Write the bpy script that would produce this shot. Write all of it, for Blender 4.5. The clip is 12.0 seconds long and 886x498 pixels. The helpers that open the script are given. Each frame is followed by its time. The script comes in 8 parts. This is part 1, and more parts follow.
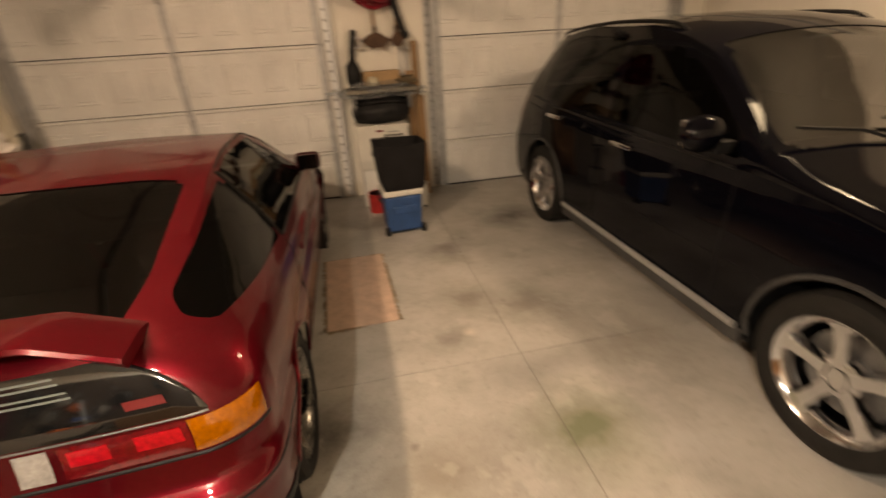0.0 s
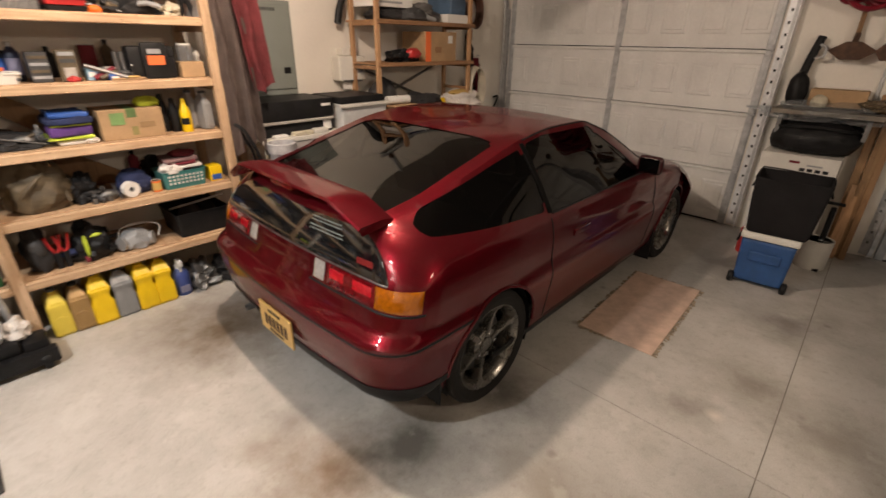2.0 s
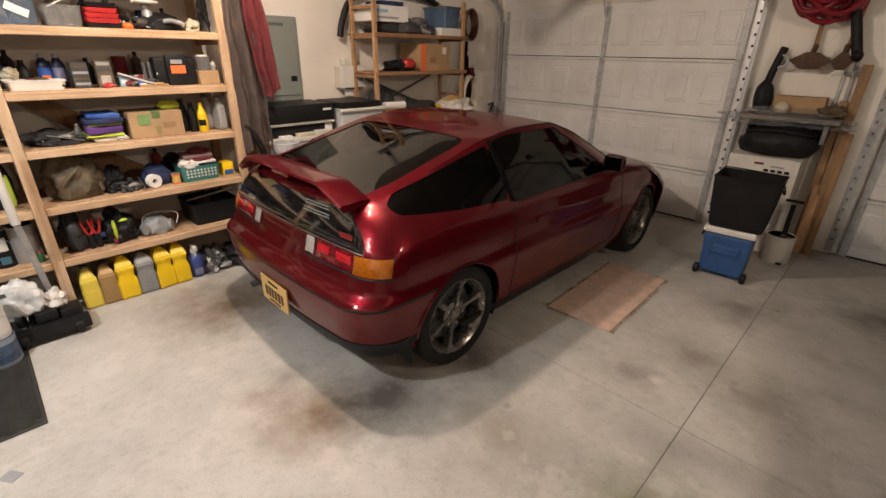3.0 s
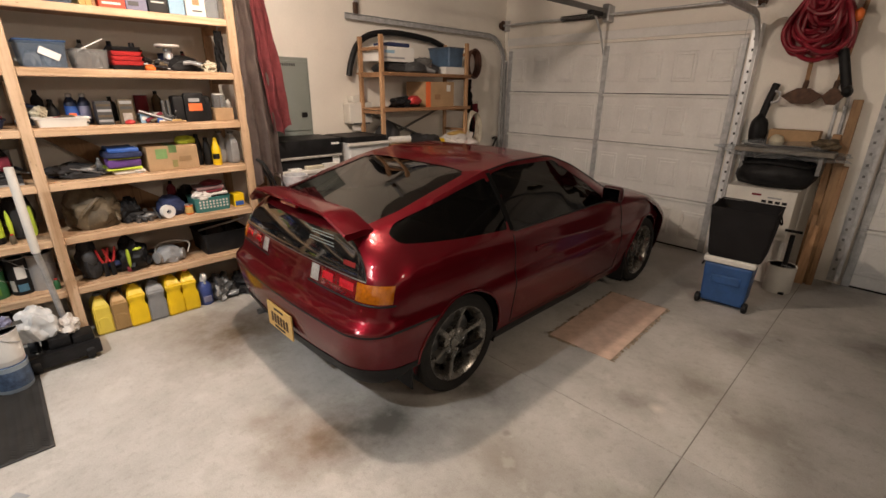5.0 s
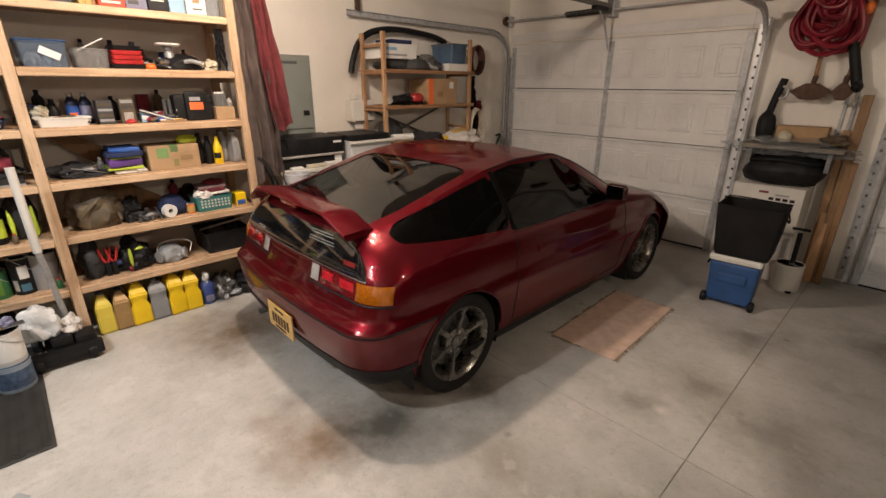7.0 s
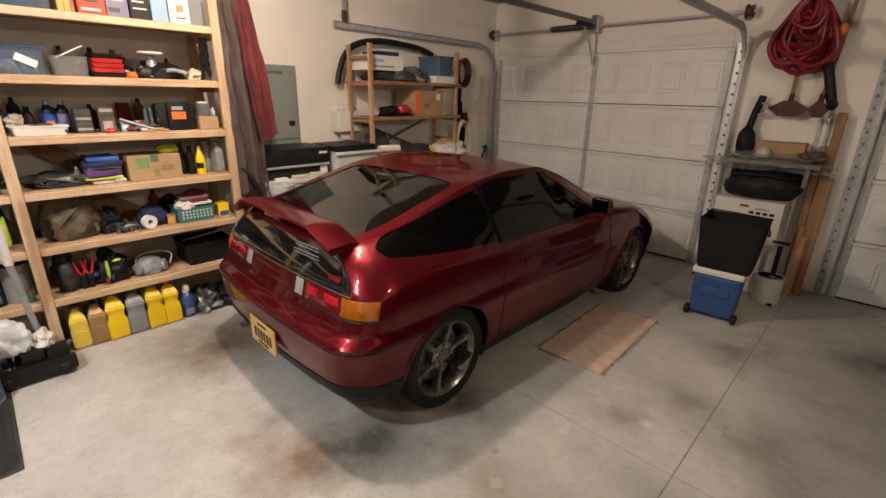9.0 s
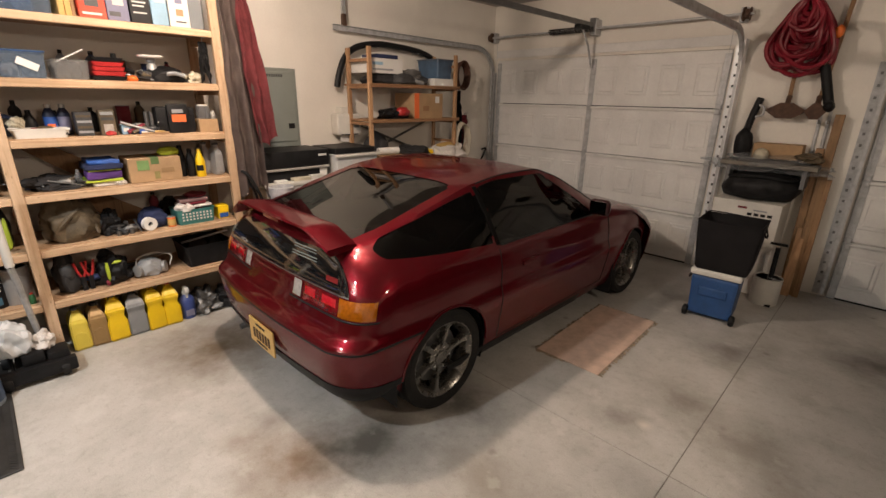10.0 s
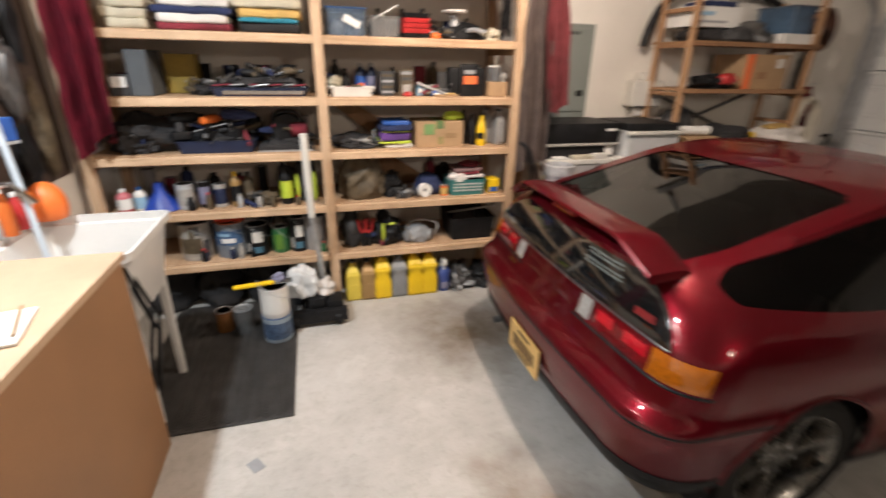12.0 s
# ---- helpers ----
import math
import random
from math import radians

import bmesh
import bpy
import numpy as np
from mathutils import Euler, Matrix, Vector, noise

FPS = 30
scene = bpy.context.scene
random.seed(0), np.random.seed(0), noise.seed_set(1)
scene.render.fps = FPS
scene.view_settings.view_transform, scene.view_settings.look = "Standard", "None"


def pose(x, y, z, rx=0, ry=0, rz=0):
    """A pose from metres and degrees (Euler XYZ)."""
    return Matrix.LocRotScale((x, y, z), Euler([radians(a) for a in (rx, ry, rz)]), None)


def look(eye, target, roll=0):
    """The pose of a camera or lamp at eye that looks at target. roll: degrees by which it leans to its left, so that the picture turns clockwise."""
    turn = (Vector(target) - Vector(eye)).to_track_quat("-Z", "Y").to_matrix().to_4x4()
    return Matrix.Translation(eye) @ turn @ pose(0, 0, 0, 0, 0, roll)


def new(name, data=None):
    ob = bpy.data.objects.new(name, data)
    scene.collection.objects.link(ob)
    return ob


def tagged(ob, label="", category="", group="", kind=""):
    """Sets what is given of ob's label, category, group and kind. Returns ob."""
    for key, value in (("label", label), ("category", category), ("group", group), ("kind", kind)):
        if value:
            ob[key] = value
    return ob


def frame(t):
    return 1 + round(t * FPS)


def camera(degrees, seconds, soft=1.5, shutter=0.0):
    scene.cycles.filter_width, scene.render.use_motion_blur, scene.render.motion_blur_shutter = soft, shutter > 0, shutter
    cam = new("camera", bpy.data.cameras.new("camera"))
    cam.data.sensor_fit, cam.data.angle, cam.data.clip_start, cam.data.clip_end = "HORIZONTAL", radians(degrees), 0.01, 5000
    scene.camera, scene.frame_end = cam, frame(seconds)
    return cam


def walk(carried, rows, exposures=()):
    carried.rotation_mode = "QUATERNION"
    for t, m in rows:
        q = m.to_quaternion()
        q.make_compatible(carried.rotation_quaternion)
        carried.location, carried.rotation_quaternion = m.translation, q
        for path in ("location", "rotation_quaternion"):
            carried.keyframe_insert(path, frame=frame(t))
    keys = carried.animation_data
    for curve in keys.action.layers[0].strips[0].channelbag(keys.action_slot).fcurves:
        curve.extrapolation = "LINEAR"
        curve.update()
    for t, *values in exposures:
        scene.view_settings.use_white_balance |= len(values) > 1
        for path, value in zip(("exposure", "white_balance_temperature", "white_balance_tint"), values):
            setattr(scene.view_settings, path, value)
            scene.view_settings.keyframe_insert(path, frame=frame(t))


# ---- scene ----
cam = camera(89.0, 12.0, shutter=0.5)
PATH = [
    (0, (0.759, 0.59, 1.617), (1.101, 2.364, 0.759), -3.4),
    (0.5, (0.936, 0.784, 1.617), (0.655, 2.59, 0.806), -2.4),
    (1, (1.144, 0.892, 1.626), (0.362, 2.554, 0.834), -1.3),
    (1.5, (1.361, 0.851, 1.63), (0.282, 2.328, 0.822), 0.4),
    (2, (1.454, 0.642, 1.616), (0.222, 1.976, 0.78), 1.0),
    (2.5, (1.641, 0.525, 1.635), (0.356, 1.824, 0.821), 1.2),
    (3, (1.853, 0.516, 1.625), (0.57, 1.824, 0.823), 0.9),
    (5, (1.93, 0.488, 1.636), (0.587, 1.808, 0.963), 0.6),
    (5.5, (1.948, 0.496, 1.642), (0.605, 1.826, 0.988), 0.6),
    (6, (1.932, 0.492, 1.644), (0.578, 1.815, 0.999), 0.4),
    (6.5, (1.931, 0.518, 1.647), (0.577, 1.835, 0.991), 0.3),
    (7, (1.926, 0.523, 1.644), (0.571, 1.823, 0.957), 0.3),
    (9, (1.904, 0.538, 1.66), (0.582, 1.893, 1.012), 1.1),
    (9.5, (1.92, 0.534, 1.662), (0.593, 1.89, 1.03), 1.0),
    (10, (1.928, 0.54, 1.66), (0.601, 1.894, 1.022), 1.0),
    (10.5, (1.915, 0.556, 1.657), (0.561, 1.874, 1.001), 1.1),
    (11, (1.81, 0.571, 1.641), (0.371, 1.779, 0.956), 1.6),
    (11.5, (1.525, 0.574, 1.639), (-0.071, 1.542, 0.919), 1.7),
    (12, (1.243, 0.579, 1.596), (-0.534, 1.084, 0.829), 1.2),
]
EXPOSURES = [(0.0, 0.48, 8700, 13), (0.5, 0.36, 7700, 12), (1.0, 0.30, 7300, 11), (1.5, 0.28, 6900, 11), (2.5, 0.27, 6500, 10), (3.0, 0.25, 6450, 10), (5.0, 0.18, 6400, 10), (7.0, 0.17, 6400, 10), (10.5, 0.15, 6400, 10), (11.5, 0.16, 6200, 9), (12.0, 0.30, 6000, 8)]
walk(cam, [(t, look(eye, target, roll)) for t, eye, target, roll in PATH], EXPOSURES)

# ---- light ----
world = bpy.data.worlds.new("night")
scene.world = world
world.use_nodes = True
world.node_tree.nodes["Background"].inputs[0].default_value = (0.02, 0.025, 0.04, 1)
world.node_tree.nodes["Background"].inputs[1].default_value = 0.2


def bulb_light(name, place, watts, radius, colour):
    data = bpy.data.lights.new(name, "POINT")
    data.energy, data.shadow_soft_size, data.color = watts, radius, colour
    ob = new(name, data)
    ob.location = place
    return ob


WARM = (1.0, 0.783, 0.618)
WHITE = (0.97, 0.975, 0.965)
MAIN = (-0.05, -0.50, 2.52)
flush = bpy.data.lights.new("main_flush_light", "AREA")
flush.shape, flush.size, flush.energy, flush.color = "DISK", 0.11, 51, WHITE
new("main_flush_light", flush).location = (MAIN[0], MAIN[1], MAIN[2] + 0.17)
SECOND = (-0.45, 1.64, 2.64)
bulb_light("second_bulb_light", SECOND, 136, 0.06, WARM)
OPENER_2 = (3.155, 2.35, 2.42)
bulb_light("opener_bulb_light", (OPENER_2[0], OPENER_2[1], OPENER_2[2] - 0.12), 43, 0.06, WARM)


# ---- materials ----
def nodes_of(name):
    m = bpy.data.materials.new(name)
    m.use_nodes = True
    t = m.node_tree
    return m, t, t.nodes["Principled BSDF"]


def link(t, a, b):
    t.links.new(a, b)


def noise_node(t, scale, detail=4.0, rough=0.6, coords="Object"):
    tc = t.nodes.new("ShaderNodeTexCoord")
    n = t.nodes.new("ShaderNodeTexNoise")
    n.inputs["Scale"].default_value, n.inputs["Detail"].default_value, n.inputs["Roughness"].default_value = scale, detail, rough
    link(t, tc.outputs[coords], n.inputs["Vector"])
    return n


def ramp(t, socket, stops):
    r = t.nodes.new("ShaderNodeValToRGB")
    while len(r.color_ramp.elements) < len(stops):
        r.color_ramp.elements.new(0.5)
    for e, (p, c) in zip(r.color_ramp.elements, stops):
        e.position, e.color = p, (*c, 1)
    link(t, socket, r.inputs[0])
    return r.outputs[0]


def mixed(t, fac, a, b, mode="MIX"):
    n = t.nodes.new("ShaderNodeMix")
    n.data_type, n.blend_type = "RGBA", mode
    for s, v in ((n.inputs[0], fac), (n.inputs[6], a), (n.inputs[7], b)):
        if isinstance(v, (int, float)):
            s.default_value = v
        elif isinstance(v, tuple):
            s.default_value = (*v, 1)
        else:
            link(t, v, s)
    return n.outputs[2]


def bumped(t, bsdf, socket, strength, distance=0.002):
    b = t.nodes.new("ShaderNodeBump")
    b.inputs["Strength"].default_value, b.inputs["Distance"].default_value = strength, distance
    link(t, socket, b.inputs["Height"])
    link(t, b.outputs[0], bsdf.inputs["Normal"])


def M(name, col, rough=0.5, metal=0.0, var=0.18, scale=7.0, fine=90.0, bump=0.15, coat=0.0, spec=0.5, rvar=0.12):
    """A worn plain surface: large blotches, fine grain, uneven gloss."""
    m, t, b = nodes_of(name)
    big, small = noise_node(t, scale), noise_node(t, fine, 3)
    lo, hi = tuple(c * (1 - var) for c in col), tuple(min(1, c * (1 + var)) for c in col)
    c1 = ramp(t, big.outputs[0], [(0.3, lo), (0.7, hi)])
    c2 = ramp(t, small.outputs[0], [(0.3, (1 - var * 0.6,) * 3), (0.7, (1, 1, 1))])
    link(t, mixed(t, 1.0, c1, c2, "MULTIPLY"), b.inputs["Base Color"])
    r = t.nodes.new("ShaderNodeMapRange")
    r.inputs[3].default_value, r.inputs[4].default_value = max(0.02, rough - rvar), min(1, rough + rvar)
    link(t, big.outputs[0], r.inputs[0])
    link(t, r.outputs[0], b.inputs["Roughness"])
    b.inputs["Metallic"].default_value = metal
    b.inputs["Coat Weight"].default_value = coat
    b.inputs["Coat Roughness"].default_value = 0.05
    b.inputs["Specular IOR Level"].default_value = spec
    if bump:
        bumped(t, b, small.outputs[0], bump)
    return m


def wood(name, light, dark, axis=1, rough=0.6, knots=True):
    """Sawn timber, grain along one axis."""
    m, t, b = nodes_of(name)
    tc, mp = t.nodes.new("ShaderNodeTexCoord"), t.nodes.new("ShaderNodeMapping")
    s = [22.0, 22.0, 22.0]
    s[axis] = 1.3
    mp.inputs["Scale"].default_value = s
    link(t, tc.outputs["Object"], mp.inputs[0])
    n = t.nodes.new("ShaderNodeTexNoise")
    n.inputs["Scale"].default_value, n.inputs["Detail"].default_value, n.inputs["Distortion"].default_value = 1.6, 7, 0.8
    link(t, mp.outputs[0], n.inputs["Vector"])
    col = ramp(t, n.outputs[0], [(0.30, dark), (0.52, light), (0.75, tuple(min(1, c * 1.15) for c in light))])
    blot = noise_node(t, 3.0)
    col = mixed(t, 1.0, col, ramp(t, blot.outputs[0], [(0.3, (0.78, 0.74, 0.7)), (0.65, (1, 1, 1))]), "MULTIPLY")
    if knots:
        v = t.nodes.new("ShaderNodeTexVoronoi")
        mk = t.nodes.new("ShaderNodeMapping")
        k = [9.0, 9.0, 9.0]
        k[axis] = 3.2
        mk.inputs["Scale"].default_value = k
        link(t, tc.outputs["Object"], mk.inputs[0])
        link(t, mk.outputs[0], v.inputs["Vector"])
        col = mixed(t, ramp(t, v.outputs["Distance"], [(0.06, (0.75, 0.75, 0.75)), (0.16, (0, 0, 0))]), col, tuple(c * 0.5 for c in dark))
    info = t.nodes.new("ShaderNodeObjectInfo")
    col = mixed(t, 1.0, col, ramp(t, info.outputs["Random"], [(0, (0.82, 0.8, 0.77)), (1, (1, 1, 1))]), "MULTIPLY")
    link(t, col, b.inputs["Base Color"])
    b.inputs["Roughness"].default_value = rough
    bumped(t, b, n.outputs[0], 0.25, 0.001)
    return m


def paint(name, col, flake=0.25, rough=0.28, dusty=0.16, coat=0.85, metal=0.6, spec=0.5):
    """Car paint: metallic flakes under a clear coat, a little dusty."""
    m, t, b = nodes_of(name)
    fl, big = noise_node(t, 900, 2), noise_node(t, 2.2, 5)
    c = ramp(t, fl.outputs[0], [(0.35, tuple(x * (1 - flake) for x in col)), (0.7, tuple(min(1, x * (1 + flake)) for x in col))])
    dust = ramp(t, big.outputs[0], [(0.42, (0, 0, 0)), (0.8, (dusty,) * 3)])
    link(t, mixed(t, dust, c, (0.22, 0.15, 0.13)), b.inputs["Base Color"])
    b.inputs["Metallic"].default_value, b.inputs["Roughness"].default_value = metal, rough + 0.04
    b.inputs["Specular IOR Level"].default_value = spec
    b.inputs["Coat Weight"].default_value, b.inputs["Coat Roughness"].default_value = coat, 0.035
    bumped(t, b, fl.outputs[0], 0.02, 0.0005)
    return m


def tinted_glass(name, tint, rough=0.02, ior=1.7):
    m, t, b = nodes_of(name)
    t.nodes.remove(b)
    out = t.nodes["Material Output"]
    tr, gl, fr, mx = (t.nodes.new(n) for n in ("ShaderNodeBsdfTransparent", "ShaderNodeBsdfGlossy", "ShaderNodeFresnel", "ShaderNodeMixShader"))
    tr.inputs[0].default_value = (*tint, 1)
    gl.inputs[0].default_value, gl.inputs["Roughness"].default_value = (0.9, 0.9, 0.9, 1), rough
    fr.inputs[0].default_value = ior
    link(t, fr.outputs[0], mx.inputs[0])
    link(t, tr.outputs[0], mx.inputs[1])
    link(t, gl.outputs[0], mx.inputs[2])
    link(t, mx.outputs[0], out.inputs["Surface"])
    return m


def clear_plastic(name, tint, rough=0.25, amount=0.6):
    m, t, b = nodes_of(name)
    out = t.nodes["Material Output"]
    tr, mx = t.nodes.new("ShaderNodeBsdfTransparent"), t.nodes.new("ShaderNodeMixShader")
    n = noise_node(t, 14)
    link(t, ramp(t, n.outputs[0], [(0.3, tuple(c * 0.85 for c in tint)), (0.7, tint)]), b.inputs["Base Color"])
    b.inputs["Roughness"].default_value = rough
    tr.inputs[0].default_value = (0.9, 0.92, 0.93, 1)
    mx.inputs[0].default_value = amount
    link(t, tr.outputs[0], mx.inputs[1])
    link(t, b.outputs[0], mx.inputs[2])
    link(t, mx.outputs[0], out.inputs["Surface"])
    return m


def glow(name, col, strength):
    m, t, b = nodes_of(name)
    b.inputs["Base Color"].default_value = (0.9, 0.9, 0.88, 1)
    b.inputs["Emission Color"].default_value = (*col, 1)
    b.inputs["Emission Strength"].default_value = strength
    return m


def concrete(name):
    m, t, b = nodes_of(name)
    geo = t.nodes.new("ShaderNodeNewGeometry")
    big, mid, fine = noise_node(t, 0.9, 6, 0.65), noise_node(t, 3.6, 8, 0.72), noise_node(t, 160, 3)
    col = ramp(t, big.outputs[0], [(0.30, (0.375, 0.362, 0.338)), (0.5, (0.48, 0.463, 0.432)), (0.72, (0.575, 0.555, 0.522))])
    col = mixed(t, 1.0, col, ramp(t, mid.outputs[0], [(0.30, (0.87, 0.86, 0.84)), (0.44, (0.96, 0.955, 0.945)), (0.58, (1, 1, 1))]), "MULTIPLY")
    speck = noise_node(t, 28, 5, 0.75)
    col = mixed(t, 1.0, col, ramp(t, speck.outputs[0], [(0.33, (0.86, 0.85, 0.83)), (0.48, (1, 1, 1))]), "MULTIPLY")
    col = mixed(t, 1.0, col, ramp(t, fine.outputs[0], [(0.3, (0.86, 0.86, 0.86)), (0.6, (1, 1, 1))]), "MULTIPLY")
    warp = noise_node(t, 4.5, 5, 0.65)
    # oil, rust and coolant spots, and the black car's shade: place, size, colour, strength
    for x, y, r, c, s in ((0.24, 1.29, 0.33, (0.15, 0.085, 0.04), 0.9), (0.38, 1.60, 0.36, (0.075, 0.07, 0.06), 0.9), (0.50, 2.20, 0.27, (0.06, 0.055, 0.05), 0.85), (-1.10, 1.44, 0.56, (0.12, 0.08, 0.045), 0.95),
                          (-0.12, 1.34, 0.13, (0.14, 0.12, 0.10), 0.6), (-0.09, 1.13, 0.12, (0.22, 0.16, 0.11), 0.5), (0.96, 1.85, 0.34, (0.20, 0.17, 0.13), 0.5), (1.62, 1.92, 0.34, (0.13, 0.15, 0.075), 0.85),
                          (1.43, 3.96, 0.30, (0.12, 0.105, 0.09), 0.7), (1.39, 3.10, 0.26, (0.17, 0.145, 0.11), 0.6), (1.18, 2.72, 0.17, (0.14, 0.115, 0.09), 0.65), (1.74, 2.96, 0.30, (0.16, 0.14, 0.11), 0.6),
                          # (2.25, 2.40) and (2.17, 4.45): black car's shade, put into the floor colour
                          (2.25, 2.40, 0.5, (0.16, 0.14, 0.11), 0.4), (2.17, 4.45, 0.34, (0.05, 0.045, 0.04), 0.8), (0.85, 4.6, 0.4, (0.16, 0.14, 0.11), 0.45), (1.31, 2.75, 0.05, (0.75, 0.70, 0.62), 0.7)):
        d = t.nodes.new("ShaderNodeVectorMath")
        d.operation = "DISTANCE"
        link(t, geo.outputs["Position"], d.inputs[0])
        d.inputs[1].default_value = (x, y, 0)
        a = t.nodes.new("ShaderNodeMath")
        a.operation = "MULTIPLY_ADD"
        link(t, warp.outputs[0], a.inputs[0])
        a.inputs[1].default_value = 1.3 * r
        link(t, d.outputs["Value"], a.inputs[2])
        f = ramp(t, a.outputs[0], [(0.72 * r, (s,) * 3), (1.15 * r, (s * 0.45,) * 3), (min(1.0, 1.75 * r), (0, 0, 0))])
        col = mixed(t, f, col, c)
    # scuffs and old wet marks with ragged edges
    for sc, lo, hi, c, st in ((1.7, 0.56, 0.62, (0.24, 0.21, 0.17), 0.22), (2.6, 0.58, 0.63, (0.66, 0.64, 0.60), 0.22)):
        scuff = noise_node(t, sc, 9, 0.62)
        col = mixed(t, ramp(t, scuff.outputs[0], [(lo, (0, 0, 0)), (hi, (st,) * 3)]), col, c)
    # small dark flecks
    v = t.nodes.new("ShaderNodeTexVoronoi")
    v.inputs["Scale"].default_value = 3.1
    tc = t.nodes.new("ShaderNodeTexCoord")
    link(t, tc.outputs["Object"], v.inputs["Vector"])
    col = mixed(t, ramp(t, v.outputs["Distance"], [(0.03, (0.5, 0.5, 0.5)), (0.09, (0, 0, 0))]), col, (0.15, 0.13, 0.11))
    link(t, col, b.inputs["Base Color"])
    link(t, ramp(t, big.outputs[0], [(0.3, (0.55,) * 3), (0.7, (0.78,) * 3)]), b.inputs["Roughness"])
    bumped(t, b, fine.outputs[0], 0.2, 0.001)
    return m


CONCRETE = concrete("concrete")
JOINT = M("joint_dirt", (0.27, 0.245, 0.21), 0.9)
DRYWALL = M("cream_drywall", (0.81, 0.775, 0.71), 0.85, var=0.06, scale=1.5, fine=60, bump=0.12)
# ceiling is out of view; its grey only holds down bounced light
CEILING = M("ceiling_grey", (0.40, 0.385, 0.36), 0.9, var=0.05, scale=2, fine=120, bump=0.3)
DOORPAINT = M("door_white", (0.77, 0.765, 0.745), 0.55, var=0.10, scale=2.2, fine=40, bump=0.1)
GALV = M("galvanised_steel", (0.50, 0.51, 0.52), 0.5, 0.3, var=0.22, scale=18, bump=0.1)
# same galvanised steel, whitened so that the angle looks strongly lit
LITGALV = M("lit_galvanised_steel", (0.86, 0.87, 0.88), 0.34, 0.1, var=0.10, scale=18, bump=0.05)
DKSTEEL = M("dull_steel", (0.20, 0.20, 0.20), 0.5, 0.8, var=0.2)
CHROME = M("chrome", (0.78, 0.78, 0.80), 0.10, 1.0, var=0.05, bump=0.0, rvar=0.04)
ALLOY = M("alloy", (0.24, 0.23, 0.21), 0.28, 0.9, var=0.2, scale=20, bump=0.05)
PINE = wood("pine_long", (0.70, 0.50, 0.325), (0.56, 0.37, 0.215), 1)
PINEX = wood("pine_across", (0.57, 0.39, 0.245), (0.43, 0.27, 0.15), 0)
PINEZ = wood("pine_upright", (0.66, 0.475, 0.315), (0.52, 0.345, 0.205), 2)
STAINED = wood("stained_upright", (0.50, 0.30, 0.16), (0.36, 0.20, 0.10), 2, knots=False)
STAINEDY = wood("stained_long", (0.36, 0.20, 0.10), (0.24, 0.12, 0.055), 1, knots=False)
OLDWOOD = wood("old_board", (0.36, 0.21, 0.10), (0.20, 0.11, 0.05), 2)
TANWOOD = wood("tan_board", (0.28, 0.165, 0.075), (0.18, 0.10, 0.045), 2)
PARTICLE = M("particle_board", (0.52, 0.37, 0.245), 0.7, var=0.10, scale=3, fine=240, bump=0.3)
BROWNPANEL = M("brown_panel", (0.30, 0.160, 0.075), 0.6, var=0.10, scale=2.5, fine=160)
CARD = M("cardboard", (0.40, 0.26, 0.14), 0.85, var=0.12, scale=10)
BLACK = M("black_plastic", (0.012, 0.012, 0.013), 0.5, var=0.4, scale=12, spec=0.22)
DKGREY = M("dark_grey_plastic", (0.05, 0.05, 0.052), 0.5, var=0.25)
RUBBER = M("rubber", (0.016, 0.015, 0.014), 0.8, var=0.35, scale=9, bump=0.3, spec=0.25)
WHITEP = M("white_plastic", (0.68, 0.66, 0.61), 0.4, var=0.07, scale=6)
GREYP = M("grey_plastic", (0.30, 0.31, 0.32), 0.45, var=0.12)
BLUEP = M("blue_plastic", (0.022, 0.075, 0.22), 0.42, var=0.18, scale=9)
REDP = M("red_plastic", (0.48, 0.03, 0.03), 0.4, var=0.15)
ORANGEP = M("orange_plastic", (0.80, 0.18, 0.03), 0.45, var=0.1)
YELLOWP = M("yellow_plastic", (0.82, 0.55, 0.006), 0.42, var=0.06)
LIME = M("lime_plastic", (0.50, 0.62, 0.05), 0.5, var=0.12)
TEAL = M("teal_plastic", (0.045, 0.19, 0.18), 0.45, var=0.12)
BRONZEP = M("bronze_plastic", (0.34, 0.21, 0.08), 0.35, 0.2, var=0.08)
SILVERP = M("silver_plastic", (0.36, 0.36, 0.36), 0.38, 0.3, var=0.08)
CLEAR = clear_plastic("clear_plastic", (0.50, 0.52, 0.54), 0.22, 0.20)
BLUECLEAR = clear_plastic("blue_tinted_plastic", (0.22, 0.30, 0.42), 0.25, 0.24)
SMOKED = clear_plastic("smoky_plastic", (0.34, 0.33, 0.32), 0.3, 0.36)
NAVYSTEEL = M("navy_steel", (0.012, 0.020, 0.055), 0.45, var=0.25)
SINKWHITE = M("sink_white", (0.68, 0.665, 0.635), 0.35, var=0.05, scale=4)
OLDWHITE = M("stained_white", (0.40, 0.38, 0.35), 0.5, var=0.3, scale=14)
FROSTED = clear_plastic("frosted_plastic", (0.84, 0.85, 0.85), 0.3, 0.72)
PAPER = M("paper", (0.74, 0.73, 0.70), 0.8, var=0.04)
GREEN = M("green_plastic", (0.03, 0.14, 0.05), 0.45)
PURPLE = M("purple_cloth", (0.10, 0.04, 0.20), 0.95, var=0.3, fine=200, bump=0.6)
NAVY = M("navy_cloth", (0.02, 0.03, 0.09), 0.95, var=0.3, fine=200, bump=0.6)
CREAM = M("cream_cloth", (0.55, 0.50, 0.38), 0.95, var=0.15, fine=200, bump=0.6)
WHITECL = M("white_cloth", (0.70, 0.66, 0.62), 0.95, var=0.12, fine=200, bump=0.6)
GOLDCL = M("gold_cloth", (0.58, 0.38, 0.12), 0.95, var=0.15, fine=200, bump=0.6)
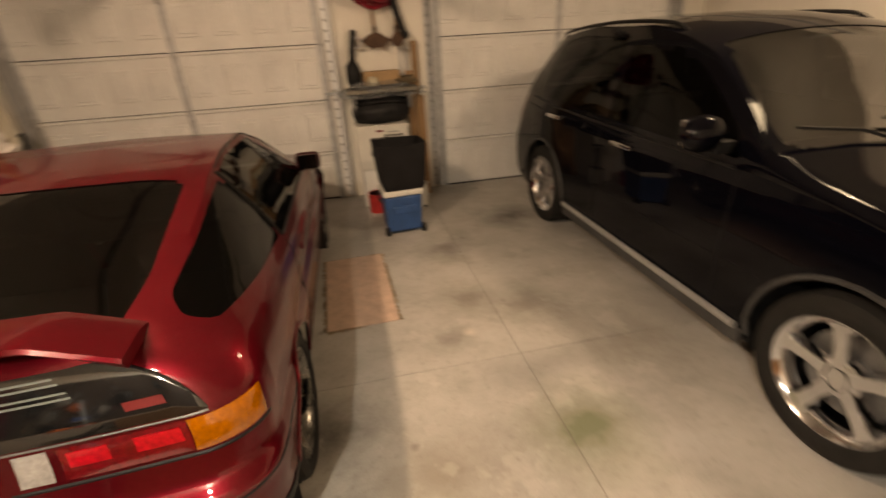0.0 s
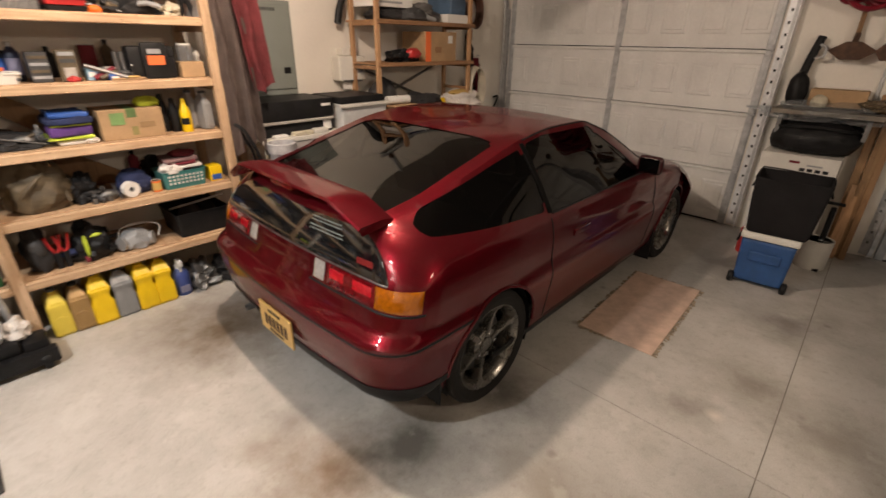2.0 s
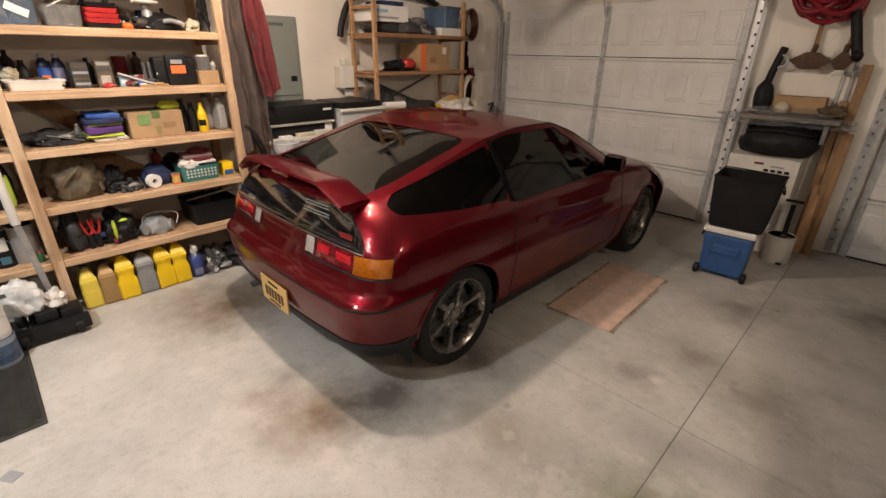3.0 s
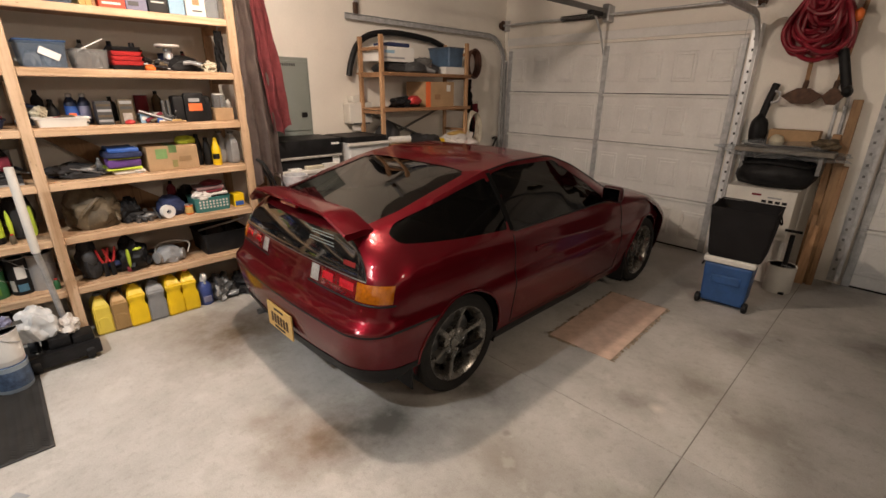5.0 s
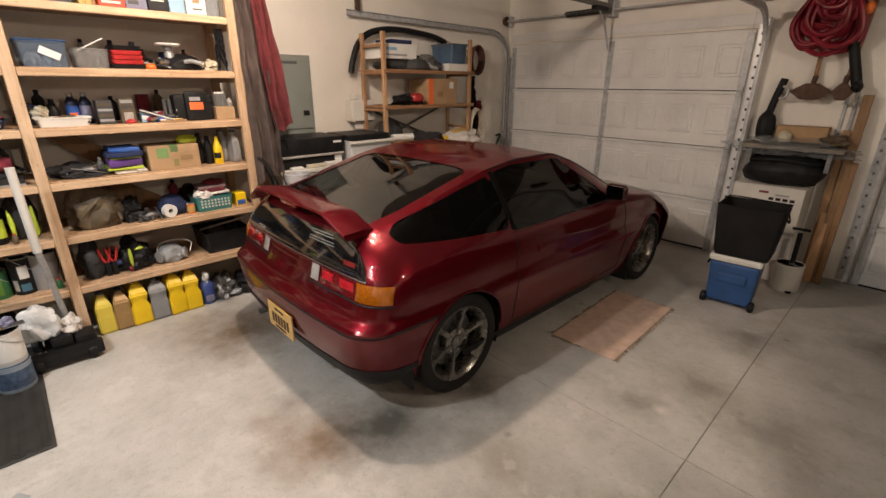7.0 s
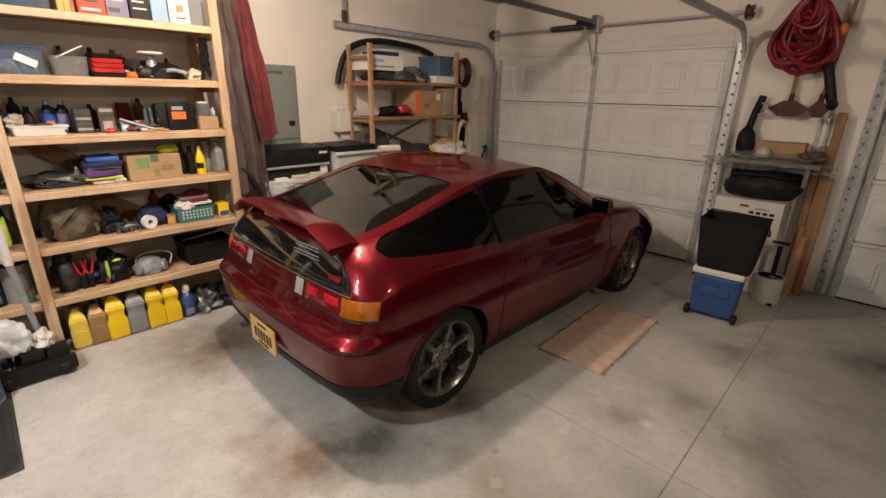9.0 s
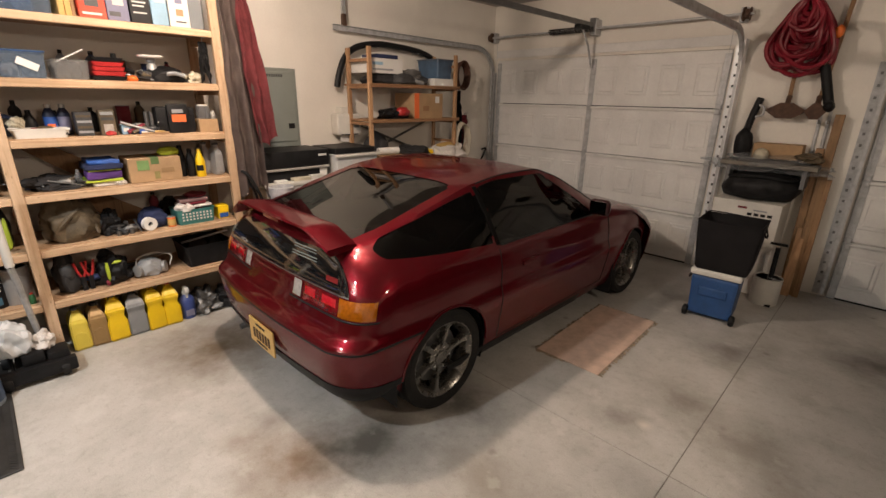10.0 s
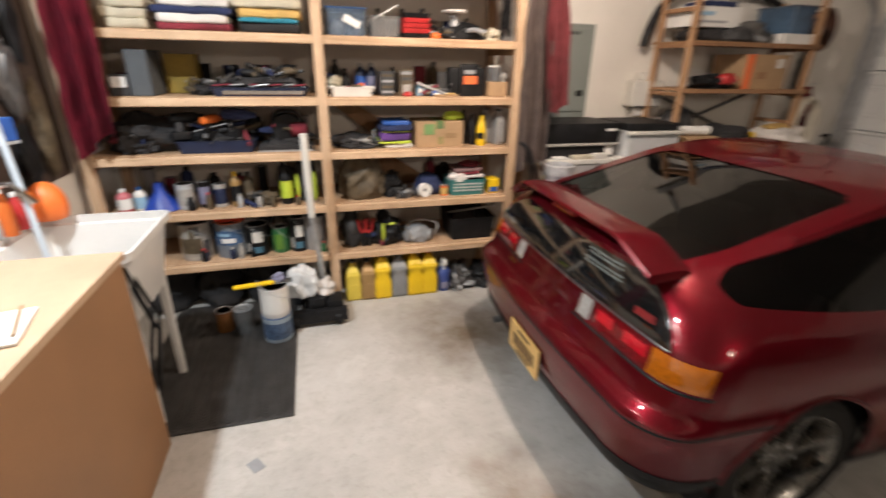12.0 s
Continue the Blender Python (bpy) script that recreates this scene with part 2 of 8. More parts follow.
TEALCL = M("teal_cloth", (0.03, 0.20, 0.28), 0.95, var=0.15, fine=200, bump=0.6)
TARP = M("grey_tarp", (0.11, 0.105, 0.10), 0.8, var=0.3, fine=120, bump=0.5)
CHARCL = M("charcoal_cloth", (0.022, 0.021, 0.022), 0.95, var=0.25, fine=200, bump=0.6)
MAROON = M("maroon_cloth", (0.19, 0.022, 0.035), 0.95, var=0.3, scale=9, fine=180, bump=0.7)
COATCL = M("taupe_cloth", (0.175, 0.132, 0.118), 0.95, var=0.3, scale=6, fine=180, bump=0.7)
LEATHER = M("brown_leather", (0.105, 0.078, 0.045), 0.6, var=0.4, scale=14, bump=0.6)
PANELGREY = M("panel_grey_green", (0.23, 0.255, 0.235), 0.5, var=0.05, scale=3)
CARPET = M("pink_beige_carpet", (0.58, 0.42, 0.33), 0.98, var=0.16, scale=12, fine=260, bump=0.9)
MATRUBBER = M("black_rubber_mat", (0.040, 0.038, 0.036), 0.55, var=0.4, scale=10, bump=0.4)
REDHOSE = M("red_hose", (0.21, 0.004, 0.016), 0.42, var=0.25)
RUST = M("rusty_steel", (0.10, 0.055, 0.035), 0.75, 0.3, var=0.4, scale=25, bump=0.5)
ORANGELABEL = M("orange_label", (0.80, 0.16, 0.04), 0.6, var=0.06)
BLUELABEL = M("blue_label", (0.03, 0.10, 0.38), 0.5, var=0.1)
REDBOX = M("red_box_card", (0.68, 0.07, 0.03), 0.6, var=0.08)
LILAC = M("lilac_card", (0.20, 0.20, 0.30), 0.6, var=0.15)
SKYCARD = M("sky_card", (0.28, 0.45, 0.60), 0.6, var=0.1)
MANILA = M("manila_card", (0.60, 0.40, 0.14), 0.7, var=0.1)
REDPAINT = paint("red_car_paint", (0.120, 0.0042, 0.0095), flake=0.35, rough=0.33, dusty=0.0, coat=0.75, metal=0.6, spec=0.0)
BLACKPAINT = paint("black_car_paint", (0.002, 0.002, 0.004), 0.4, -0.02, 0.0, 0.0, 0.0, 0.20)
CARGLASS = tinted_glass("tinted_car_glass", (0.16, 0.16, 0.155))
DARKGLASS = tinted_glass("dark_car_glass", (0.05, 0.05, 0.05), ior=1.38)
SIDEGLASS = tinted_glass("side_car_glass", (0.07, 0.07, 0.068), ior=1.42)
REDLENS = M("red_lens", (0.17, 0.002, 0.006), 0.15, var=0.3, scale=60, bump=0.0, coat=1.0)
AMBERLENS = M("amber_lens", (0.38, 0.105, 0.001), 0.12, var=0.2, scale=60, bump=0.0, coat=1.0)
CLEARLENS = M("clear_lens", (0.42, 0.40, 0.38), 0.2, var=0.2, scale=60, bump=0.0, coat=1.0)
PLATE = M("yellow_plate", (0.66, 0.42, 0.14), 0.45, var=0.06)
INTERIOR = M("grey_interior_cloth", (0.035, 0.034, 0.033), 0.9, var=0.3)
BULB = glow("lit_bulb", (1.0, 0.82, 0.6), 18)


# ---- building helpers ----
def thing(name, label, category, place=(0, 0, 0), turn=0.0, group="", kind=""):
    ob = new(name)
    ob.empty_display_size = 0.05
    ob.matrix_basis = pose(*place, 0, 0, turn)
    return tagged(ob, label, category, group, kind)


def part(name, bm, material, parent=None, label="", smooth=False):
    me = bpy.data.meshes.new(name)
    bm.normal_update()
    bm.to_mesh(me)
    bm.free()
    me.materials.append(material)
    if smooth:
        me.polygons.foreach_set("use_smooth", [True] * len(me.polygons))
        me.set_sharp_from_angle(angle=radians(35))
    ob = new(name, me)
    if parent is not None:
        ob.parent = parent
    if label:
        ob["label"] = label
    return ob


def single(name, bm, material, label, category, place=(0, 0, 0), turn=0.0, group="", kind="", smooth=False):
    ob = part(name, bm, material, None, "", smooth)
    ob.matrix_basis = pose(*place, 0, 0, turn)
    return tagged(ob, label, category, group, kind)


def box(x0, x1, y0, y1, z0, z1, bevel=0.0, bm=None, seg=2, taper=1.0):
    """A box; taper narrows its foot."""
    made = bmesh.new()
    r = bmesh.ops.create_cube(made, size=1.0)
    cx, cy = (x0 + x1) / 2, (y0 + y1) / 2
    for v in r["verts"]:
        k = taper if v.co.z < 0 else 1.0
        v.co = Vector((cx + v.co.x * (x1 - x0) * k, cy + v.co.y * (y1 - y0) * k, (z0 + z1) / 2 + v.co.z * (z1 - z0)))
    if bevel:
        bmesh.ops.bevel(made, geom=made.edges[:], offset=bevel, segments=seg, profile=0.6, affect="EDGES")
    return joined(bm, made)


def joined(bm, made):
    if bm is None:
        return made
    me = bpy.data.meshes.new("tmp")
    made.to_mesh(me)
    made.free()
    bm.from_mesh(me)
    bpy.data.meshes.remove(me)
    return bm


def cyl(p0, p1, r0, r1=None, n=16, bm=None):
    r1 = r0 if r1 is None else r1
    return lathe([(0, 0), (r0, 0), (r1, (Vector(p1) - Vector(p0)).length), (0, (Vector(p1) - Vector(p0)).length)], n, p0, Vector(p1) - Vector(p0), bm)


def lathe(profile, n=20, base=(0, 0, 0), axis=(0, 0, 1), bm=None, squash=1.0):
    """A turned form: (radius, height) pairs from the foot up."""
    out = bm if bm is not None else bmesh.new()
    q = Vector((0, 0, 1)).rotation_difference(Vector(axis).normalized())
    rings = []
    for r, h in profile:
        if r < 1e-5:
            rings.append([out.verts.new(Vector(base) + q @ Vector((0, 0, h)))])
        else:
            rings.append([out.verts.new(Vector(base) + q @ Vector((r * math.cos(2 * math.pi * k / n), squash * r * math.sin(2 * math.pi * k / n), h))) for k in range(n)])
    for a, b in zip(rings, rings[1:]):
        for k in range(n):
            j = (k + 1) % n
            if len(a) == 1 and len(b) > 1:
                out.faces.new((a[0], b[j], b[k]))
            elif len(b) == 1 and len(a) > 1:
                out.faces.new((a[k], a[j], b[0]))
            elif len(a) > 1:
                out.faces.new((a[k], a[j], b[j], b[k]))
    return out


def tube(points, r, n=8, bm=None, closed=False):
    """A bent rod through points."""
    out = bm if bm is not None else bmesh.new()
    pts = [Vector(p) for p in points]
    rings, side = [], None
    for i, p in enumerate(pts):
        a = pts[i - 1] if i or closed else p
        b = pts[(i + 1) % len(pts)] if i < len(pts) - 1 or closed else p
        d = (b - a).normalized()
        if side is None:
            side = d.orthogonal().normalized()
        side = (side - d * side.dot(d)).normalized()
        up = d.cross(side)
        rings.append([out.verts.new(p + r * (math.cos(2 * math.pi * k / n) * side + math.sin(2 * math.pi * k / n) * up)) for k in range(n)])
    pairs = list(zip(rings, rings[1:])) + ([(rings[-1], rings[0])] if closed else [])
    for a, b in pairs:
        for k in range(n):
            j = (k + 1) % n
            out.faces.new((a[k], a[j], b[j], b[k]))
    if not closed:
        out.faces.new(rings[0][::-1])
        out.faces.new(rings[-1])
    return out


def curve_points(keys, n):
    """A smooth line through key points (Catmull-Rom)."""
    k = [Vector(p) for p in keys]
    k = [2 * k[0] - k[1]] + k + [2 * k[-1] - k[-2]]
    out = []
    for i in range(1, len(k) - 2):
        for j in range(n):
            t = j / n
            p0, p1, p2, p3 = k[i - 1:i + 3]
            out.append(0.5 * (2 * p1 + (p2 - p0) * t + (2 * p0 - 5 * p1 + 4 * p2 - p3) * t * t + (3 * p1 - p0 - 3 * p2 + p3) * t ** 3))
    return out + [k[-2]]


def extruded(outline, z0, z1, axis="z", bm=None, bevel=0.0):
    """A flat outline (u, v) given thickness along an axis."""
    made = bmesh.new()
    place = {"z": lambda u, v, w: (u, v, w), "x": lambda u, v, w: (w, u, v), "y": lambda u, v, w: (u, w, v)}[axis]
    lo = [made.verts.new(place(u, v, z0)) for u, v in outline]
    hi = [made.verts.new(place(u, v, z1)) for u, v in outline]
    made.faces.new(lo[::-1])
    made.faces.new(hi)
    for i in range(len(lo)):
        j = (i + 1) % len(lo)
        made.faces.new((lo[i], lo[j], hi[j], hi[i]))
    bmesh.ops.recalc_face_normals(made, faces=made.faces[:])
    if bevel:
        bmesh.ops.bevel(made, geom=made.edges[:], offset=bevel, segments=1, affect="EDGES")
    return joined(bm, made)


def lump(cx, cy, cz, sx, sy, sz, rough=0.25, seed=0, n=3, bm=None, flat=True):
    """A soft heap: a ball pressed flat at the foot and creased by noise."""
    made = bmesh.new()
    bmesh.ops.create_icosphere(made, subdivisions=n, radius=1.0)
    for v in made.verts:
        d = v.co.copy()
        k = 1 + rough * noise.noise(d * 1.7 + Vector((seed * 7.3, seed, 0))) + 0.5 * rough * noise.noise(d * 4.5 + Vector((seed, 0, seed * 3.1)))
        d *= k
        if flat and d.z < -0.55:
            d.z = -0.55 + (d.z + 0.55) * 0.08
        v.co = Vector((cx + d.x * sx, cy + d.y * sy, cz + (d.z + (0.6 if flat else 0)) * sz / (1.6 if flat else 1)))
    return joined(bm, made)


# ---- the room ----
XL, XR, YB, YD, H = -2.20, 4.95, -0.72, 5.66, 2.78
DOORS = ((-2.11, 0.64), (1.78, 4.53))
DOOR_TOP = 2.13


def wall(name, label, bm):
    return single(name, bm, DRYWALL, label, "wall", kind="structure")


wall("wall_west", "cream painted drywall behind the timber shelves", box(XL - 0.14, XL, YB - 0.14, YD + 0.14, 0, H))
wall("wall_east", "cream painted drywall of the second bay", box(XR, XR + 0.14, YB - 0.14, YD + 0.14, 0, H))
wall("wall_south", "cream painted drywall behind the workbench", box(XL, XR, YB - 0.14, YB, 0, H))
front = bmesh.new()
for a, b, z0 in ((XL, DOORS[0][0], 0), (DOORS[0][1], DOORS[1][0], 0), (DOORS[1][1], XR, 0)):
    box(a, b, YD, YD + 0.14, z0, DOOR_TOP, bm=front)
box(XL, XR, YD, YD + 0.14, DOOR_TOP, H, bm=front)
for k, d in enumerate(DOORS):
    single("header_trim_%d" % (k + 1), box(d[0] - 0.03, d[1] + 0.03, YD - 0.012, YD - 0.001, DOOR_TOP + 0.03, DOOR_TOP + 0.12, 0.003, seg=1), DOORPAINT, "painted timber header over the garage door", "trim", kind="structure")
wall("wall_north", "cream painted drywall between and over the garage doors", front)
single("ceiling", box(XL - 0.14, XR + 0.14, YB - 0.14, YD + 0.14, H, H + 0.1), CEILING, "unseen drywall ceiling kept grey to cut bounced light", "ceiling", kind="structure")

floor = single("floor", box(XL - 0.14, XR + 0.14, YB - 0.14, YD + 0.5, -0.14, -0.0035), JOINT, "grey stained concrete garage floor with cut joints", "floor", kind="structure")
JX, JY, GAP = (1.53,), (2.48,), 0.0024
xs, ys = [XL - 0.13, *JX, XR + 0.13], [YB - 0.13, *JY, YD + 0.49]
for i in range(len(xs) - 1):
    for j in range(len(ys) - 1):
        part("slab", box(xs[i] + GAP, xs[i + 1] - GAP, ys[j] + GAP, ys[j + 1] - GAP, -0.10, 0.0, 0.0016, seg=2), CONCRETE, floor)


def garage_door(name, x0, x1, label):
    """Sectional door: four sections with pressed panels, stiles, hinges and a strut."""
    y = YD - 0.005
    door = thing(name, label, "garage door", ((x0 + x1) / 2, y, 0), kind="structure")
    w, hs, t = x1 - x0, DOOR_TOP / 4, 0.045
    for k in range(4):
        bm = bmesh.new()
        z0, z1 = k * hs + 0.004, (k + 1) * hs - 0.004
        box(-w / 2, w / 2, 0, t, z0, z1, 0.003, bm=bm, seg=1)
        # pressed panels: a sunk frame round a raised field
        n, pw, ph = 8, 0.235, 0.30
        for c in range(n):
            cx, cz = -w / 2 + (c + 0.5) * w / n, (z0 + z1) / 2
            for s, y0, y1 in ((1.0, -0.007, 0.002), (0.76, -0.014, 0.002)):
                q = [(-1, -1), (1, -1), (1, 1), (-1, 1)]
                lo = [bm.verts.new((cx + a * (pw / 2 * s), y1, cz + b * (ph / 2 - pw / 2 * (1 - s)))) for a, b in q]
                hi = [bm.verts.new((cx + a * (pw / 2 * s - 0.014), y0, cz + b * (ph / 2 - pw / 2 * (1 - s) - 0.014))) for a, b in q]
                for e in range(4):
                    bm.faces.new((lo[e], lo[(e + 1) % 4], hi[(e + 1) % 4], hi[e]))
                bm.faces.new(hi)
        bmesh.ops.recalc_face_normals(bm, faces=bm.faces[:])
        sec = part("section", bm, DOORPAINT, door)
        rib = box(-w / 2 + 0.02, w / 2 - 0.02, -0.022, -0.002, z1 - 0.028, z1 - 0.002, 0.004, seg=1)
        if k < 3:
            part("rib", rib, DOORPAINT, sec)
        for sx in (-w / 2 + 0.03, 0.0, w / 2 - 0.03):
            part("stile", box(sx - 0.03, sx + 0.03, -0.012, -0.001, z0, z1 - 0.03, 0.002, seg=1), GALV, sec, "bare galvanised steel stile")
        if k < 3:
            for sx in (-w / 2 + 0.03, 0.0, w / 2 - 0.03):
                h = box(sx - 0.022, sx + 0.022, -0.030, -0.012, z1 - 0.05, z1 + 0.045, 0.003, seg=1)
                cyl((sx - 0.03, -0.03, z1), (sx + 0.03, -0.03, z1), 0.008, n=8, bm=h)
                part("hinge", h, GALV, sec)
    part("bottom_seal", box(-w / 2, w / 2, -0.004, t, -0.002, 0.016, 0.004, seg=1), RUBBER, door, "black rubber bottom seal")
    return door


garage_door("garage_door", *DOORS[0], "closed white sectional garage door with pressed panels")
garage_door("garage_door", *DOORS[1], "closed white sectional garage door behind the black car")


def door_track(x, side, back, label, inner=False):
    """Vertical angle with slots, curved and level track."""
    tr = thing("door_track", label, "door track", (x, YD, 0), group="garage door tracks", kind="structure")
    pts = [(0, -0.085, 0.05), (0, -0.085, 1.2), (0, -0.085, 1.92)]
    pts += [(0, -0.085 - 0.34 * (1 - math.cos(a)), 1.92 + 0.34 * math.sin(a)) for a in (0.3, 0.6, 0.9, 1.2, 1.5)] + [(0, back - YD, 2.275)]
    bm = bmesh.new()
    rows = [Vector(p) for p in pts]
    # C-shaped strip
    prof = [(-0.012, 0.026), (0.016, 0.026), (0.016, -0.026), (-0.012, -0.026), (-0.012, -0.022), (0.012, -0.022), (0.012, 0.022), (-0.012, 0.022)]
    rings = []
    for i, p in enumerate(rows):
        a, b = rows[max(0, i - 1)], rows[min(len(rows) - 1, i + 1)]
        d = (b - a).normalized()
        nrm = Vector((0, d.z, -d.y))
        rings.append([bm.verts.new(p + Vector((side * u, 0, 0)) + nrm * v) for u, v in prof])
    for a, b in zip(rings, rings[1:]):
        for k in range(8):
            bm.faces.new((a[k], a[(k + 1) % 8], b[(k + 1) % 8], b[k]))
    bmesh.ops.recalc_face_normals(bm, faces=bm.faces[:])
    part("rail", bm, GALV, tr)
    ang = bmesh.new()
    flip, ztop = (-1, 2.20) if inner else (1, 1.98)
    box(side * 0.016 - 0.002, side * 0.016 + 0.002, -0.12, -0.002, 0.02, ztop, bm=ang)
    box(min(0, flip * side * 0.075), max(0, flip * side * 0.075), -0.006, -0.002, 0.02, ztop, bm=ang)
    # inner angle: its glare is put into the whiter steel colour
    part("jamb_angle", ang, LITGALV if inner else GALV, tr, "punched galvanised angle")
    slots = bmesh.new()
    for k in range(int((ztop - 0.12) / 0.093)):
        z = 0.12 + k * 0.093
        box(flip * side * 0.045 - 0.009, flip * side * 0.045 + 0.009, -0.0085, -0.0055, z, z + 0.022, 0.002, bm=slots, seg=1)
    part("slot", slots, BLACK if side > 0 else DKSTEEL, tr)
    hb = box(-0.012, 0.012, back - YD + 0.10, back - YD + 0.135, 2.29, H, bm=None)
    part("hanger", hb, GALV, tr)
    part("hanger_clamp", box(-0.02, 0.02, back - YD + 0.095, back - YD + 0.14, 2.295, 2.40, 0.006, seg=1), RUST, tr, "dark red hanger clamp")
    return tr


door_track(DOORS[0][0] - 0.02, -1, 3.15, "galvanised steel door track bending back along the wall")
door_track(DOORS[0][1] + 0.092, 1, 3.15, "galvanised punched steel door track beside the centre post", True)
door_track(DOORS[1][0] - 0.03, -1, 3.15, "galvanised punched steel door track of the second door")
door_track(DOORS[1][1] + 0.03, 1, 3.15, "galvanised steel door track of the second door")


def torsion_bar(x0, x1):
    c, y, z = (x0 + x1) / 2, YD - 0.10, 2.40
    t = thing("torsion_bar", "steel torsion bar with black spring over the garage door", "torsion bar", (c, y, z), group="torsion bars", kind="structure")
    part("shaft", cyl((x0 - c - 0.08, 0, 0), (x1 - c + 0.12, 0, 0), 0.0127, n=10), GALV, t)
    part("centre_bracket", box(-0.035, 0.035, -0.03, 0.098, -0.07, 0.09, 0.006), GALV, t)
    pts = [(-0.06 - 0.5 * k / 220, 0.030 * math.cos(k * 0.9), 0.030 * math.sin(k * 0.9)) for k in range(221)]
    part("spring", tube(pts, 0.0042, 5), BLACK, t, "black torsion spring")
    for s in (-1, 1):
        e = s * ((x1 - x0) / 2 + 0.04)
        part("cable_drum", lathe([(0, 0), (0.055, 0), (0.06, 0.012), (0.042, 0.018), (0.042, 0.05), (0.055, 0.056), (0, 0.056)], 18, (e, 0, 0), (s, 0, 0)), RUST, t)
        part("end_bracket", box(e - 0.03, e + 0.03, 0.02, 0.098, -0.06, 0.06, 0.004, seg=1), GALV, t)
        part("lift_cable", tube([(e - s * 0.06, 0.03, -0.05), (e - s * 0.06, 0.05, -2.3)], 0.002, 5), GALV, t)
    return t


for d in DOORS:
    torsion_bar(*d)


LENSGLOW = glow("lit_lens", (1.0, 0.84, 0.62), 14)


def opener(x, label, high):
    o = thing("garage_door_opener", label, "door opener", (x, 2.35, 2.42), group="garage door openers")
    part("rail", box(-0.022, 0.022, 0.2, 3.18, -0.015, 0.03, 0.004, seg=1), DKSTEEL, o)
    if high:
        part("motor_box", box(-0.15, 0.15, -0.22, 0.22, H - 2.52, H - 2.421, 0.02), GREYP, o)
        part("sprocket_cover", box(-0.02, 0.02, 0.17, 0.22, 0.028, H - 2.515, 0.006), GREYP, o)
    else:
        part("motor_box", box(-0.15, 0.15, -0.22, 0.22, -0.06, 0.12, 0.02), GREYP, o)
        lens = part("lamp_lens", box(-0.12, 0.12, -0.15, 0.15, -0.145, -0.062, 0.02), LENSGLOW, o, "frosted lamp lens")
        lens.visible_shadow = False
        for sx in (-0.13, 0.13):
            part("strap", box(sx - 0.012, sx + 0.012, -0.02, 0.02, 0.12, H - 2.42, bm=None), GALV, o)
    part("header_bracket", box(-0.03, 0.03, 3.16, 3.26, -0.06, 0.08, 0.004, seg=1), DKSTEEL, o)
    part("trolley", box(-0.04, 0.04, 2.86, 3.06, -0.055, -0.012, 0.006), BLACK, o)
    part("door_arm", tube([(0, 2.96, -0.04), (0.0, 3.12, -0.2), (0, 3.245, -0.42)], 0.012, 6), GALV, o)
    return o


opener(-0.74, "grey garage door opener on the ceiling with steel rail", True)
opener(OPENER_2[0], "grey ceiling-hung garage door opener of the second bay", False)


def ceiling_lamp(place, label):
    o = thing("ceiling_lamp", label, "lamp", (place[0], place[1], H), group="ceiling lamps")
    part("base", lathe([(0, -0.03), (0.055, -0.03), (0.065, 0.0), (0, 0.0)], 20), WHITEP, o)
    part("socket", cyl((0, 0, -0.14), (0, 0, -0.03), 0.024, n=14), WHITEP, o)
    b = part("bulb", lathe([(0, -0.31), (0.03, -0.30), (0.045, -0.26), (0.04, -0.22), (0.022, -0.165), (0.018, -0.14), (0, -0.14)], 18), BULB, o, "lit warm white bulb", True)
    b.visible_shadow = False
    return o


flush_lamp = thing("flush_lamp", "round white flush ceiling lamp over the workbench", "lamp", (MAIN[0], MAIN[1], H), group="ceiling lamps")
part("housing", lathe([(0, 0), (0.10, 0), (0.105, -0.01), (0.10, -0.045), (0.085, -0.055), (0.085, -0.048), (0, -0.048)], 28), WHITEP, flush_lamp, "", True)
lens = part("lens", lathe([(0.083, -0.049), (0.078, -0.062), (0.05, -0.070), (0, -0.072)], 28), BULB, flush_lamp, "lit white lens", True)
lens.visible_shadow = False
ceiling_lamp(SECOND, "bare warm bulb in a white porcelain ceiling holder")


# ---- cars ----
REDBLACK = M("dark_red_gloss", (0.030, 0.004, 0.006), 0.3, var=0.15, coat=0.6)
MIRRORDARK = M("dim_mirror", (0.02, 0.02, 0.022), 0.15, 1.0, var=0.05, bump=0.0, rvar=0.03)
def table(pairs):
    """A smooth function through (position, value) pairs."""
    xs = [p[0] for p in pairs]
    vs = [p[1] for p in pairs]
    n = len(xs)
    d = [(vs[i + 1] - vs[i]) / (xs[i + 1] - xs[i]) for i in range(n - 1)]
    m = [d[0]] + [0.0 if d[i - 1] * d[i] <= 0 else 2 * d[i - 1] * d[i] / (d[i - 1] + d[i]) for i in range(1, n - 1)] + [d[-1]]

    def f(x):
        if x <= xs[0]:
            return vs[0]
        if x >= xs[-1]:
            return vs[-1]
        i = 0
        while x > xs[i + 1]:
            i += 1
        h = xs[i + 1] - xs[i]
        t = (x - xs[i]) / h
        return vs[i] * (1 + 2 * t) * (1 - t) ** 2 + h * m[i] * t * (1 - t) ** 2 + vs[i + 1] * t * t * (3 - 2 * t) + h * m[i + 1] * t * t * (t - 1)
    return f


def inside_and_nearest(p, poly):
    """Whether p lies in the outline, its distance to it, and the nearest point of it."""
    x, y = p
    inn, best, near = False, 1e9, p
    for (ax, ay), (bx, by) in zip(poly, poly[1:] + poly[:1]):
        if (ay > y) != (by > y) and x < (bx - ax) * (y - ay) / (by - ay) + ax:
            inn = not inn
        dx, dy = bx - ax, by - ay
        t = max(0, min(1, ((x - ax) * dx + (y - ay) * dy) / (dx * dx + dy * dy)))
        q = (ax + t * dx, ay + t * dy)
        d = math.hypot(q[0] - x, q[1] - y)
        if d < best:
            best, near = d, q
    return inn, best, near


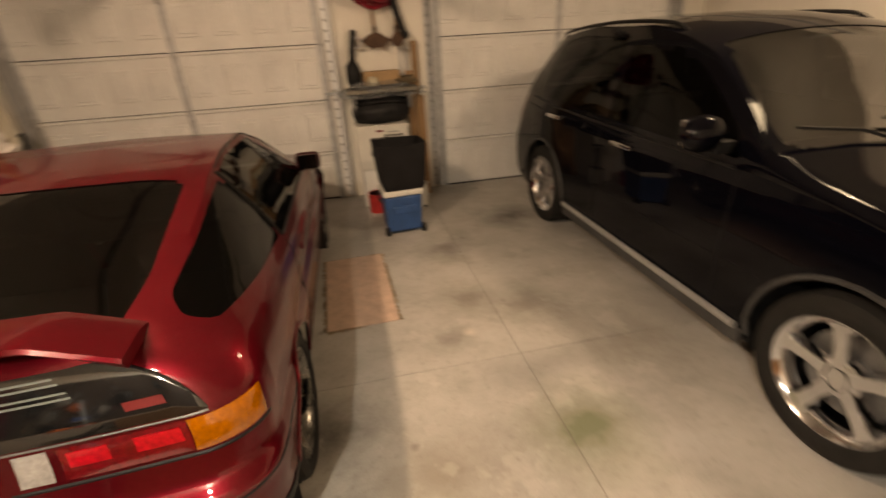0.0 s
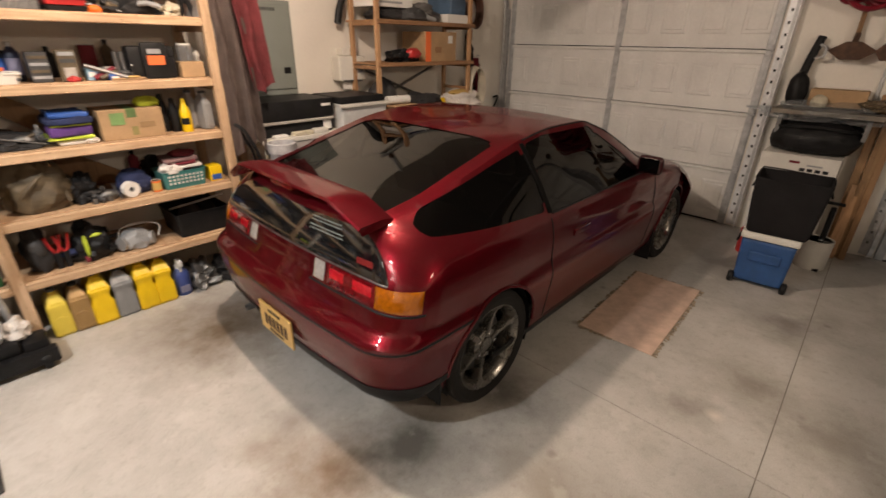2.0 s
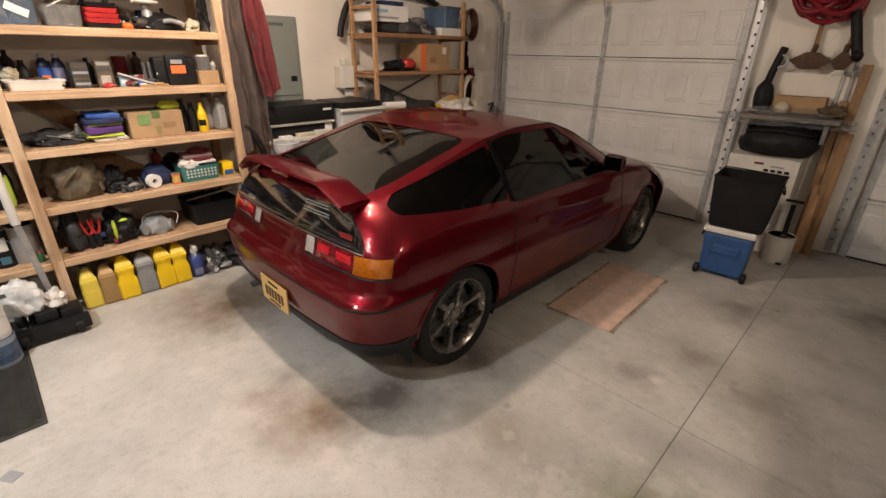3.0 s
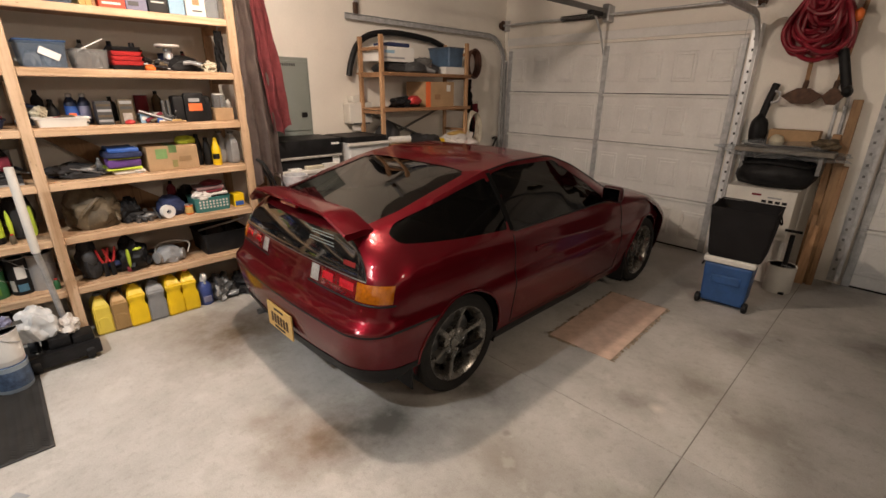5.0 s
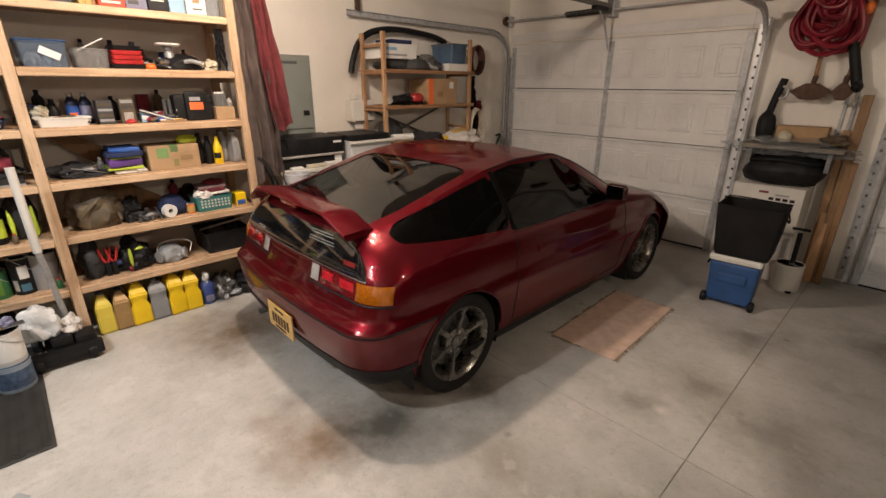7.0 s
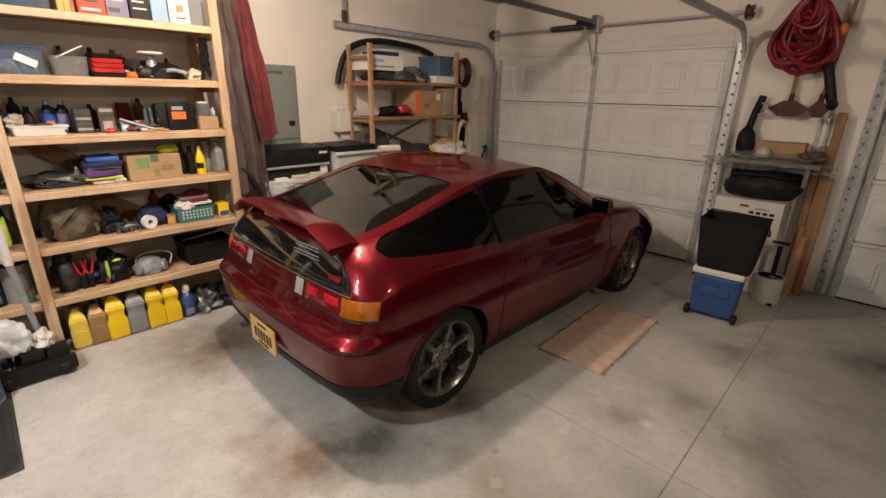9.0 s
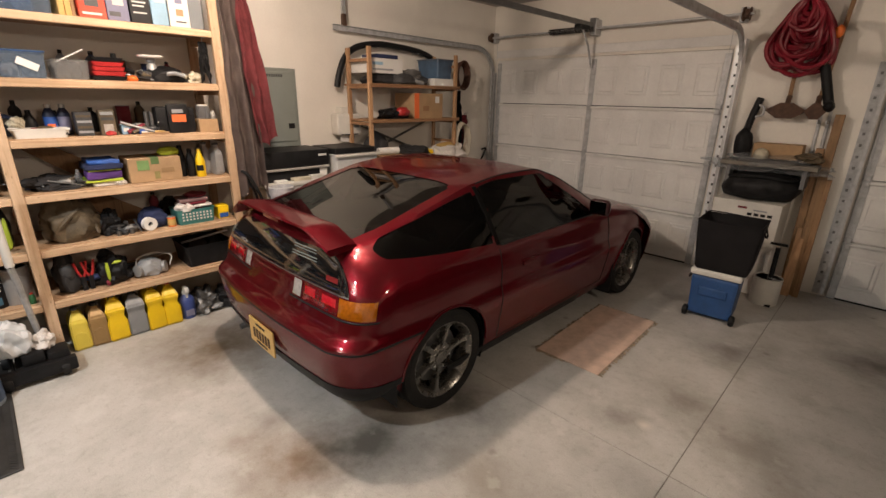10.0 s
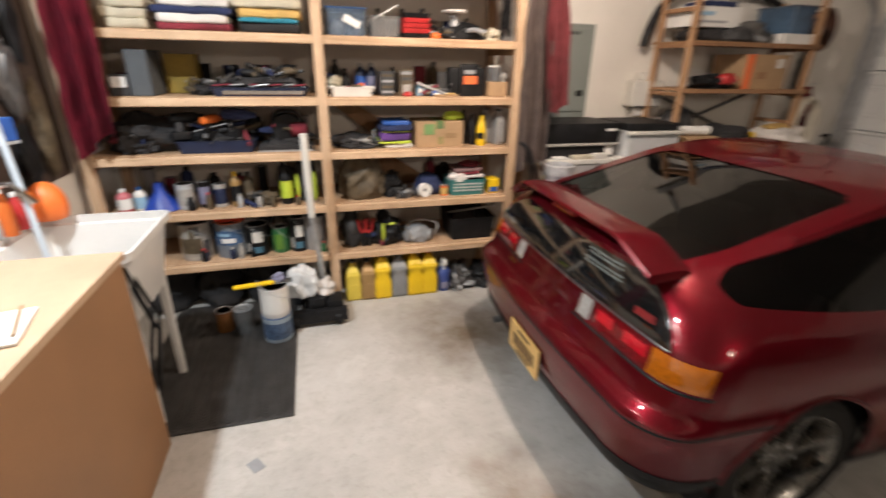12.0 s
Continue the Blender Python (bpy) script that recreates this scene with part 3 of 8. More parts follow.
def rounded(poly, r, n=4):
    """An outline with its corners rounded."""
    out = []
    for i, p in enumerate(poly):
        a, b = Vector(poly[i - 1]), Vector(poly[(i + 1) % len(poly)])
        p = Vector(p)
        k = min(r, 0.45 * (a - p).length, 0.45 * (b - p).length)
        s, e = p + (a - p).normalized() * k, p + (b - p).normalized() * k
        for j in range(n + 1):
            t = j / n
            q = s * (1 - t) ** 2 + p * 2 * t * (1 - t) + e * t * t
            out.append((q.x, q.y))
    return out


class CarShape:
    """A body given by curves: half width, tail and nose by height; belt, roof edge and roof middle by length."""

    def __init__(self, w, yr, rc, yf, rf, swell, belt, rail_x, rail_z, mid_z, barrel, bow):
        self.w, self.yr, self.rc, self.yf, self.rf, self.swell = table(w), table(yr), table(rc), table(yf), table(rf), table(swell)
        self.belt, self.rail_x, self.rail_z, self.mid_z = table(belt), table(rail_x), table(rail_z), table(mid_z)
        self.barrel, self.bow = barrel, bow

    def outline(self, s, z):
        """Point of the lower body at plan position s (0 tail middle, 1..2 tail corner, 2..3 side, 3..4 nose corner, 5 nose middle) and height z."""
        side = 1 if s >= 0 else -1
        s = abs(s)
        w, yr, rc, yf, rf = self.w(z), self.yr(z), self.rc(z), self.yf(z), self.rf(z)
        if s <= 1:
            q = (s * (w - rc), yr + self.bow * s * s)
        elif s <= 2:
            a = (s - 1) * math.pi / 2
            q = (w - rc + rc * math.sin(a), yr + self.bow + (rc - self.bow) * (1 - math.cos(a)))
        elif s <= 3:
            t = s - 2
            y = yr + rc + t * (yf - rf - yr - rc)
            q = (w + self.swell(y), y)
        elif s <= 4:
            a = (s - 3) * math.pi / 2
            q = (w - rf + rf * math.cos(a), yf - 0.12 - rf + rf * math.sin(a))
        else:
            t = s - 4
            q = ((1 - t) * (w - rf), yf - 0.12 + 0.12 * (1 - (1 - t) ** 2))
        return Vector((side * q[0], q[1], z))

    def top(self, s):
        return self.belt(self.outline(s, 0.7 * self.belt(1.0))[1])

    def belt_point(self, y):
        z = self.belt(y)
        w, yr, rc = self.w(z), self.yr(z), self.rc(z)
        x = w + self.swell(y)
        d = y - yr
        if d < rc:
            x = w - rc + math.sqrt(max(0, rc * rc - (rc - d) ** 2))
        yf, rf = self.yf(z) - 0.12, self.rf(z)
        d = yf - y
        if d < rf:
            x = w - rf + math.sqrt(max(0, rf * rf - (rf - max(d, 0)) ** 2))
        return x, z

    def cabin(self, y, u):
        """Point of the upper body: u 0..1 belt to roof edge, 1..2 roof edge to the middle."""
        xb, zb = self.belt_point(y)
        xr, zr, zc = self.rail_x(y), self.rail_z(y), self.mid_z(y)
        if u <= 1:
            b = self.barrel * math.sin(math.pi * u)
            return Vector((xb + (xr - xb) * u + b, y, zb + (zr - zb) * u))
        t = u - 1
        return Vector((xr * (1 - t), y, zr + (zc - zr) * (1 - (1 - t) ** 2.2)))


def snapped(bm, key, back, poly, cell):
    """Moves the vertices next to an outline on to it, and returns the faces inside."""
    ins = {}
    for v in bm.verts:
        k = key(v)
        if k is None:
            ins[v] = False
            continue
        inn, d, near = inside_and_nearest(k, poly)
        if d < 0.56 * cell:
            back(v, near)
            ins[v] = True
        else:
            ins[v] = inn
    return [f for f in bm.faces if all(ins[v] for v in f.verts)]


def taken(bm, faces):
    """Cuts faces out of a mesh, and returns them as one of their own."""
    out, old = bmesh.new(), {}
    for f in faces:
        for v in f.verts:
            if v not in old:
                old[v] = out.verts.new(v.co)
    for f in faces:
        out.faces.new([old[v] for v in f.verts])
    bmesh.ops.delete(bm, geom=faces, context="FACES")
    return out


def moved_side(v, q):
    v.co = Vector((v.co.x, q[0], q[1]))


def car_shell(sh, y0, y1, wheels, arch, cell=0.024, zlow=0.18, zhood=None, cowl=2.0):
    """Lower body with wheel arches, and the upper body over it."""
    low = bmesh.new()
    n_side = int((y1 - y0) / cell)
    ss = [k / 14 for k in range(14)] + [1 + k / 12 for k in range(12)] + [2 + k / n_side for k in range(n_side)] + [3 + k / 12 for k in range(12)] + [4 + k / 10 for k in range(11)]
    ss = [-s for s in reversed(ss[1:])] + ss
    nz = 44
    cols = []
    for s in ss:
        zt = sh.belt(sh.outline(s, 0.6)[1])
        for k in range(12):
            zt = 0.5 * zt + 0.5 * sh.belt(sh.outline(s, zt)[1])
        cols.append([low.verts.new(sh.outline(s, zlow + (zt - zlow) * k / nz)) for k in range(nz + 1)])
    for a, b in zip(cols, cols[1:]):
        for k in range(nz):
            low.faces.new((a[k], b[k], b[k + 1], a[k + 1]))
    for wy, wz in wheels:
        circ = [(wy + arch * math.cos(a * math.pi / 24), wz + arch * math.sin(a * math.pi / 24)) for a in range(48)]
        f = snapped(low, lambda v: (v.co.y, v.co.z) if abs(v.co.x) > 0.45 else None, moved_side, circ, cell * 1.05)
        bmesh.ops.delete(low, geom=f, context="FACES")
    up = bmesh.new()
    n = int((y1 - y0) / cell)
    us = [k / 12 for k in range(12)] + [1 + k / 16 for k in range(17)]
    us = [(1, u) for u in us] + [(-1, u) for u in reversed(us[:-1])]
    rows = []
    for i in range(n + 1):
        y = y0 + (y1 - y0) * i / n
        row = []
        for side, u in us:
            p = sh.cabin(y, u)
            row.append(up.verts.new((side * p.x, p.y, p.z)))
        rows.append(row)
    for a, b in zip(rows, rows[1:]):
        for k in range(len(us) - 1):
            up.faces.new((a[k], a[k + 1], b[k + 1], b[k]))
    return low, up


def side_glass(sh, up, poly, sgn, cell=0.024, above_belt=False):
    """A side window: the faces of the upper body inside an outline in length and height."""
    def key(v):
        if v.co.x * sgn < 0.2 or (above_belt and v.co.z < sh.belt(v.co.y) + 0.003):
            return None
        if v.co.z > sh.rail_z(v.co.y) + 0.004:
            return None
        return (v.co.y, v.co.z)

    def back(v, q):
        y, z = q
        xb, zb = sh.belt_point(y)
        xr, zr = sh.rail_x(y), sh.rail_z(y)
        u = max(0, min(1, (z - zb) / max(1e-4, zr - zb)))
        v.co = Vector((sgn * (xb + (xr - xb) * u + sh.barrel * math.sin(math.pi * u)), y, z))
    if above_belt:
        for v in up.verts:
            if v.co.x * sgn > 0.2 and 0.003 < v.co.z - sh.belt(v.co.y) < 0.030 and poly[0][0] - 0.05 < v.co.y < 0.47:
                back(v, (v.co.y, sh.belt(v.co.y) + 0.008))
    return taken(up, snapped(up, key, back, poly, cell))


def top_glass(sh, up, poly, cell=0.026):
    """A window seen from above: the faces of the upper body inside an outline in width and length."""
    def key(v):
        return (v.co.x, v.co.y) if v.co.z > sh.rail_z(v.co.y) - 0.004 else None

    def back(v, q):
        x, y = q
        xr = sh.rail_x(y)
        t = 1 - min(1, abs(x) / xr)
        v.co = Vector((x, y, sh.rail_z(y) + (sh.mid_z(y) - sh.rail_z(y)) * (1 - (1 - t) ** 2.2)))
    return taken(up, snapped(up, key, back, poly, cell))


def patch(sh, s0, s1, z0, z1, out=0.004, n=24, m=5, thick=0.012):
    """A strip lying on the lower body between plan positions and heights (numbers, or functions of s), standing proud by out."""
    bm = bmesh.new()
    lo = z0 if callable(z0) else (lambda s: z0)
    hi = z1 if callable(z1) else (lambda s: z1)
    grid = []
    for i in range(n + 1):
        s = s0 + (s1 - s0) * i / n
        col = []
        for j in range(m + 1):
            z = lo(s) + (hi(s) - lo(s)) * j / m
            p = sh.outline(s, z)
            e = 0.01
            t1 = sh.outline(s + e, z) - sh.outline(s - e, z)
            t2 = sh.outline(s, z + 0.01) - sh.outline(s, z - 0.01)
            nr = t1.cross(t2).normalized()
            edge = 0.0 if 0 < i < n and 0 < j < m else -thick
            col.append(bm.verts.new(p + nr * (out + edge * 0.35)))
        grid.append(col)
    for a, b in zip(grid, grid[1:]):
        for j in range(m):
            bm.faces.new((a[j], b[j], b[j + 1], a[j + 1]))
    rim = [e for e in bm.edges if e.is_boundary]
    r = bmesh.ops.extrude_edge_only(bm, edges=rim)
    cx = Vector((0, 1.0, 0.5))
    for v in [g for g in r["geom"] if isinstance(g, bmesh.types.BMVert)]:
        v.co += (Vector((0, min(max(v.co.y, 0.3), 2.2), v.co.z)) - v.co).normalized() * thick
    return bm


def wheel(parent, x, y, r, rim, width, spokes, rim_mat, side, hub=0.03, spoke_w=0.05, twist=0.0):
    """An alloy wheel with its tyre; side is +1 on the right."""
    h = width / 2
    bm = bmesh.new()
    f = side * h
    lathe([(rim, -h), (rim * 0.97, -h), (rim * 0.86, -h * 0.5), (rim * 0.86, h * 0.55), (rim * 0.93, h * 0.8), (rim * 0.985, h * 0.92), (rim * 1.01, h * 0.92), (rim * 1.01, h * 0.86), (rim * 1.0, -h)], 48, (x, y, r), (side, 0, 0), bm)
    w = part("wheel", bm, rim_mat, parent, "", True)
    hb = lathe([(0, h * 0.62), (hub, h * 0.62), (hub * 1.05, h * 0.55), (hub * 2.0, h * 0.5), (hub * 2.2, h * 0.2), (0, h * 0.2)], 24, (x, y, r), (side, 0, 0))
    part("hub", hb, rim_mat, w, "", True)
    for k in range(spokes):
        a = 2 * math.pi * k / spokes + twist
        sp = bmesh.new()
        for rr, ww, d0, d1 in ((hub * 1.2, spoke_w * 0.85, 0.15, 0.60), (rim * 0.5, spoke_w * 0.72, 0.2, 0.62), (rim * 0.80, spoke_w * 0.85, 0.25, 0.70), (rim * 0.94, spoke_w * 1.8, 0.3, 0.80)):
            for dw, dd in ((-1, d0), (1, d0), (0.7, d1), (-0.7, d1)):
                sp.verts.new((x + side * h * dd, y + rr * math.cos(a) - dw * ww / 2 * math.sin(a), r + rr * math.sin(a) + dw * ww / 2 * math.cos(a)))
        sp.verts.ensure_lookup_table()
        for q in (0, 4, 8):
            for e in range(4):
                sp.faces.new([sp.verts[i] for i in (q + e, q + (e + 1) % 4, q + 4 + (e + 1) % 4, q + 4 + e)])
        bmesh.ops.recalc_face_normals(sp, faces=sp.faces[:])
        bmesh.ops.bevel(sp, geom=[e for e in sp.edges if len(e.link_faces) == 2], offset=0.004, segments=2, affect="EDGES")
        part("spoke", sp, rim_mat, w, "", True)
    for k in range(5):
        a = 2 * math.pi * k / 5
        part("lug_nut", lathe([(0, 0), (0.008, 0), (0.008, 0.012), (0, 0.014)], 6, (x + side * h * 0.5, y + hub * 1.55 * math.cos(a), r + hub * 1.55 * math.sin(a)), (side, 0, 0)), CHROME, w)
    ty = lathe([(rim, -h * 0.93), (rim * 1.04, -h * 1.0), (r * 0.90, -h * 1.06), (r * 0.975, -h * 0.92), (r, -h * 0.72), (r, -h * 0.30), (r * 0.985, -h * 0.28), (r * 0.985, -h * 0.22), (r, -h * 0.2), (r, h * 0.2),
                (r * 0.985, h * 0.22), (r * 0.985, h * 0.28), (r, h * 0.30), (r, h * 0.72), (r * 0.975, h * 0.92), (r * 0.90, h * 1.06), (rim * 1.10, h * 1.04), (rim * 1.02, h * 0.97), (rim, h * 0.93)], 56, (x, y, r), (side, 0, 0))
    part("tyre", ty, RUBBER, w, "black rubber tyre", True)
    disc = lathe([(0, -h * 0.1), (rim * 0.72, -h * 0.1), (rim * 0.72, h * 0.0), (rim * 0.35, h * 0.0), (rim * 0.35, h * 0.1), (0, h * 0.1)], 32, (x, y, r), (side, 0, 0))
    part("brake_disc", disc, DKSTEEL, w, "dull steel brake disc", True)
    return w


def body_x(sh, y, z):
    """Half width of the lower body at a length and height, with its rounded tail corner."""
    w, yr, rc = sh.w(z), sh.yr(z), sh.rc(z)
    d = y - yr
    return w + sh.swell(y) if d >= rc else w - rc + math.sqrt(max(0.0, rc * rc - (rc - d) ** 2))


def wheel_well(parent, sx, y, z, arch, depth):
    bm = bmesh.new()
    n = 18
    pts = [(y + arch * math.cos(math.pi * (k / n * 1.24 - 0.12)), z + arch * math.sin(math.pi * (k / n * 1.24 - 0.12))) for k in range(n + 1)]
    a = [bm.verts.new((sx, p[0], p[1])) for p in pts]
    b = [bm.verts.new((sx - math.copysign(depth, sx), p[0], p[1])) for p in pts]
    for k in range(n):
        bm.faces.new((a[k], a[k + 1], b[k + 1], b[k]))
    c = bm.verts.new((sx - math.copysign(depth, sx), y, z - 0.1))
    for k in range(n):
        bm.faces.new((b[k], b[k + 1], c))
    part("wheel_liner", bm, BLACK, parent, "black wheel arch liner")
    pts3 = [(sx, p[0], p[1]) for p in pts]
    return pts3


def seat(parent, x, y, z, material):
    bm = box(x - 0.24, x + 0.24, y - 0.05, y + 0.45, z, z + 0.16, 0.05, seg=3)
    back = bmesh.new()
    box(x - 0.23, x + 0.23, -0.07, 0.07, 0, 0.52, 0.05, bm=back, seg=3)
    box(x - 0.12, x + 0.12, -0.05, 0.05, 0.54, 0.70, 0.04, bm=back, seg=3)
    for v in back.verts:
        v.co = Vector((v.co.x, y + v.co.y - v.co.z * 0.32, z + 0.1 + v.co.z * 0.95))
    part("seat", joined(bm, back), material, parent, "", True)


def lined(bm, d=0.012):
    """An inner lining: the same faces moved in."""
    c = bm.copy()
    c.normal_update()
    for v in c.verts:
        v.co -= v.normal * d
    return c


def oriented(bm, centre):
    """Turns the faces away from a centre line."""
    bm.normal_update()
    for f in bm.faces:
        m = f.calc_center_median()
        if f.normal.dot(m - Vector((0, min(max(m.y, centre[0]), centre[1]), centre[2]))) < 0:
            f.normal_flip()
    bm.normal_update()


def shared_belt(low, up):
    """Places along the seam of lower and upper body, each with the mean normal of the two."""
    low.normal_update()
    up.normal_update()
    tops = [v for v in low.verts if v.is_boundary and v.co.z > 0.55 and v.normal.z > -0.5]
    feet = [v for v in up.verts if v.is_boundary]
    out = []
    for v in feet:
        w = min(tops, key=lambda q: (q.co - v.co).length_squared)
        if (w.co - v.co).length < 0.02:
            n = (v.normal + w.normal).normalized()
            out.append((v.co.copy(), n))
    return out


def eased(ob, seam, reach=0.085):
    """Lets the shading run smoothly over the seam."""
    me, places = ob.data, np.array([p for p, n in seam])
    ns = [None] * len(me.vertices)
    for i, v in enumerate(me.vertices):
        gaps = ((places - np.array(v.co)) ** 2).sum(1)
        k = int(gaps.argmin())
        d = math.sqrt(gaps[k])
        if d < reach:
            w = (1 - d / reach) ** 2
            ns[i] = (v.normal * (1 - w) + seam[k][1] * w).normalized()
    kept = [c.vector.copy() for c in me.corner_normals]
    me.normals_split_custom_set([ns[c.vertex_index] or kept[j] for j, c in enumerate(me.loops)])


# the red two-door hatchback
RED = CarShape(
    w=[(0.15, 0.755), (0.25, 0.800), (0.40, 0.822), (0.54, 0.838), (0.575, 0.832), (0.61, 0.820), (0.68, 0.820), (0.76, 0.812), (0.82, 0.796), (0.87, 0.768), (0.91, 0.724), (0.94, 0.664), (0.965, 0.594)],
    yr=[(0.15, -0.535), (0.24, -0.600), (0.34, -0.648), (0.50, -0.672), (0.552, -0.671), (0.575, -0.654), (0.600, -0.622), (0.64, -0.602), (0.80, -0.552), (0.955, -0.475)],
    rc=[(0.15, 0.27), (0.30, 0.27), (0.50, 0.25), (0.58, 0.20), (0.72, 0.185), (0.80, 0.19), (0.90, 0.19), (0.955, 0.17)],
    yf=[(0.15, 3.00), (0.35, 3.08), (0.50, 3.10), (0.60, 3.05), (0.72, 2.85), (0.85, 2.55)],
    rf=[(0.15, 0.34), (0.9, 0.46)],
    swell=[(-0.6, 0.0), (-0.3, 0.006), (0.0, 0.012), (0.35, 0.004), (1.1, 0.0), (1.9, 0.0), (2.3, -0.012), (2.6, -0.055), (2.8, -0.10)],
    belt=[(-0.62, 0.945), (-0.46, 0.947), (-0.32, 0.915), (0.07, 0.878), (0.56, 0.848), (1.30, 0.848), (1.75, 0.838), (2.2, 0.785), (2.7, 0.690), (3.0, 0.600), (3.1, 0.560)],
    rail_x=[(-0.47, 0.50), (-0.38, 0.545), (-0.2, 0.575), (0.1, 0.585), (0.45, 0.575), (0.85, 0.560), (1.12, 0.565), (1.4, 0.615), (1.7, 0.680), (1.9, 0.735), (2.3, 0.70), (3.1, 0.45)],
    rail_z=[(-0.47, 0.955), (-0.36, 0.985), (-0.2, 1.020), (0.1, 1.100), (0.45, 1.185), (0.75, 1.213), (1.05, 1.212), (1.25, 1.160), (1.5, 1.040), (1.75, 0.905), (1.92, 0.845), (2.3, 0.800), (2.7, 0.712), (3.0, 0.618), (3.1, 0.565)],
    mid_z=[(-0.47, 0.962), (-0.36, 0.995), (-0.1, 1.068), (0.15, 1.128), (0.38, 1.178), (0.6, 1.204), (0.9, 1.217), (1.12, 1.215), (1.3, 1.182), (1.6, 1.065), (1.95, 0.895), (2.1, 0.870), (2.5, 0.80), (2.9, 0.69), (3.1, 0.575)],
    barrel=0.012, bow=0.03)
red = thing("red_hatchback", "dark red two-door hatchback with rear spoiler and tinted glass", "car", (-0.375, 2.105, 0.0), -0.7)
low, up = car_shell(RED, -0.47, 3.06, ((0.012, 0.29), (2.312, 0.29)), 0.320)
for v in low.verts:
    if v.co.y < -0.30:
        v.co.z = max(v.co.z, 0.225 + 0.075 * max(0.0, min(1.0, (v.co.y + 0.52) / 0.20)))
# the tail end of the upper body lies on the rim of the lower one
rim = sorted(((v.co.x, v.co.y, v.co.z) for v in low.verts if v.is_boundary and v.co.z > 0.9 and v.co.x >= 0 and v.co.y < -0.36), key=lambda p: p[0])
for v in up.verts:
    ry, rz = [np.interp(abs(v.co.x), [p[0] for p in rim], [p[i] for p in rim]) for i in (1, 2)]
    if v.co.y < -0.4695 or (v.co.y < ry + 0.008 and abs(v.co.x) < rim[-1][0]):
        v.co.y, v.co.z = ry, rz
bmesh.ops.remove_doubles(up, verts=up.verts[:], dist=0.002)
quarter = rounded([(-0.338, 0.958), (-0.315, 0.926), (-0.20, 0.912), (0.03, 0.891), (0.437, 0.864), (0.424, 1.153), (0.22, 1.112), (-0.05, 1.046), (-0.27, 0.996)], 0.055, 6)
doorwin = rounded([(0.461, 0.852), (1.60, 0.850), (1.42, 0.985), (1.12, 1.180), (0.62, 1.185), (0.447, 1.162)], 0.03)
glasses = []
for sgn in (1, -1):
    glasses.append(("quarter_window", side_glass(RED, up, quarter, sgn, above_belt=True)))
    glasses.append(("door_window", side_glass(RED, up, doorwin, sgn)))
hatch = rounded([(-0.485, -0.43), (0.485, -0.43), (0.515, -0.2), (0.50, 0.345), (0.35, 0.375), (-0.35, 0.375), (-0.50, 0.345), (-0.515, -0.2)], 0.05)
screen = rounded([(-0.52, 1.16), (0.52, 1.16), (0.64, 1.88), (0.3, 1.93), (-0.3, 1.93), (-0.64, 1.88)], 0.05)
glasses.append(("hatch_glass", top_glass(RED, up, hatch)))
glasses.append(("windscreen", top_glass(RED, up, screen)))
bmesh.ops.delete(up, geom=[v for v in up.verts if not v.link_faces], context="VERTS")
for k in range(10):
    bmesh.ops.smooth_vert(up, verts=[v for v in up.verts if not v.is_boundary and v.co.y < -0.1 and abs(v.co.x) > 0.42], factor=0.5, use_axis_x=True, use_axis_y=True, use_axis_z=True)
for k in range(14):
    bmesh.ops.smooth_vert(low, verts=[v for v in low.verts if not v.is_boundary and v.co.z > 0.80 and v.co.y < -0.15 and abs(v.co.x) > 0.40], factor=0.5, use_axis_x=True, use_axis_y=True, use_axis_z=True)
for b in (low, up):
    oriented(b, (0.2, 2.0, 0.55))
lin = lined(up)
joined(lin, lined(low))
bmesh.ops.delete(lin, geom=[v for v in lin.verts if v.co.y > 1.80], context="VERTS")
part("interior_lining", lin, INTERIOR, red, "dark grey interior lining", True)
belt_normals = shared_belt(low, up)
eased(part("lower_body", low, REDPAINT, red, "", True), belt_normals)
eased(part("upper_body", up, REDPAINT, red, "", True), belt_normals)
for nm, g in glasses:
    oriented(g, (0.2, 2.0, 0.55))
    for v in g.verts:
        v.co -= v.normal * 0.004
    part(nm, g, {"quarter_window": DARKGLASS, "door_window": SIDEGLASS}.get(nm, CARGLASS), red, "dark tinted glass", True)
part("underbody", box(-0.66, 0.66, -0.46, 2.9, 0.17, 0.23, 0.02), BLACK, red, "black underside")
part("boot_floor", box(-0.62, 0.62, -0.48, 0.62, 0.60, 0.66, 0.02), INTERIOR, red)
part("dashboard", box(-0.66, 0.66, 1.45, 1.85, 0.55, 0.84, 0.06, seg=3), DKGREY, red)
for sx in (-0.34, 0.34):
    seat(red, sx, 0.75, 0.34, INTERIOR)
st = tube([(-0.34 + 0.18 * math.cos(a), 1.38 - 0.07 * math.sin(a), 0.86 + 0.16 * math.sin(a)) for a in [k * math.pi / 12 for k in range(24)]], 0.014, 6, closed=True)
part("steering_wheel", st, BLACK, red, "", True)
WH = [(1, 0.0), (-1, 0.0), (1, 2.30), (-1, 2.30)]
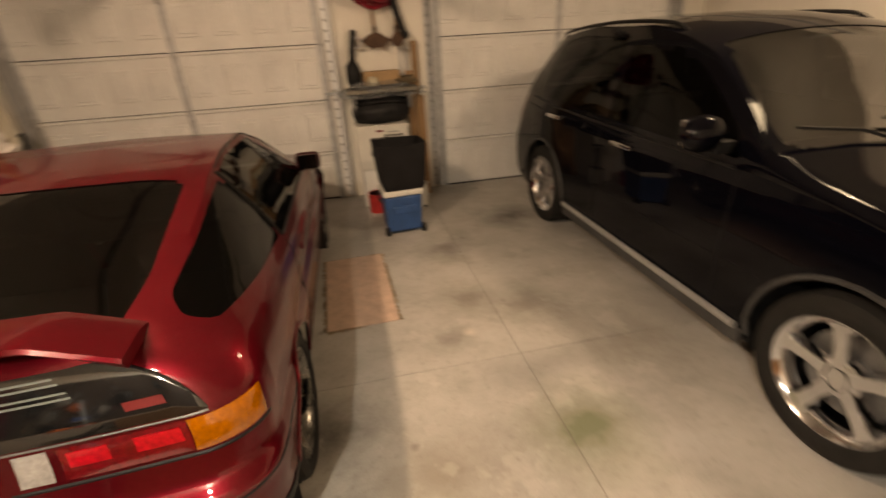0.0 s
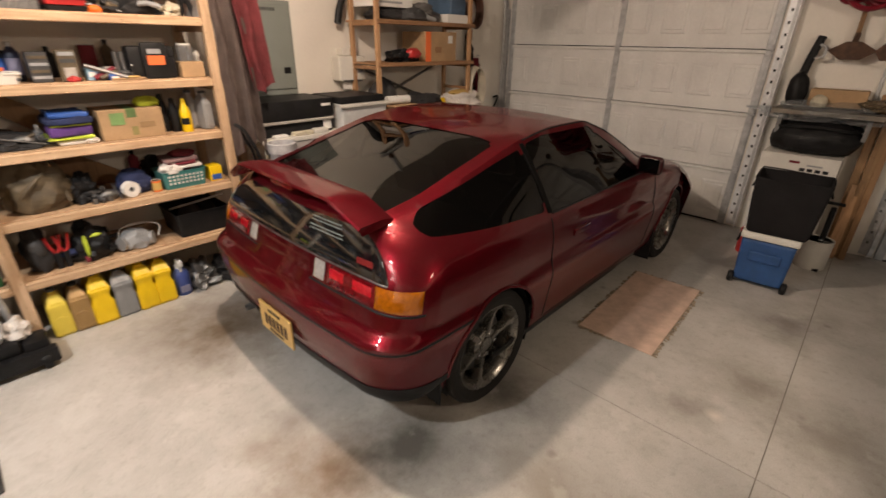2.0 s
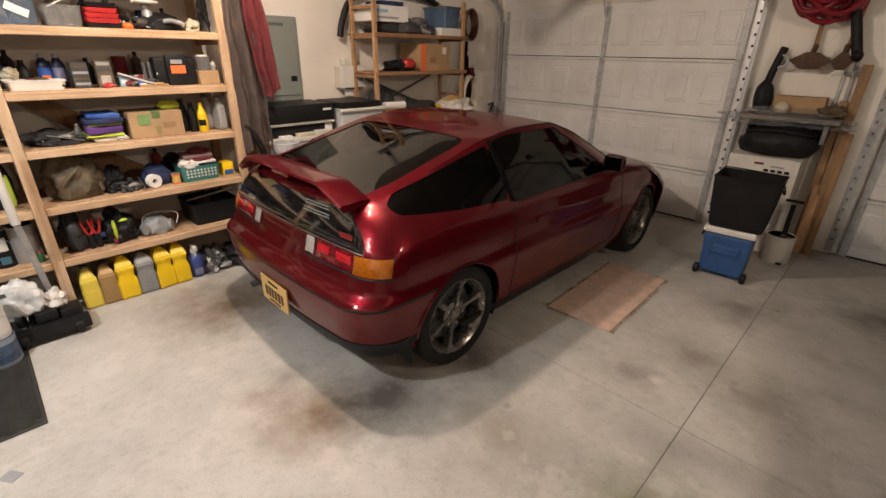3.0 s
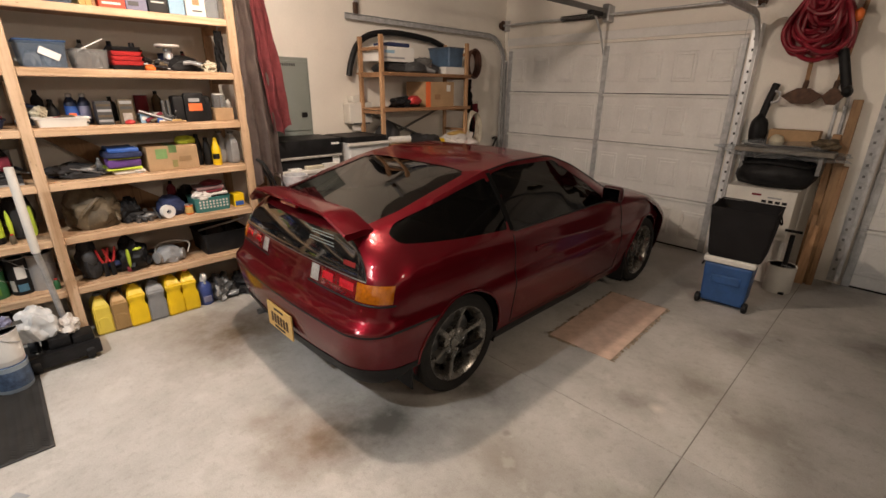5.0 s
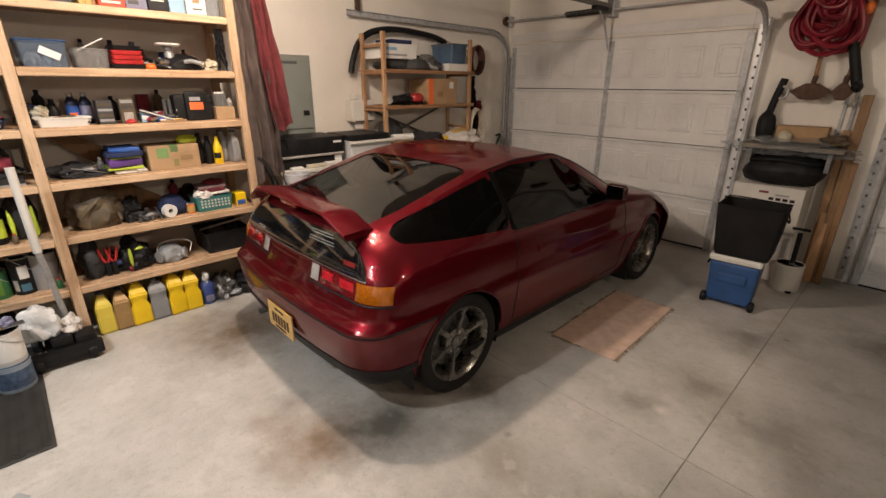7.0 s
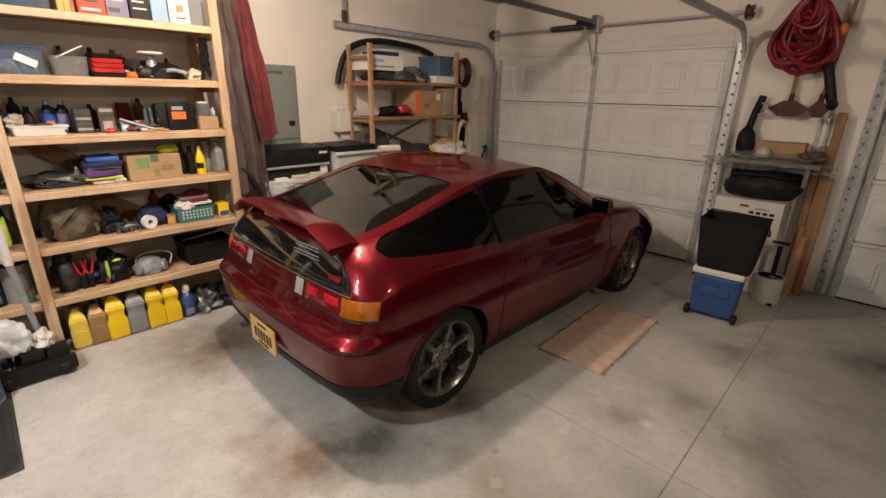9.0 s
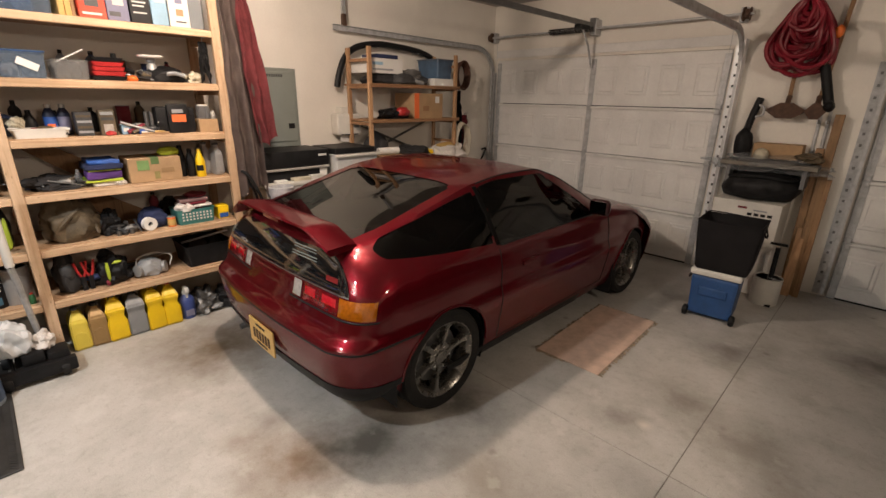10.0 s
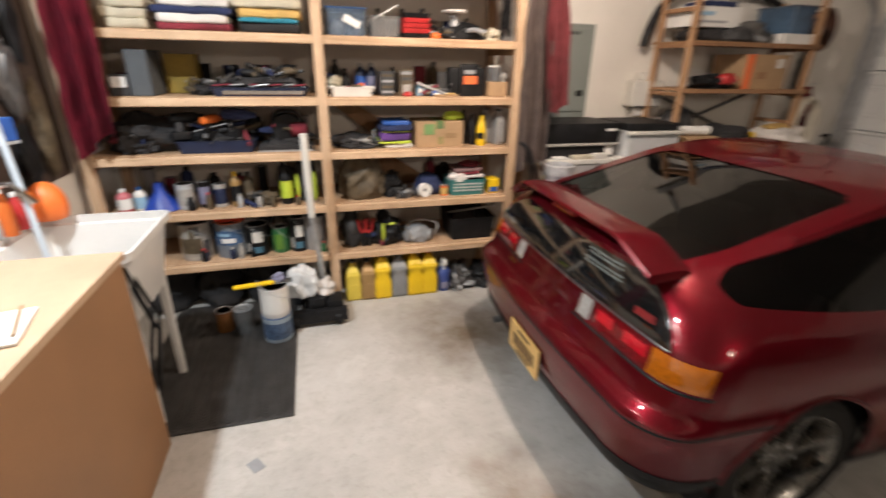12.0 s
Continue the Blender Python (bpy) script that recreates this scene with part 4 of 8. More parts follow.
for sgn, wy in WH:
    wheel(red, sgn * (0.725 if wy < 1 else 0.712), wy, 0.293, 0.220, 0.185, 6, ALLOY, sgn, 0.040, 0.048, 0.3)
    lip = wheel_well(red, sgn * (0.80 if wy < 1 else 0.785), wy + 0.012, 0.29, 0.322, 0.30)
    ring = [(sgn * (body_x(RED, p[1], max(0.2, p[2])) + 0.001), p[1], p[2]) for p in lip if p[2] > 0.24]
    part("arch_lip", tube(ring, 0.008, 8), REDPAINT, red, "", True)
    fx, fz = (0.725, 0.15) if wy < 1 else (0.748, 0.095)
    part("mud_flap", box(sgn * fx - 0.075, sgn * fx + 0.075, wy - 0.338, wy - 0.329, fz, 0.36, 0.002, seg=1), BLACK, red, "black rubber mud flap")
# tail: glass band, lamps, bumper lines
BANDBLACK = M("gloss_black_band", (0.008, 0.009, 0.010), 0.05, var=0.2, bump=0, coat=1.0, spec=0.8)
bandtop = table([(0.0, 0.938), (0.88, 0.938), (0.97, 0.931), (1.07, 0.905), (1.15, 0.868), (1.215, 0.828), (1.262, 0.790)])
topband = lambda s: bandtop(abs(s))
part("tail_band", patch(RED, -1.262, 1.262, 0.783, topband, 0.0025, 80, 8, 0.008), BANDBLACK, red, "gloss black glass band", True)
part("band_trim", patch(RED, -1.256, 1.256, 0.777, 0.782, 0.003, 60, 2, 0.003), DKSTEEL, red, "thin dark trim strip")
for sgn in (1, -1):
    part("tail_lamp", patch(RED, sgn * 0.57, sgn * 1.05, 0.690, 0.770, 0.006, 12, 4), REDLENS, red, "red tail lamp lens", True)
    # cells throwing light back, imitated by a brighter red than the lens
    for a, b in ((0.60, 0.74), (0.83, 1.0)):
        part("reflector_cell", patch(RED, sgn * a, sgn * b, 0.722, 0.758, 0.0085, 6, 2, 0.004), M("lit_red_lens", (0.56, 0.005, 0.018), 0.12, var=0.3, scale=60, bump=0.0, coat=1.0), red, "red lens cell with its returned light painted in", True)
    part("turn_lamp", patch(RED, sgn * 1.06, sgn * 1.78, 0.688, 0.770, 0.006, 16, 4), AMBERLENS, red, "amber turn lamp lens", True)
    part("reversing_lamp", patch(RED, sgn * 0.42, sgn * 0.535, 0.692, 0.770, 0.006, 6, 4), CLEARLENS, red, "clear reversing lamp lens", True)
    part("lamp_gasket", patch(RED, sgn * 0.38, sgn * 1.86, 0.672, 0.682, 0.003, 30, 2, 0.008), BLACK, red, "black lamp gasket")
part("centre_panel", patch(RED, -0.39, 0.39, 0.682, 0.772, 0.002, 20, 3), REDPAINT, red, "red panel between the lamps", True)
part("bumper_groove", patch(RED, -2.10, 2.10, lambda s: 0.533 + 0.012 * min(1, max(0, abs(s) - 1)) ** 2, lambda s: 0.545 + 0.012 * min(1, max(0, abs(s) - 1)) ** 2, 0.002, 90, 2, 0.006), BLACK, red, "black rubbing strip")
part("valance", patch(RED, -2.02, 2.02, lambda s: 0.215 + 0.085 * max(0.0, abs(s) - 1.3) ** 1.5 / 0.61, 0.335, 0.008, 90, 4), BLACK, red, "black lower valance", True)
for sgn in (1, -1):
    part("sill", patch(RED, sgn * 2.115, sgn * 2.60, 0.165, 0.245, 0.006, 30, 3), BLACK, red, "black sill")
for k, (a, b, z) in enumerate(((0.317, 0.70, 0.918), (0.317, 0.70, 0.906), (0.30, 0.70, 0.886), (0.30, 0.70, 0.874))):
    part("badge_bar", patch(RED, a, b, z, z + 0.004, 0.005, 10, 1, 0.003), PANELGREY, red, "grey outline lettering bar")
part("red_badge", patch(RED, 0.85, 1.0, 0.822, 0.842, 0.006, 6, 1, 0.004), M("badge_red", (0.26, 0.012, 0.012), 0.4), red, "small red badge bar")
plate = part("number_plate", box(-0.115, 0.190, -0.681, -0.671, 0.305, 0.457, 0.004), PLATE, red, "yellow number plate")
for k in range(6):
    x = -0.062 + k * 0.037
    part("plate_bar", box(x, x + 0.024, -0.6835, -0.6805, 0.345, 0.405, 0.001, seg=1), RUST, plate, "dark bar")
part("plate_bar", box(-0.027, 0.103, -0.6835, -0.6805, 0.32, 0.331, bm=None), BLACK, plate, "dark bar")
part("plate_bar", box(-0.017, 0.093, -0.6835, -0.6805, 0.43, 0.441, bm=None), BLACK, plate, "dark bar")
part("exhaust_pipe", lathe([(0.016, 0), (0.020, 0), (0.020, 0.16), (0, 0.16)], 16, (-0.50, -0.605, 0.200), (0, 1, 0)), DKSTEEL, red, "dull steel exhaust pipe", True)
# spoiler: a wing with drooping ends
sp = bmesh.new()
rows = []
for k in range(41):
    x = -0.56 + 1.12 * k / 40
    e = max(0.0, (abs(x) - 0.385) / 0.175)
    drop = 0.084 * e ** 1.05
    yr, yf = -0.55 + 0.018 * e, -0.375 + 0.005 * e
    zt, zf = 1.060 - 0.95 * drop, 1.046 - 0.80 * drop
    th = 0.022 + 0.012 * e * e
    prof = [(yf, zf), (yf - 0.05, zf + 0.010), (yr + 0.05, zt + 0.004), (yr, zt + 0.002), (yr - 0.006, zt - 0.008), (yr + 0.01, zt - th), (yf - 0.06, zf - 0.022), (yf - 0.01, zf - 0.014)]
    rows.append([sp.verts.new((x, py, pz)) for py, pz in prof])
for a, b in zip(rows, rows[1:]):
    for k in range(8):
        sp.faces.new((a[k], a[(k + 1) % 8], b[(k + 1) % 8], b[k]))
sp.faces.new(rows[0][::-1])
sp.faces.new(rows[-1])
bmesh.ops.recalc_face_normals(sp, faces=sp.faces[:])
spoiler = part("spoiler", sp, REDPAINT, red, "", True)
part("brake_lamp", box(-0.09, 0.09, -0.540, -0.522, 1.022, 1.042, 0.004), REDLENS, spoiler, "red high brake lamp")
# seams, pillar, handle, mirrors
for sgn in (1, -1):
    def on_side(y, z, d=0.0):
        zb = RED.belt(y)
        if z <= zb:
            return Vector((sgn * (RED.w(z) + RED.swell(y) + d), y, z))
        xb, zz = RED.belt_point(y)
        u = (z - zz) / (RED.rail_z(y) - zz)
        return Vector((sgn * (xb + (RED.rail_x(y) - xb) * u + RED.barrel * math.sin(math.pi * u) + d), y, z))
    part("door_seam", tube([on_side(0.448, 0.27 + 0.56 * k / 16, 0.0) for k in range(17)], 0.0035, 5), BLACK, red, "dark shut line")
    part("door_seam", tube([on_side(1.78 + 0.03 * math.sin(k / 5), 0.27 + 0.54 * k / 16, 0.0) for k in range(17)], 0.0035, 5), BLACK, red, "dark shut line")
    part("door_seam", tube([on_side(0.448 + 1.337 * k / 24, 0.265, 0.0) for k in range(25)], 0.003, 5), BLACK, red, "dark shut line")
    cp = bmesh.new()
    rows = [[cp.verts.new(on_side(0.449 - 0.016 * k / 10 + dy, 0.856 + 0.312 * k / 10, d)) for dy, d in ((-0.018, -0.006), (-0.016, 0.003), (0.016, 0.003), (0.018, -0.006))] for k in range(11)]
    for a, b in zip(rows, rows[1:]):
        for k in range(3):
            cp.faces.new((a[k], a[k + 1], b[k + 1], b[k]))
    cp.faces.new(rows[0])
    cp.faces.new(rows[-1][::-1])
    bmesh.ops.recalc_face_normals(cp, faces=cp.faces[:])
    part("centre_pillar", cp, M("pillar_black", (0.003, 0.003, 0.003), 0.5, var=0.2, bump=0, spec=0.08), red, "black centre pillar")
    part("belt_moulding", tube([on_side(0.47 + 1.11 * k / 30, 0.849 + 0.001 * k / 30, 0.001) for k in range(31)], 0.005, 6), BLACK, red, "black window sill moulding", True)
    part("drip_rail", tube([RED.cabin(0.45 + 1.3 * k / 40, 0.985) @ Matrix.Diagonal((sgn, 1, 1)) for k in range(41)], 0.0045, 6), BLACK, red, "black roof drip rail", True)
    hd = box(-0.008, 0.012, -0.085, 0.085, -0.018, 0.018, 0.008, seg=3)
    h = on_side(0.74, 0.70)
    for v in hd.verts:
        v.co = Vector((h.x + sgn * v.co.x, h.y + v.co.y, h.z + v.co.z))
    part("door_handle", hd, REDPAINT, red, "red door handle", True)
    mm = box(-0.082, 0.082, -0.030, 0.080, -0.060, 0.060, 0.042, seg=5)
    for v in mm.verts:
        k = 1.0 - 0.35 * max(0.0, v.co.y) / 0.075
        v.co = Vector((sgn * (0.835 + v.co.x * k), 1.56 + v.co.y, 0.915 + v.co.z * k))
    bmesh.ops.recalc_face_normals(mm, faces=mm.faces[:])
    mirror = part("wing_mirror", mm, REDBLACK, red, "dark wing mirror", True)
    part("mirror_stalk", box(sgn * 0.755 - 0.05, sgn * 0.755 + 0.05, 1.55, 1.60, 0.85, 0.89, 0.012), REDBLACK, mirror)
    part("mirror_face", box(sgn * 0.835 - 0.062, sgn * 0.835 + 0.062, 1.5275, 1.5315, 0.870, 0.960, 0.0015, seg=1), MIRRORDARK, mirror, "mirror glass")
    part("head_lamp", patch(RED, sgn * 3.5, sgn * 4.55, 0.50, 0.585, 0.004, 14, 3), CLEARLENS, red, "clear head lamp", True)
part("front_grille", patch(RED, -4.999, -4.56, 0.50, 0.57, 0.004, 10, 3), BLACK, red, "black grille")
part("front_valance", patch(RED, 3.2, 4.999, 0.165, 0.28, 0.006, 30, 3), BLACK, red, "black front valance")

# the black crossover
SCREENGLASS = tinted_glass("windscreen_glass", (0.45, 0.45, 0.42), ior=3.0)
PRIVACYGLASS = tinted_glass("privacy_glass", (0.03, 0.03, 0.032), ior=1.24)
PALECLOTH = M("pale_headliner", (0.36, 0.33, 0.27), 0.9, var=0.1)
BLK = CarShape(
    w=[(0.2, 0.83), (0.35, 0.885), (0.6, 0.895), (0.9, 0.885), (1.0, 0.865), (1.12, 0.83)],
    yr=[(0.2, -0.80), (0.4, -0.90), (0.65, -0.93), (0.8, -0.88), (1.12, -0.80)],
    rc=[(0.2, 0.28), (0.65, 0.34), (1.12, 0.40)],
    yf=[(0.2, 3.55), (0.45, 3.66), (0.7, 3.64), (0.9, 3.50), (1.1, 3.2)],
    rf=[(0.2, 0.40), (1.1, 0.55)],
    swell=[(-0.9, -0.01), (0.0, 0.012), (0.5, 0.0), (1.9, 0.0), (2.7, 0.012), (3.4, 0.0)],
    belt=[(-0.9, 1.09), (-0.4, 1.08), (0.3, 1.03), (1.2, 1.01), (2.1, 1.0), (2.6, 0.965), (3.1, 0.88), (3.5, 0.78), (3.66, 0.70)],
    rail_x=[(-0.8, 0.52), (-0.5, 0.60), (0.0, 0.66), (0.8, 0.675), (1.5, 0.69), (1.9, 0.745), (2.2, 0.835), (2.5, 0.850), (3.0, 0.80), (3.4, 0.65), (3.66, 0.45)],
    rail_z=[(-0.8, 1.12), (-0.66, 1.28), (-0.45, 1.445), (-0.1, 1.555), (0.4, 1.60), (0.9, 1.595), (1.25, 1.56), (1.55, 1.475), (1.85, 1.29), (2.15, 1.11), (2.35, 1.050), (2.65, 1.000), (3.0, 0.915), (3.3, 0.815), (3.5, 0.735), (3.66, 0.66)],
    mid_z=[(-0.8, 1.16), (-0.66, 1.34), (-0.45, 1.51), (-0.1, 1.615), (0.4, 1.66), (0.9, 1.655), (1.25, 1.62), (1.55, 1.54), (1.9, 1.32), (2.2, 1.145), (2.4, 1.09), (2.7, 1.045), (3.1, 0.97), (3.5, 0.85), (3.66, 0.72)],
    barrel=0.02, bow=0.05)
blk = thing("black_crossover", "glossy black crossover car with chrome wheels and roof rails", "car", (3.315, 4.29, 0.0), 180)
low, up = car_shell(BLK, -0.8, 3.6, ((0.0, 0.345), (2.69, 0.345)), 0.40, 0.030, 0.22)
gl = []
for sgn in (1, -1):
    for nm, pts in (("rear_quarter_window", [(-0.50, 1.12), (-0.16, 1.10), (-0.16, 1.47), (-0.34, 1.42)]), ("rear_door_window", [(-0.11, 1.09), (0.82, 1.055), (0.86, 1.535), (0.2, 1.55), (-0.11, 1.50)]),
                    ("front_door_window", [(0.92, 1.055), (2.04, 1.04), (1.94, 1.155), (1.58, 1.39), (1.36, 1.485), (0.94, 1.53)])):
        gl.append((nm, side_glass(BLK, up, rounded(pts, 0.04), sgn, 0.03)))
gl.append(("windscreen", top_glass(BLK, up, rounded([(-0.62, 1.52), (0.62, 1.52), (0.775, 2.19), (0.3, 2.25), (-0.3, 2.25), (-0.775, 2.19)], 0.06), 0.03)))
gl.append(("tailgate_glass", top_glass(BLK, up, rounded([(-0.50, -0.72), (0.50, -0.72), (0.56, -0.32), (-0.56, -0.32)], 0.05), 0.03)))
for b in (low, up):
    oriented(b, (0.2, 2.6, 0.7))
lin = lined(up)
joined(lin, lined(low))
part("interior_lining", lin, INTERIOR, blk, "dark interior lining", True)
part("lower_body", low, BLACKPAINT, blk, "", True)
part("upper_body", up, BLACKPAINT, blk, "", True)
for nm, g in gl:
    oriented(g, (0.2, 2.6, 0.7))
    for v in g.verts:
        v.co -= v.normal * 0.004
    part(nm, g, SCREENGLASS if nm == "windscreen" else PRIVACYGLASS, blk, "dark tinted glass", True)
part("underbody", box(-0.75, 0.75, -0.7, 3.4, 0.20, 0.27, 0.02), BLACK, blk)
part("dashboard", box(-0.72, 0.72, 1.80, 2.22, 0.75, 1.04, 0.06, seg=3), DKGREY, blk)
part("seat_row", box(-0.62, 0.62, 0.45, 0.60, 0.6, 1.12, 0.05, seg=3), PALECLOTH, blk, "pale cloth seat backs")
part("rear_mirror", box(-0.12, 0.12, 1.66, 1.70, 1.34, 1.41, 0.012), BLACK, blk)
for sx in (-0.38, 0.38):
    seat(blk, sx, 0.75, 0.55, INTERIOR)
for sgn, wy in ((1, 0.0), (-1, 0.0), (1, 2.69), (-1, 2.69)):
    wheel(blk, sgn * 0.79, wy, 0.342, 0.247, 0.215, 5, CHROME, sgn, 0.040, 0.096, 0.5)
    lip = wheel_well(blk, sgn * 0.86, wy, 0.345, 0.402, 0.34)
    part("arch_lip", tube([(sgn * (BLK.outline(2.5, max(0.22, p[2]))[0] + BLK.swell(p[1]) + 0.001), p[1], p[2]) for p in lip if p[2] > 0.24], 0.012, 6), DKGREY, blk, "", True)
for sgn in (1, -1):
    part("sill_strip", tube([(sgn * 0.893, 0.44 + 1.80 * k / 12, 0.30) for k in range(13)], 0.019, 8), SILVERP, blk, "chrome sill strip", True)
    part("sill", box(sgn * 0.86 - 0.03, sgn * 0.86 + 0.03, 0.42, 2.27, 0.21, 0.285, 0.01), DKGREY, blk, "dark grey plastic sill")
    for hy, hz in ((1.16, 0.93), (0.17, 0.965)):
        hx = BLK.w(hz)
        hb = box(hx - 0.005, hx + 0.03, hy - 0.10, hy + 0.10, hz - 0.016, hz + 0.016, 0.012, seg=3)
        for v in hb.verts:
            v.co.x *= sgn
        bmesh.ops.recalc_face_normals(hb, faces=hb.faces[:])
        part("door_handle", hb, CHROME, blk, "chrome door handle", True)
    for y in (0.88, 2.06, -0.16):
        part("door_seam", tube([(sgn * (BLK.w(0.32 + 0.66 * k / 12) + BLK.swell(y) + 0.0), y, 0.32 + 0.66 * k / 12) for k in range(13)], 0.004, 5), BLACK, blk, "dark shut line")
    part("belt_moulding", tube([(sgn * (BLK.belt_point(-0.3 + 2.32 * k / 24)[0] + 0.002), -0.3 + 2.32 * k / 24, BLK.belt(-0.3 + 2.32 * k / 24)) for k in range(25)], 0.008, 6), BLACK, blk, "black window sill moulding", True)
    mm = lump(0, 0, 0, 0.11, 0.07, 0.085, 0.05, 2, 3, flat=False)
    for v in mm.verts:
        v.co = Vector((sgn * (0.99 + v.co.x), 1.93 + max(v.co.y, -0.03), 1.15 + v.co.z))
    mirror = part("wing_mirror", mm, BLACKPAINT, blk, "", True)
    part("mirror_face", box(sgn * 0.99 - 0.085, sgn * 0.99 + 0.085, 1.894, 1.899, 1.095, 1.210, 0.002, seg=1), CHROME, mirror, "mirror glass")
    part("mirror_stalk", box(sgn * 0.87 - 0.05, sgn * 0.87 + 0.05, 1.91, 1.96, 1.05, 1.11, 0.01), BLACK, mirror)
    part("roof_rail", tube(curve_points([(sgn * 0.61, -0.25, 1.535), (sgn * 0.61, -0.15, 1.585), (sgn * 0.62, 0.5, 1.628), (sgn * 0.62, 1.1, 1.612), (sgn * 0.62, 1.28, 1.555)], 6), 0.012, 8), BLACK, blk, "black roof rail", True)
    part("head_lamp", patch(BLK, sgn * 3.25, sgn * 4.3, 0.66, 0.80, 0.005, 14, 3), CLEARLENS, blk, "clear head lamp", True)
    part("tail_lamp", patch(BLK, sgn * 1.15, sgn * 1.9, 0.78, 1.05, 0.005, 12, 4), REDLENS, blk, "red tail lamp", True)
part("grille", patch(BLK, 4.3, 4.999, 0.50, 0.68, 0.006, 12, 3), BLACK, blk, "black grille")
part("front_bumper_lip", patch(BLK, 3.1, 4.999, 0.22, 0.33, 0.006, 24, 3), DKGREY, blk, "dark grey bumper lip")
for wsx in (-0.1, 0.35):
    part("wiper", tube([(wsx, 2.27, 1.125), (wsx + 0.1, 2.21, 1.165), (wsx + 0.38, 2.15, 1.19)], 0.008, 5), BLACK, blk)


# ---- timber shelves along the west wall ----
SX, SB = -1.63, XL + 0.01
LEVELS = (0.37, 0.71, 1.05, 1.37, 1.705, 2.055)
POSTS = (-0.64, 0.637, 1.875)
shelving = thing("wall_shelving", "bare pine timber shelving crowded with tools and bottles", "shelving", (SX, 0.62, 0))
for py in POSTS:
    for px, w in ((SX - 0.019, 0.019), (SB + 0.04, 0.019)):
        part("post", box(px - w - SX, px + w - SX, py - 0.029 - 0.62, py + 0.029 - 0.62, 0, 2.55, 0.004, seg=1), PINEZ, shelving)
for z in LEVELS:
    for y0, y1 in ((POSTS[0], POSTS[1]), (POSTS[1], POSTS[2])):
        a, b = y0 + 0.030 - 0.62, y1 - 0.030 - 0.62
        board = part("shelf_board", box(SB - SX + 0.005, -0.040, a - 0.04, b + 0.04, z + 0.005, z + 0.02, 0.002, seg=1), PINEX, shelving)
        part("front_rail", box(-0.038, 0.0, a, b, z - 0.030, z + 0.014, 0.004, seg=1), PINE, shelving)
    for py in POSTS:
        part("bearer", box(SB - SX + 0.06, -0.042, py - 0.019 - 0.62, py + 0.019 - 0.62, z - 0.06, z + 0.003, 0.003, seg=1), PINEX, shelving)

# ---- cooler, bin, mats ----
cooler = thing("cooler", "blue wheeled picnic cooler with a white lid", "cooler", (1.15, 4.50, 0), 4)
part("body", box(-0.165, 0.165, -0.15, 0.15, 0.03, 0.36, 0.02, taper=0.92), BLUEP, cooler)
part("lid", box(-0.178, 0.178, -0.162, 0.162, 0.362, 0.415, 0.018), WHITEP, cooler, "white lid")
part("front_recess", box(-0.10, 0.10, -0.158, -0.13, 0.20, 0.275, 0.01), BLUEP, cooler)
for s in (-1, 1):
    part("wheel", lathe([(0, -0.02), (0.03, -0.02), (0.042, -0.012), (0.042, 0.012), (0.03, 0.02), (0, 0.02)], 18, (s * 0.165, -0.135, 0.042), (1, 0, 0)), BLACK, cooler, "black wheel", True)
part("handle", tube([(-0.182, -0.05, 0.34), (-0.195, -0.05, 0.30), (-0.195, 0.10, 0.30), (-0.182, 0.10, 0.34)], 0.008, 6), BLACK, cooler)

BINCLOTH = M("black_bin_cloth", (0.013, 0.012, 0.013), 0.85, var=0.3, fine=220, bump=0.5, spec=0.2)
trash_bin = thing("waste_bin", "black cloth storage bin standing on the cooler", "bin", (1.17, 4.50, 0.416), 4)


def ring_box(bm, half, z, r=0.03, n=4):
    out = []
    for cx, cy, a0 in ((1, 1, 0), (-1, 1, 90), (-1, -1, 180), (1, -1, 270)):
        for k in range(n + 1):
            a = radians(a0 + 90 * k / n)
            out.append(bm.verts.new((cx * (half[0] - r) + r * math.cos(a), cy * (half[1] - r) + r * math.sin(a), z)))
    return out


def open_box(levels, wall_thick=0.004, r=0.03):
    """A hollow tub from (half x, half y, z) levels, foot first."""
    bm = bmesh.new()
    rings = [ring_box(bm, (a, b), z, r) for a, b, z in levels]
    rings += [ring_box(bm, (a - wall_thick, b - wall_thick), max(z, levels[0][2] + wall_thick), r) for a, b, z in reversed(levels)]
    bm.faces.new(rings[0][::-1])
    for p, q in zip(rings, rings[1:]):
        for k in range(len(p)):
            j = (k + 1) % len(p)
            bm.faces.new((p[k], p[j], q[j], q[k]))
    bm.faces.new(rings[-1])
    bmesh.ops.recalc_face_normals(bm, faces=bm.faces[:])
    return bm


part("tub", open_box([(0.172, 0.150, 0), (0.182, 0.158, 0.02), (0.200, 0.172, 0.20), (0.214, 0.185, 0.392)], 0.004, 0.022), BINCLOTH, trash_bin, "", True)
part("rim", tube([(0.213 * a, 0.184 * b, 0.394 + 0.006 * math.sin(5 * k)) for k, (a, b) in enumerate(((-1, -0.95), (-0.3, -1), (0.4, -1), (0.97, -1), (1, -0.3), (1, 0.5), (1, 0.95), (0.3, 1), (-0.4, 1), (-0.97, 1), (-1, 0.4), (-1, -0.3)))], 0.005, 6, closed=True), BINCLOTH, trash_bin, "stitched hem", True)
for sx in (-1, 1):
    part("handle", tube(curve_points([(sx * 0.212, -0.06, 0.34), (sx * 0.226, -0.04, 0.30), (sx * 0.226, 0.04, 0.30), (sx * 0.212, 0.06, 0.34)], 5), 0.006, 6), BINCLOTH, trash_bin, "black cloth handle", True)

